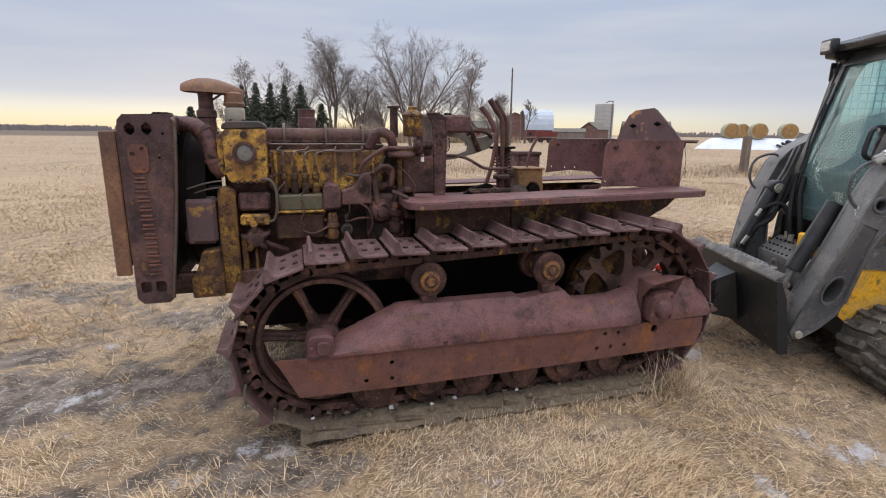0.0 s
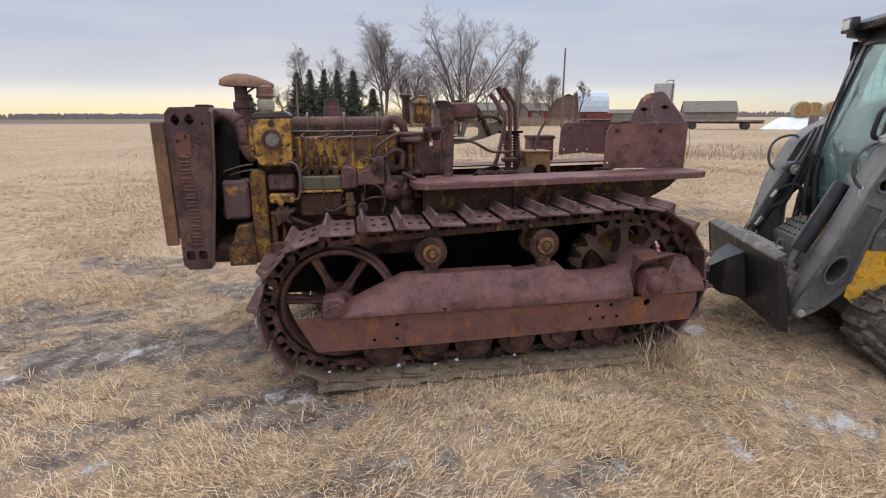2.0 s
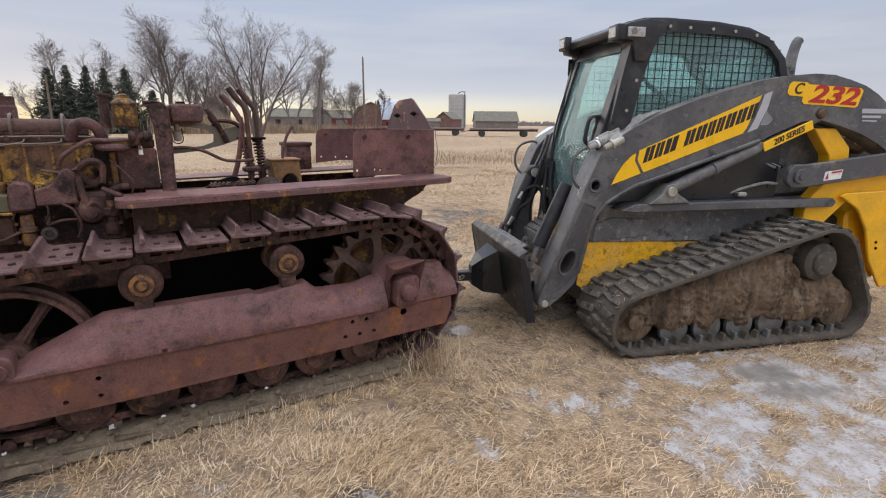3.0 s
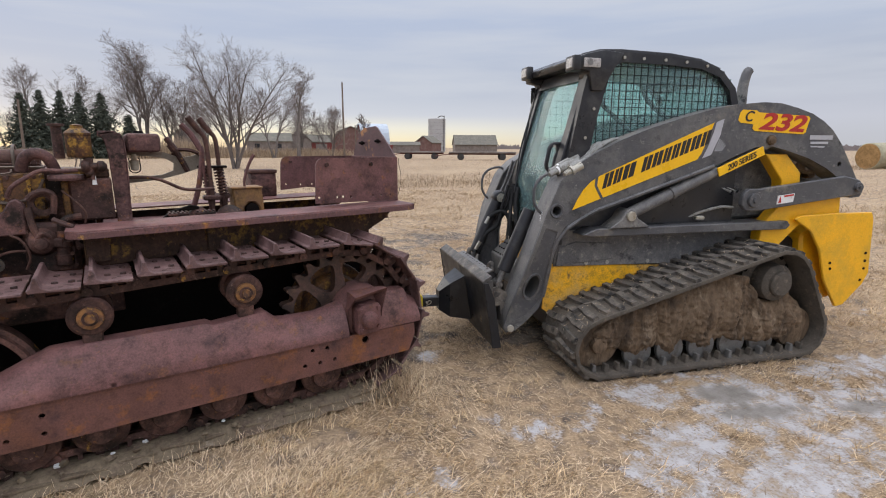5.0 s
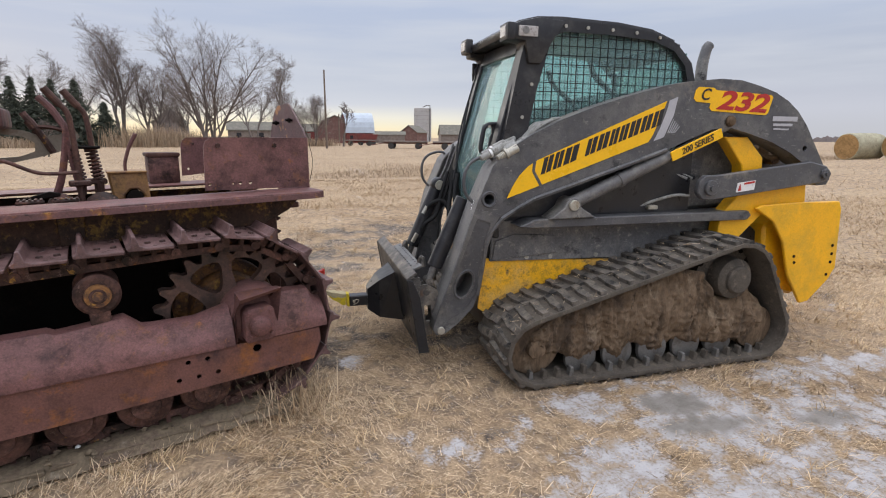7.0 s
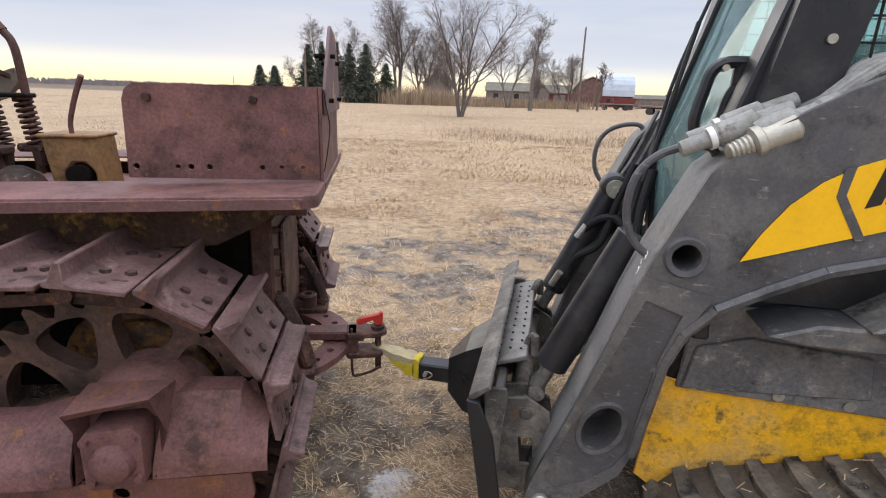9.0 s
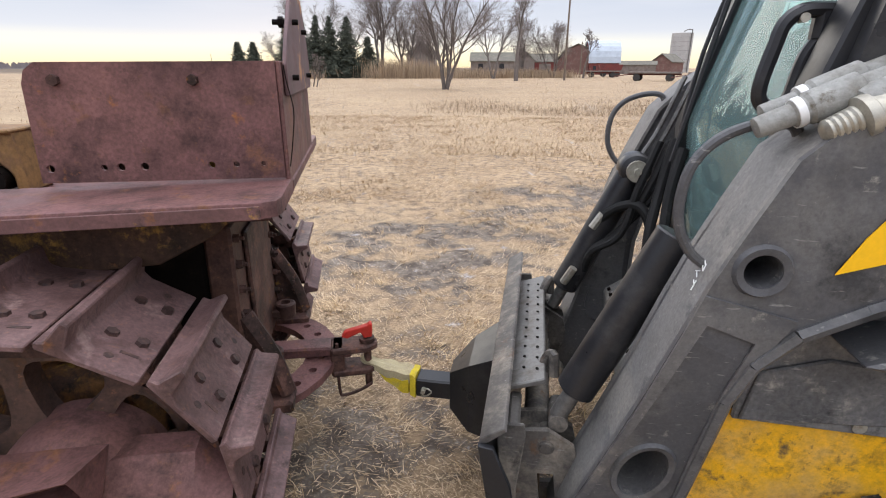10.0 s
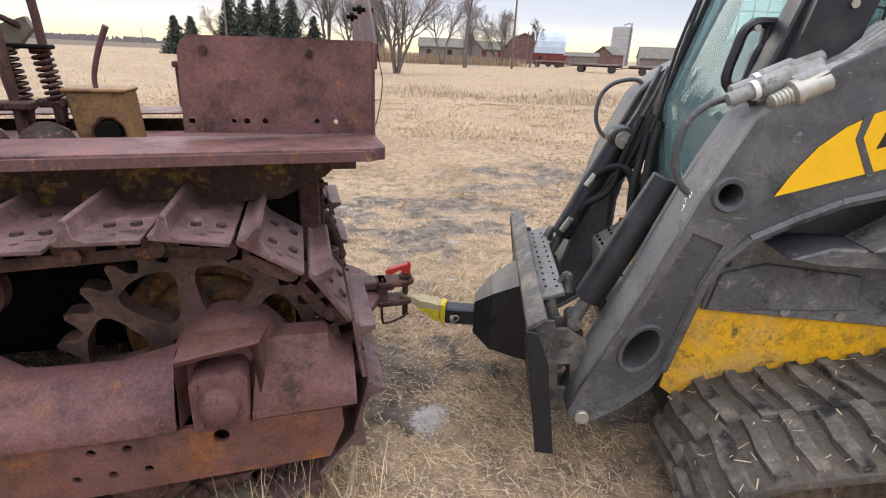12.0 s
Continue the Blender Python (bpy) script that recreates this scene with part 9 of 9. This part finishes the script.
for v0, v1, z0 in ((-0.472, -0.395, 1.922), (0.345, 0.470, 1.955)):
    b = bm_new()
    box(b, -0.060, -0.010, v0 - 0.022, v1 + 0.022, z0 - 0.016, z0 + 0.076, 0.012, seg=2)
    lamp_case = cab_part("work_lamp_case", b, M_gloss, roof)
    b = bm_new()
    box(b, -0.066, -0.056, v0, v1, z0, z0 + 0.060, 0.004)
    cab_part("work_lamp_lens", b, M_lens, lamp_case, "clear square work lamp")
b = bm_new()
box(b, 0.005, 0.120, -0.500, -0.486, 1.926, 1.982, 0.012, seg=2)
side_lens = cab_part("work_lamp_lens", b, M_lens, roof, "clear side work lamp")
b = bm_new()
cyl(b, (0.045, -0.502, 1.957), (0.045, -0.494, 1.957), 0.020, None, 14)
cab_part("lamp_bulb", b, M_steel, roof)
b = bm_new()
box(b, 0.03, 0.10, 0.43, 0.49, 1.80, 1.86, 0.01)
box(b, 0.02, 0.08, 0.46, 0.48, 1.77, 1.89, 0.006)
cab_part("side_marker", b, M_gloss, loader)
# front door: frame round a tall tinted pane
def front_u(z):
    return -0.115 + (z - 1.20) * 0.275 if z > 1.20 else -0.115 + (1.20 - z) * 0.10
b = bm_new()
zs = [0.80, 1.0, 1.20, 1.40, 1.60, 1.80, 1.90]
prism(b, [(front_u(0.76) - 0.014, 0.76), (front_u(0.82) - 0.014, 0.82), (front_u(0.82) + 0.03, 0.82), (front_u(0.76) + 0.03, 0.76)], -0.345, 0.345, 0)
door = cab_part("front_door", b, M_gloss, loader, "glazed front cab door in a black frame")
for v0, v1 in ((-0.43, -0.345), (0.345, 0.43)):
    b = bm_new()
    prism(b, [(front_u(q) - 0.012, q) for q in zs] + [(front_u(q) + 0.03, q) for q in reversed(zs)], v0, v1, 0.006)
    cab_part("door_stile", b, M_gloss, door)
b = bm_new()
prism(b, [(front_u(1.86) - 0.014, 1.86), (front_u(1.94) - 0.014, 1.94), (front_u(1.94) + 0.03, 1.94), (front_u(1.86) + 0.03, 1.86)], -0.345, 0.345, 0)
cab_part("door_rail", b, M_gloss, door)
b = bm_new()
rows = [[b.verts.new((front_u(z) - 0.02 * math.cos(v / 0.36 * 1.3) + 0.012, v, z)) for v in np.linspace(-0.36, 0.36, 9)] for z in np.linspace(0.80, 1.90, 9)]
for r0, r1 in zip(rows, rows[1:]):
    for j in range(8):
        b.faces.new((r0[j], r0[j + 1], r1[j + 1], r1[j]))
bmesh.ops.solidify(b, geom=b.faces[:], thickness=0.005)
pane = cab_part("door_glass", b, M_windscreen, door, "green-tinted curved door glass", 60)
pane.visible_shadow = False
b = bm_new()
tube(b, [(-0.045, -0.335, 1.462), (-0.095, -0.337, 1.460), (-0.122, -0.338, 1.44), (-0.132, -0.338, 1.40), (-0.143, -0.338, 1.335), (-0.137, -0.337, 1.305), (-0.110, -0.335, 1.290), (-0.088, -0.333, 1.310), (-0.075, -0.332, 1.38), (-0.055, -0.332, 1.42)], 0.014, 8, 6)
box(b, -0.075, -0.025, -0.348, -0.315, 1.405, 1.475, 0.010)
cab_part("door_handle", b, M_gloss, door, "black loop door handle")
b = bm_new()
cyl(b, (-0.098, -0.356, 1.448), (-0.095, -0.325, 1.448), 0.008, None, 12)
cab_part("lock", b, M_zinc, door)
b = bm_new()
tube(b, [(front_u(1.18) - 0.03, 0.30, 1.02), (front_u(1.4) - 0.04, 0.32, 1.4), (front_u(1.75) - 0.035, 0.34, 1.75)], 0.006, 6, 4)
tube(b, [(front_u(1.25) - 0.045, 0.28, 1.10), (front_u(1.6) - 0.04, 0.30, 1.62)], 0.008, 6, 3)
cab_part("wiper", b, M_gloss, door)
b = bm_new()
box(b, 1.17, 1.20, -0.43, 0.43, 1.25, 1.40, 0.004)
box(b, 1.05, 1.10, -0.43, 0.43, 1.86, 1.95, 0.004)
cab_part("rear_frame", b, M_gloss, loader)
b = bm_new()
prism(b, [(-0.43, 1.36), (0.43, 1.36), (0.43, 1.90), (-0.43, 1.90)], 1.15, 1.154, 0, plane="yz")
pane = cab_part("rear_glass", b, M_glass, loader, "green-tinted rear glass", 0)
pane.visible_shadow = False
b = bm_new()
box(b, -0.08, 1.15, -0.42, 0.42, 0.88, 0.93, 0.004)
cab_part("cab_floor", b, M_gloss, loader)
b = bm_new()
prism(b, [(0.45, 0.93), (0.42, 1.12), (0.48, 1.17), (0.85, 1.15), (0.92, 1.20), (0.98, 1.62), (1.03, 1.70), (1.08, 1.66), (1.06, 1.20), (0.98, 0.93)], -0.24, 0.24, 0.03, seg=2)
seat = cab_part("operator_seat", b, M_seat, loader, "dark vinyl operator seat")
for s in (-1, 1):
    b = bm_new()
    tube(b, [(0.50, s * 0.30, 1.10), (0.35, s * 0.30, 1.20), (0.25, s * 0.29, 1.24)], 0.035, 8, 4)
    cyl(b, (0.27, s * 0.29, 1.23), (0.24, s * 0.28, 1.36), 0.02, 0.024, 10)
    cab_part("joystick_arm", b, M_seat, loader)
    b = bm_new()
    tube(b, [(0.95, s * 0.33, 1.45), (0.80, s * 0.33, 1.60), (0.60, s * 0.32, 1.75), (0.55, s * 0.32, 1.85)], 0.018, 8, 4)
    cab_part("restraint_bar", b, M_gloss, loader)
for pts in ([(-0.385, 0.31, 0.66), (-0.365, 0.29, 0.78), (-0.30, 0.25, 0.91), (-0.22, 0.21, 0.95), (-0.175, 0.18, 0.88), (-0.17, 0.16, 0.72)],
            [(-0.13, 0.22, 1.16), (-0.16, 0.19, 1.02), (-0.19, 0.13, 0.86), (-0.18, 0.10, 0.71)],
            [(-0.12, 0.16, 1.14), (-0.15, 0.12, 1.00), (-0.16, 0.06, 0.84), (-0.15, 0.04, 0.71)]):
    b = bm_new()
    tube(b, pts, 0.016, 10, 6)
    hose_line = part("hydraulic_hose", b, M_hose, loader)
    b = bm_new()
    cyl(b, pts[-1], Vector(pts[-1]) + Vector((0, 0, 0.045)), 0.019, 0.018, 12)
    part("hose_ferrule", b, M_zinc, hose_line)
# near-black sheet added so the gaps between the arms show as deep shade
b = bm_new()
box(b, -0.105, -0.09, -0.40, 0.36, 0.44, 0.86, 0.004)
part("front_bulkhead", b, M_dark, loader, "shade-black bulkhead sheet below the door")
# front step below the door
b = bm_new()
prism(b, [(-0.26, 0.45), (-0.28, 0.62), (-0.14, 0.72), (-0.10, 0.70), (-0.10, 0.42)], -0.30, 0.30, 0.008)
part("front_step", b, M_tread, loader, "grey punched step plate below the door")
for i in range(3):
    for j in range(12):
        b = bm_new()
        p = (-0.265 + 0.045 * i, -0.26 + 0.047 * j, 0.632 + 0.031 * i)
        cyl(b, p, (p[0] - 0.004, p[1], p[2] + 0.007), 0.007, 0.005, 8)
        part("step_dimple", b, M_dark, loader)
b = bm_new()
box(b, -0.24, -0.19, -0.20, -0.06, 0.66, 0.80, 0.01)
part("yellow_valve_block", b, M_yelmud, loader)

# attachment plate and receiver hitch
plate = thing("hitch_plate", pose(LX, LY, 0, 0, 0, LYAW), "black quick-attach plate with a receiver hitch on the loader", "attachment")
LEAN = 0.16
def pu(z):
    return -0.632 + (0.62 - z) * LEAN
b = bm_new()
q = [(pu(0.60), 0.60), (pu(0.17), 0.17), (pu(0.17) + 0.012, 0.17), (pu(0.60) + 0.012, 0.60)]
prism(b, q, -0.56, 0.57, 0.002)
part("face_plate", b, M_newblk, plate, "flat black face plate")
b = bm_new()
prism(b, [(pu(0.60) - 0.002, 0.598), (pu(0.60), 0.612), (pu(0.60) + 0.05, 0.645), (pu(0.60) + 0.058, 0.637), (pu(0.60) + 0.012, 0.598)], -0.56, 0.57, 0.002)
part("top_hook_flange", b, M_coup, plate, "scuffed bent top flange")
b = bm_new()
prism(b, [(pu(0.60) - 0.004, 0.605), (pu(0.17) - 0.004, 0.165), (pu(0.17) + 0.055, 0.165), (pu(0.50) + 0.055, 0.50), (pu(0.60) + 0.03, 0.60)], -0.575, -0.561, 0.002)
part("end_plate", b, M_newblk, plate)
b = bm_new()
prism(b, [(pu(0.60) - 0.004, 0.605), (pu(0.17) - 0.004, 0.165), (pu(0.17) + 0.055, 0.165), (pu(0.50) + 0.055, 0.50), (pu(0.60) + 0.03, 0.60)], 0.571, 0.585, 0.002)
part("end_plate", b, M_newblk, plate)
HV = 0.03
b = bm_new()
box(b, -0.905, pu(0.33), HV - 0.036, HV + 0.036, 0.292, 0.362, 0.006)
part("receiver_tube", b, M_newblk, plate, "square black receiver tube")
b = bm_new()
front_ring = [b.verts.new((-0.785, HV + v, z)) for v, z in ((-0.040, 0.405), (0.040, 0.405), (0.040, 0.265), (-0.040, 0.265))]
mid_ring = [b.verts.new((-0.715, HV + v, z)) for v, z in ((-0.100, 0.475), (0.100, 0.475), (0.100, 0.225), (-0.100, 0.225))]
back_ring = [b.verts.new((pu(z), HV + v, z)) for v, z in ((-0.135, 0.535), (0.135, 0.535), (0.135, 0.205), (-0.135, 0.205))]
for r0, r1 in ((front_ring, mid_ring), (mid_ring, back_ring)):
    for j in range(4):
        b.faces.new((r0[j - 1], r0[j], r1[j], r1[j - 1]))
b.faces.new(front_ring)
bmesh.ops.recalc_face_normals(b, faces=b.faces)
bmesh.ops.solidify(b, geom=b.faces[:], thickness=0.008)
part("receiver_brace", b, M_newblk, plate, "folded black brace plates round the receiver", 0)
b = bm_new()
tube(b, [(-0.875, HV - 0.06, 0.328), (-0.875, HV + 0.06, 0.328)], 0.008, 8, 0)
tube(b, [(-0.875, HV - 0.05, 0.33), (-0.86, HV - 0.058, 0.345), (-0.845, HV - 0.06, 0.335), (-0.86, HV - 0.058, 0.318), (-0.88, HV - 0.055, 0.31)], 0.003, 6, 4)
part("receiver_pin", b, M_zinc, plate)
# loader's own coupler behind the plate
EAR = [(-0.585, 0.509), (-0.477, 0.523), (-0.41, 0.482), (-0.397, 0.429), (-0.406, 0.367), (-0.436, 0.288), (-0.442, 0.202), (-0.555, 0.197)]
SLOT = [(-0.496, 0.391), (-0.455, 0.394), (-0.442, 0.295), (-0.484, 0.291)]
for v0, v1 in ((-0.398, -0.382), (-0.318, -0.302), (0.302, 0.318), (0.382, 0.398)):
    b = bm_new()
    prism(b, EAR, v0, v1, 0.0, holes=[SLOT])
    part("coupler_side", b, M_coup, loader, "scuffed quick-attach coupler side")
for s0 in (-1, 1):
    b = bm_new()
    lathe(b, (-0.478, s0 * 0.405, 0.474), (-0.478, s0 * 0.29, 0.474), [(0.003, 0.0), (0.015, 0.001), (0.0165, 0.006), (0.021, 0.0065), (0.022, 0.009), (0.018, 0.012), (0.018, 0.115)], 20)
    part("coupler_pin", b, M_coup, loader)
    # dusty gusset between the coupler side and the plate
    b = bm_new()
    prism(b, [(-0.600, 0.585), (-0.535, 0.590), (-0.530, 0.560), (-0.560, 0.26), (-0.572, 0.23)], s0 * 0.470, s0 * 0.460, 0.003)
    box(b, -0.575, -0.545, min(s0 * 0.30, s0 * 0.46), max(s0 * 0.30, s0 * 0.46), 0.30, 0.565, 0.006)
    part("coupler_gusset", b, M_coup, loader)
    b = bm_new()
    box(b, -0.535, -0.485, s0 * 0.35 - 0.022, s0 * 0.35 + 0.022, 0.22, 0.34, 0.006)
    part("lock_wedge", b, M_mud, loader, "rusty mud-packed locking wedge")
b = bm_new()
prism(b, [(-0.60, 0.588), (-0.49, 0.628), (-0.485, 0.612), (-0.595, 0.575)], -0.33, 0.36, 0.003)
part("punched_step", b, M_tread, loader, "grey punched step on the coupler")
for i in range(3):
    for j in range(11):
        b = bm_new()
        p = (-0.578 + 0.034 * i, -0.28 + 0.056 * j + 0.02 * (i % 2), 0.598 + 0.0123 * i)
        cyl(b, p, (p[0], p[1], p[2] + 0.003), 0.0042, None, 8)
        part("punched_hole", b, M_dark, loader)
for s0 in (-1, 1):
    b = bm_new()
    lathe(b, (-0.452, s0 * 0.35 - 0.028, 0.528), (-0.452, s0 * 0.35 + 0.028, 0.528), [(0.012, 0), (0.024, 0.004), (0.026, 0.05), (0.024, 0.096), (0.012, 0.10)], 16)
    part("rod_eye", b, M_coup, loader)
    b = bm_new()
    tube(b, [(-0.50, s0 * 0.24, 0.58), (-0.485, s0 * 0.245, 0.64), (-0.47, s0 * 0.26, 0.655), (-0.465, s0 * 0.27, 0.60)], 0.014, 8, 4)
    part("latch_lever", b, M_coup, loader)
b = bm_new()
cyl(b, (-0.50, -0.36, 0.45), (-0.50, 0.36, 0.45), 0.035, None, 16)
part("coupler_tube", b, M_coup, loader)

# straw lying on the near track
rs2 = np.random.RandomState(77)
lv, lf = [], []
for k in range(420):
    i = rs2.randint(0, len(BELT))
    p, q = BELT[i], BELT[(i + 1) % len(BELT)]
    if min(p[1], q[1]) < 0.30 or q[0] < p[0] and p[1] < 0.4:
        continue
    t, v = rs2.rand(), -0.435 - 0.45 * rs2.rand()
    c = Vector((p[0] + (q[0] - p[0]) * t, v, p[1] + (q[1] - p[1]) * t))
    d = Vector((q[0] - p[0], 0, q[1] - p[1])).normalized()
    if d.x < 0:
        d = -d
    up = Vector((-d.z, 0, d.x))
    a = rs2.uniform(0, math.tau)
    w = d * math.cos(a) + Vector((0, 1, 0)) * math.sin(a)
    side = up.cross(w) * rs2.uniform(0.0008, 0.0018)
    ln = rs2.uniform(0.006, 0.022)
    c = c + up * rs2.uniform(0.017, 0.024)
    n0 = len(lv)
    lv += [tuple(c - w * ln - side), tuple(c - w * ln + side), tuple(c + w * ln + side + up * 0.004), tuple(c + w * ln - side + up * 0.004)]
    lf.append((n0, n0 + 1, n0 + 2, n0 + 3))
litter = new("straw_litter", fast_mesh("straw_litter", np.array(lv), lf, M_straw))
litter.matrix_basis = pose(LX, LY, 0, 0, 0, LYAW)
tagged(litter, "loose bits of straw lying on the rubber track", "straw", kind="stuff")
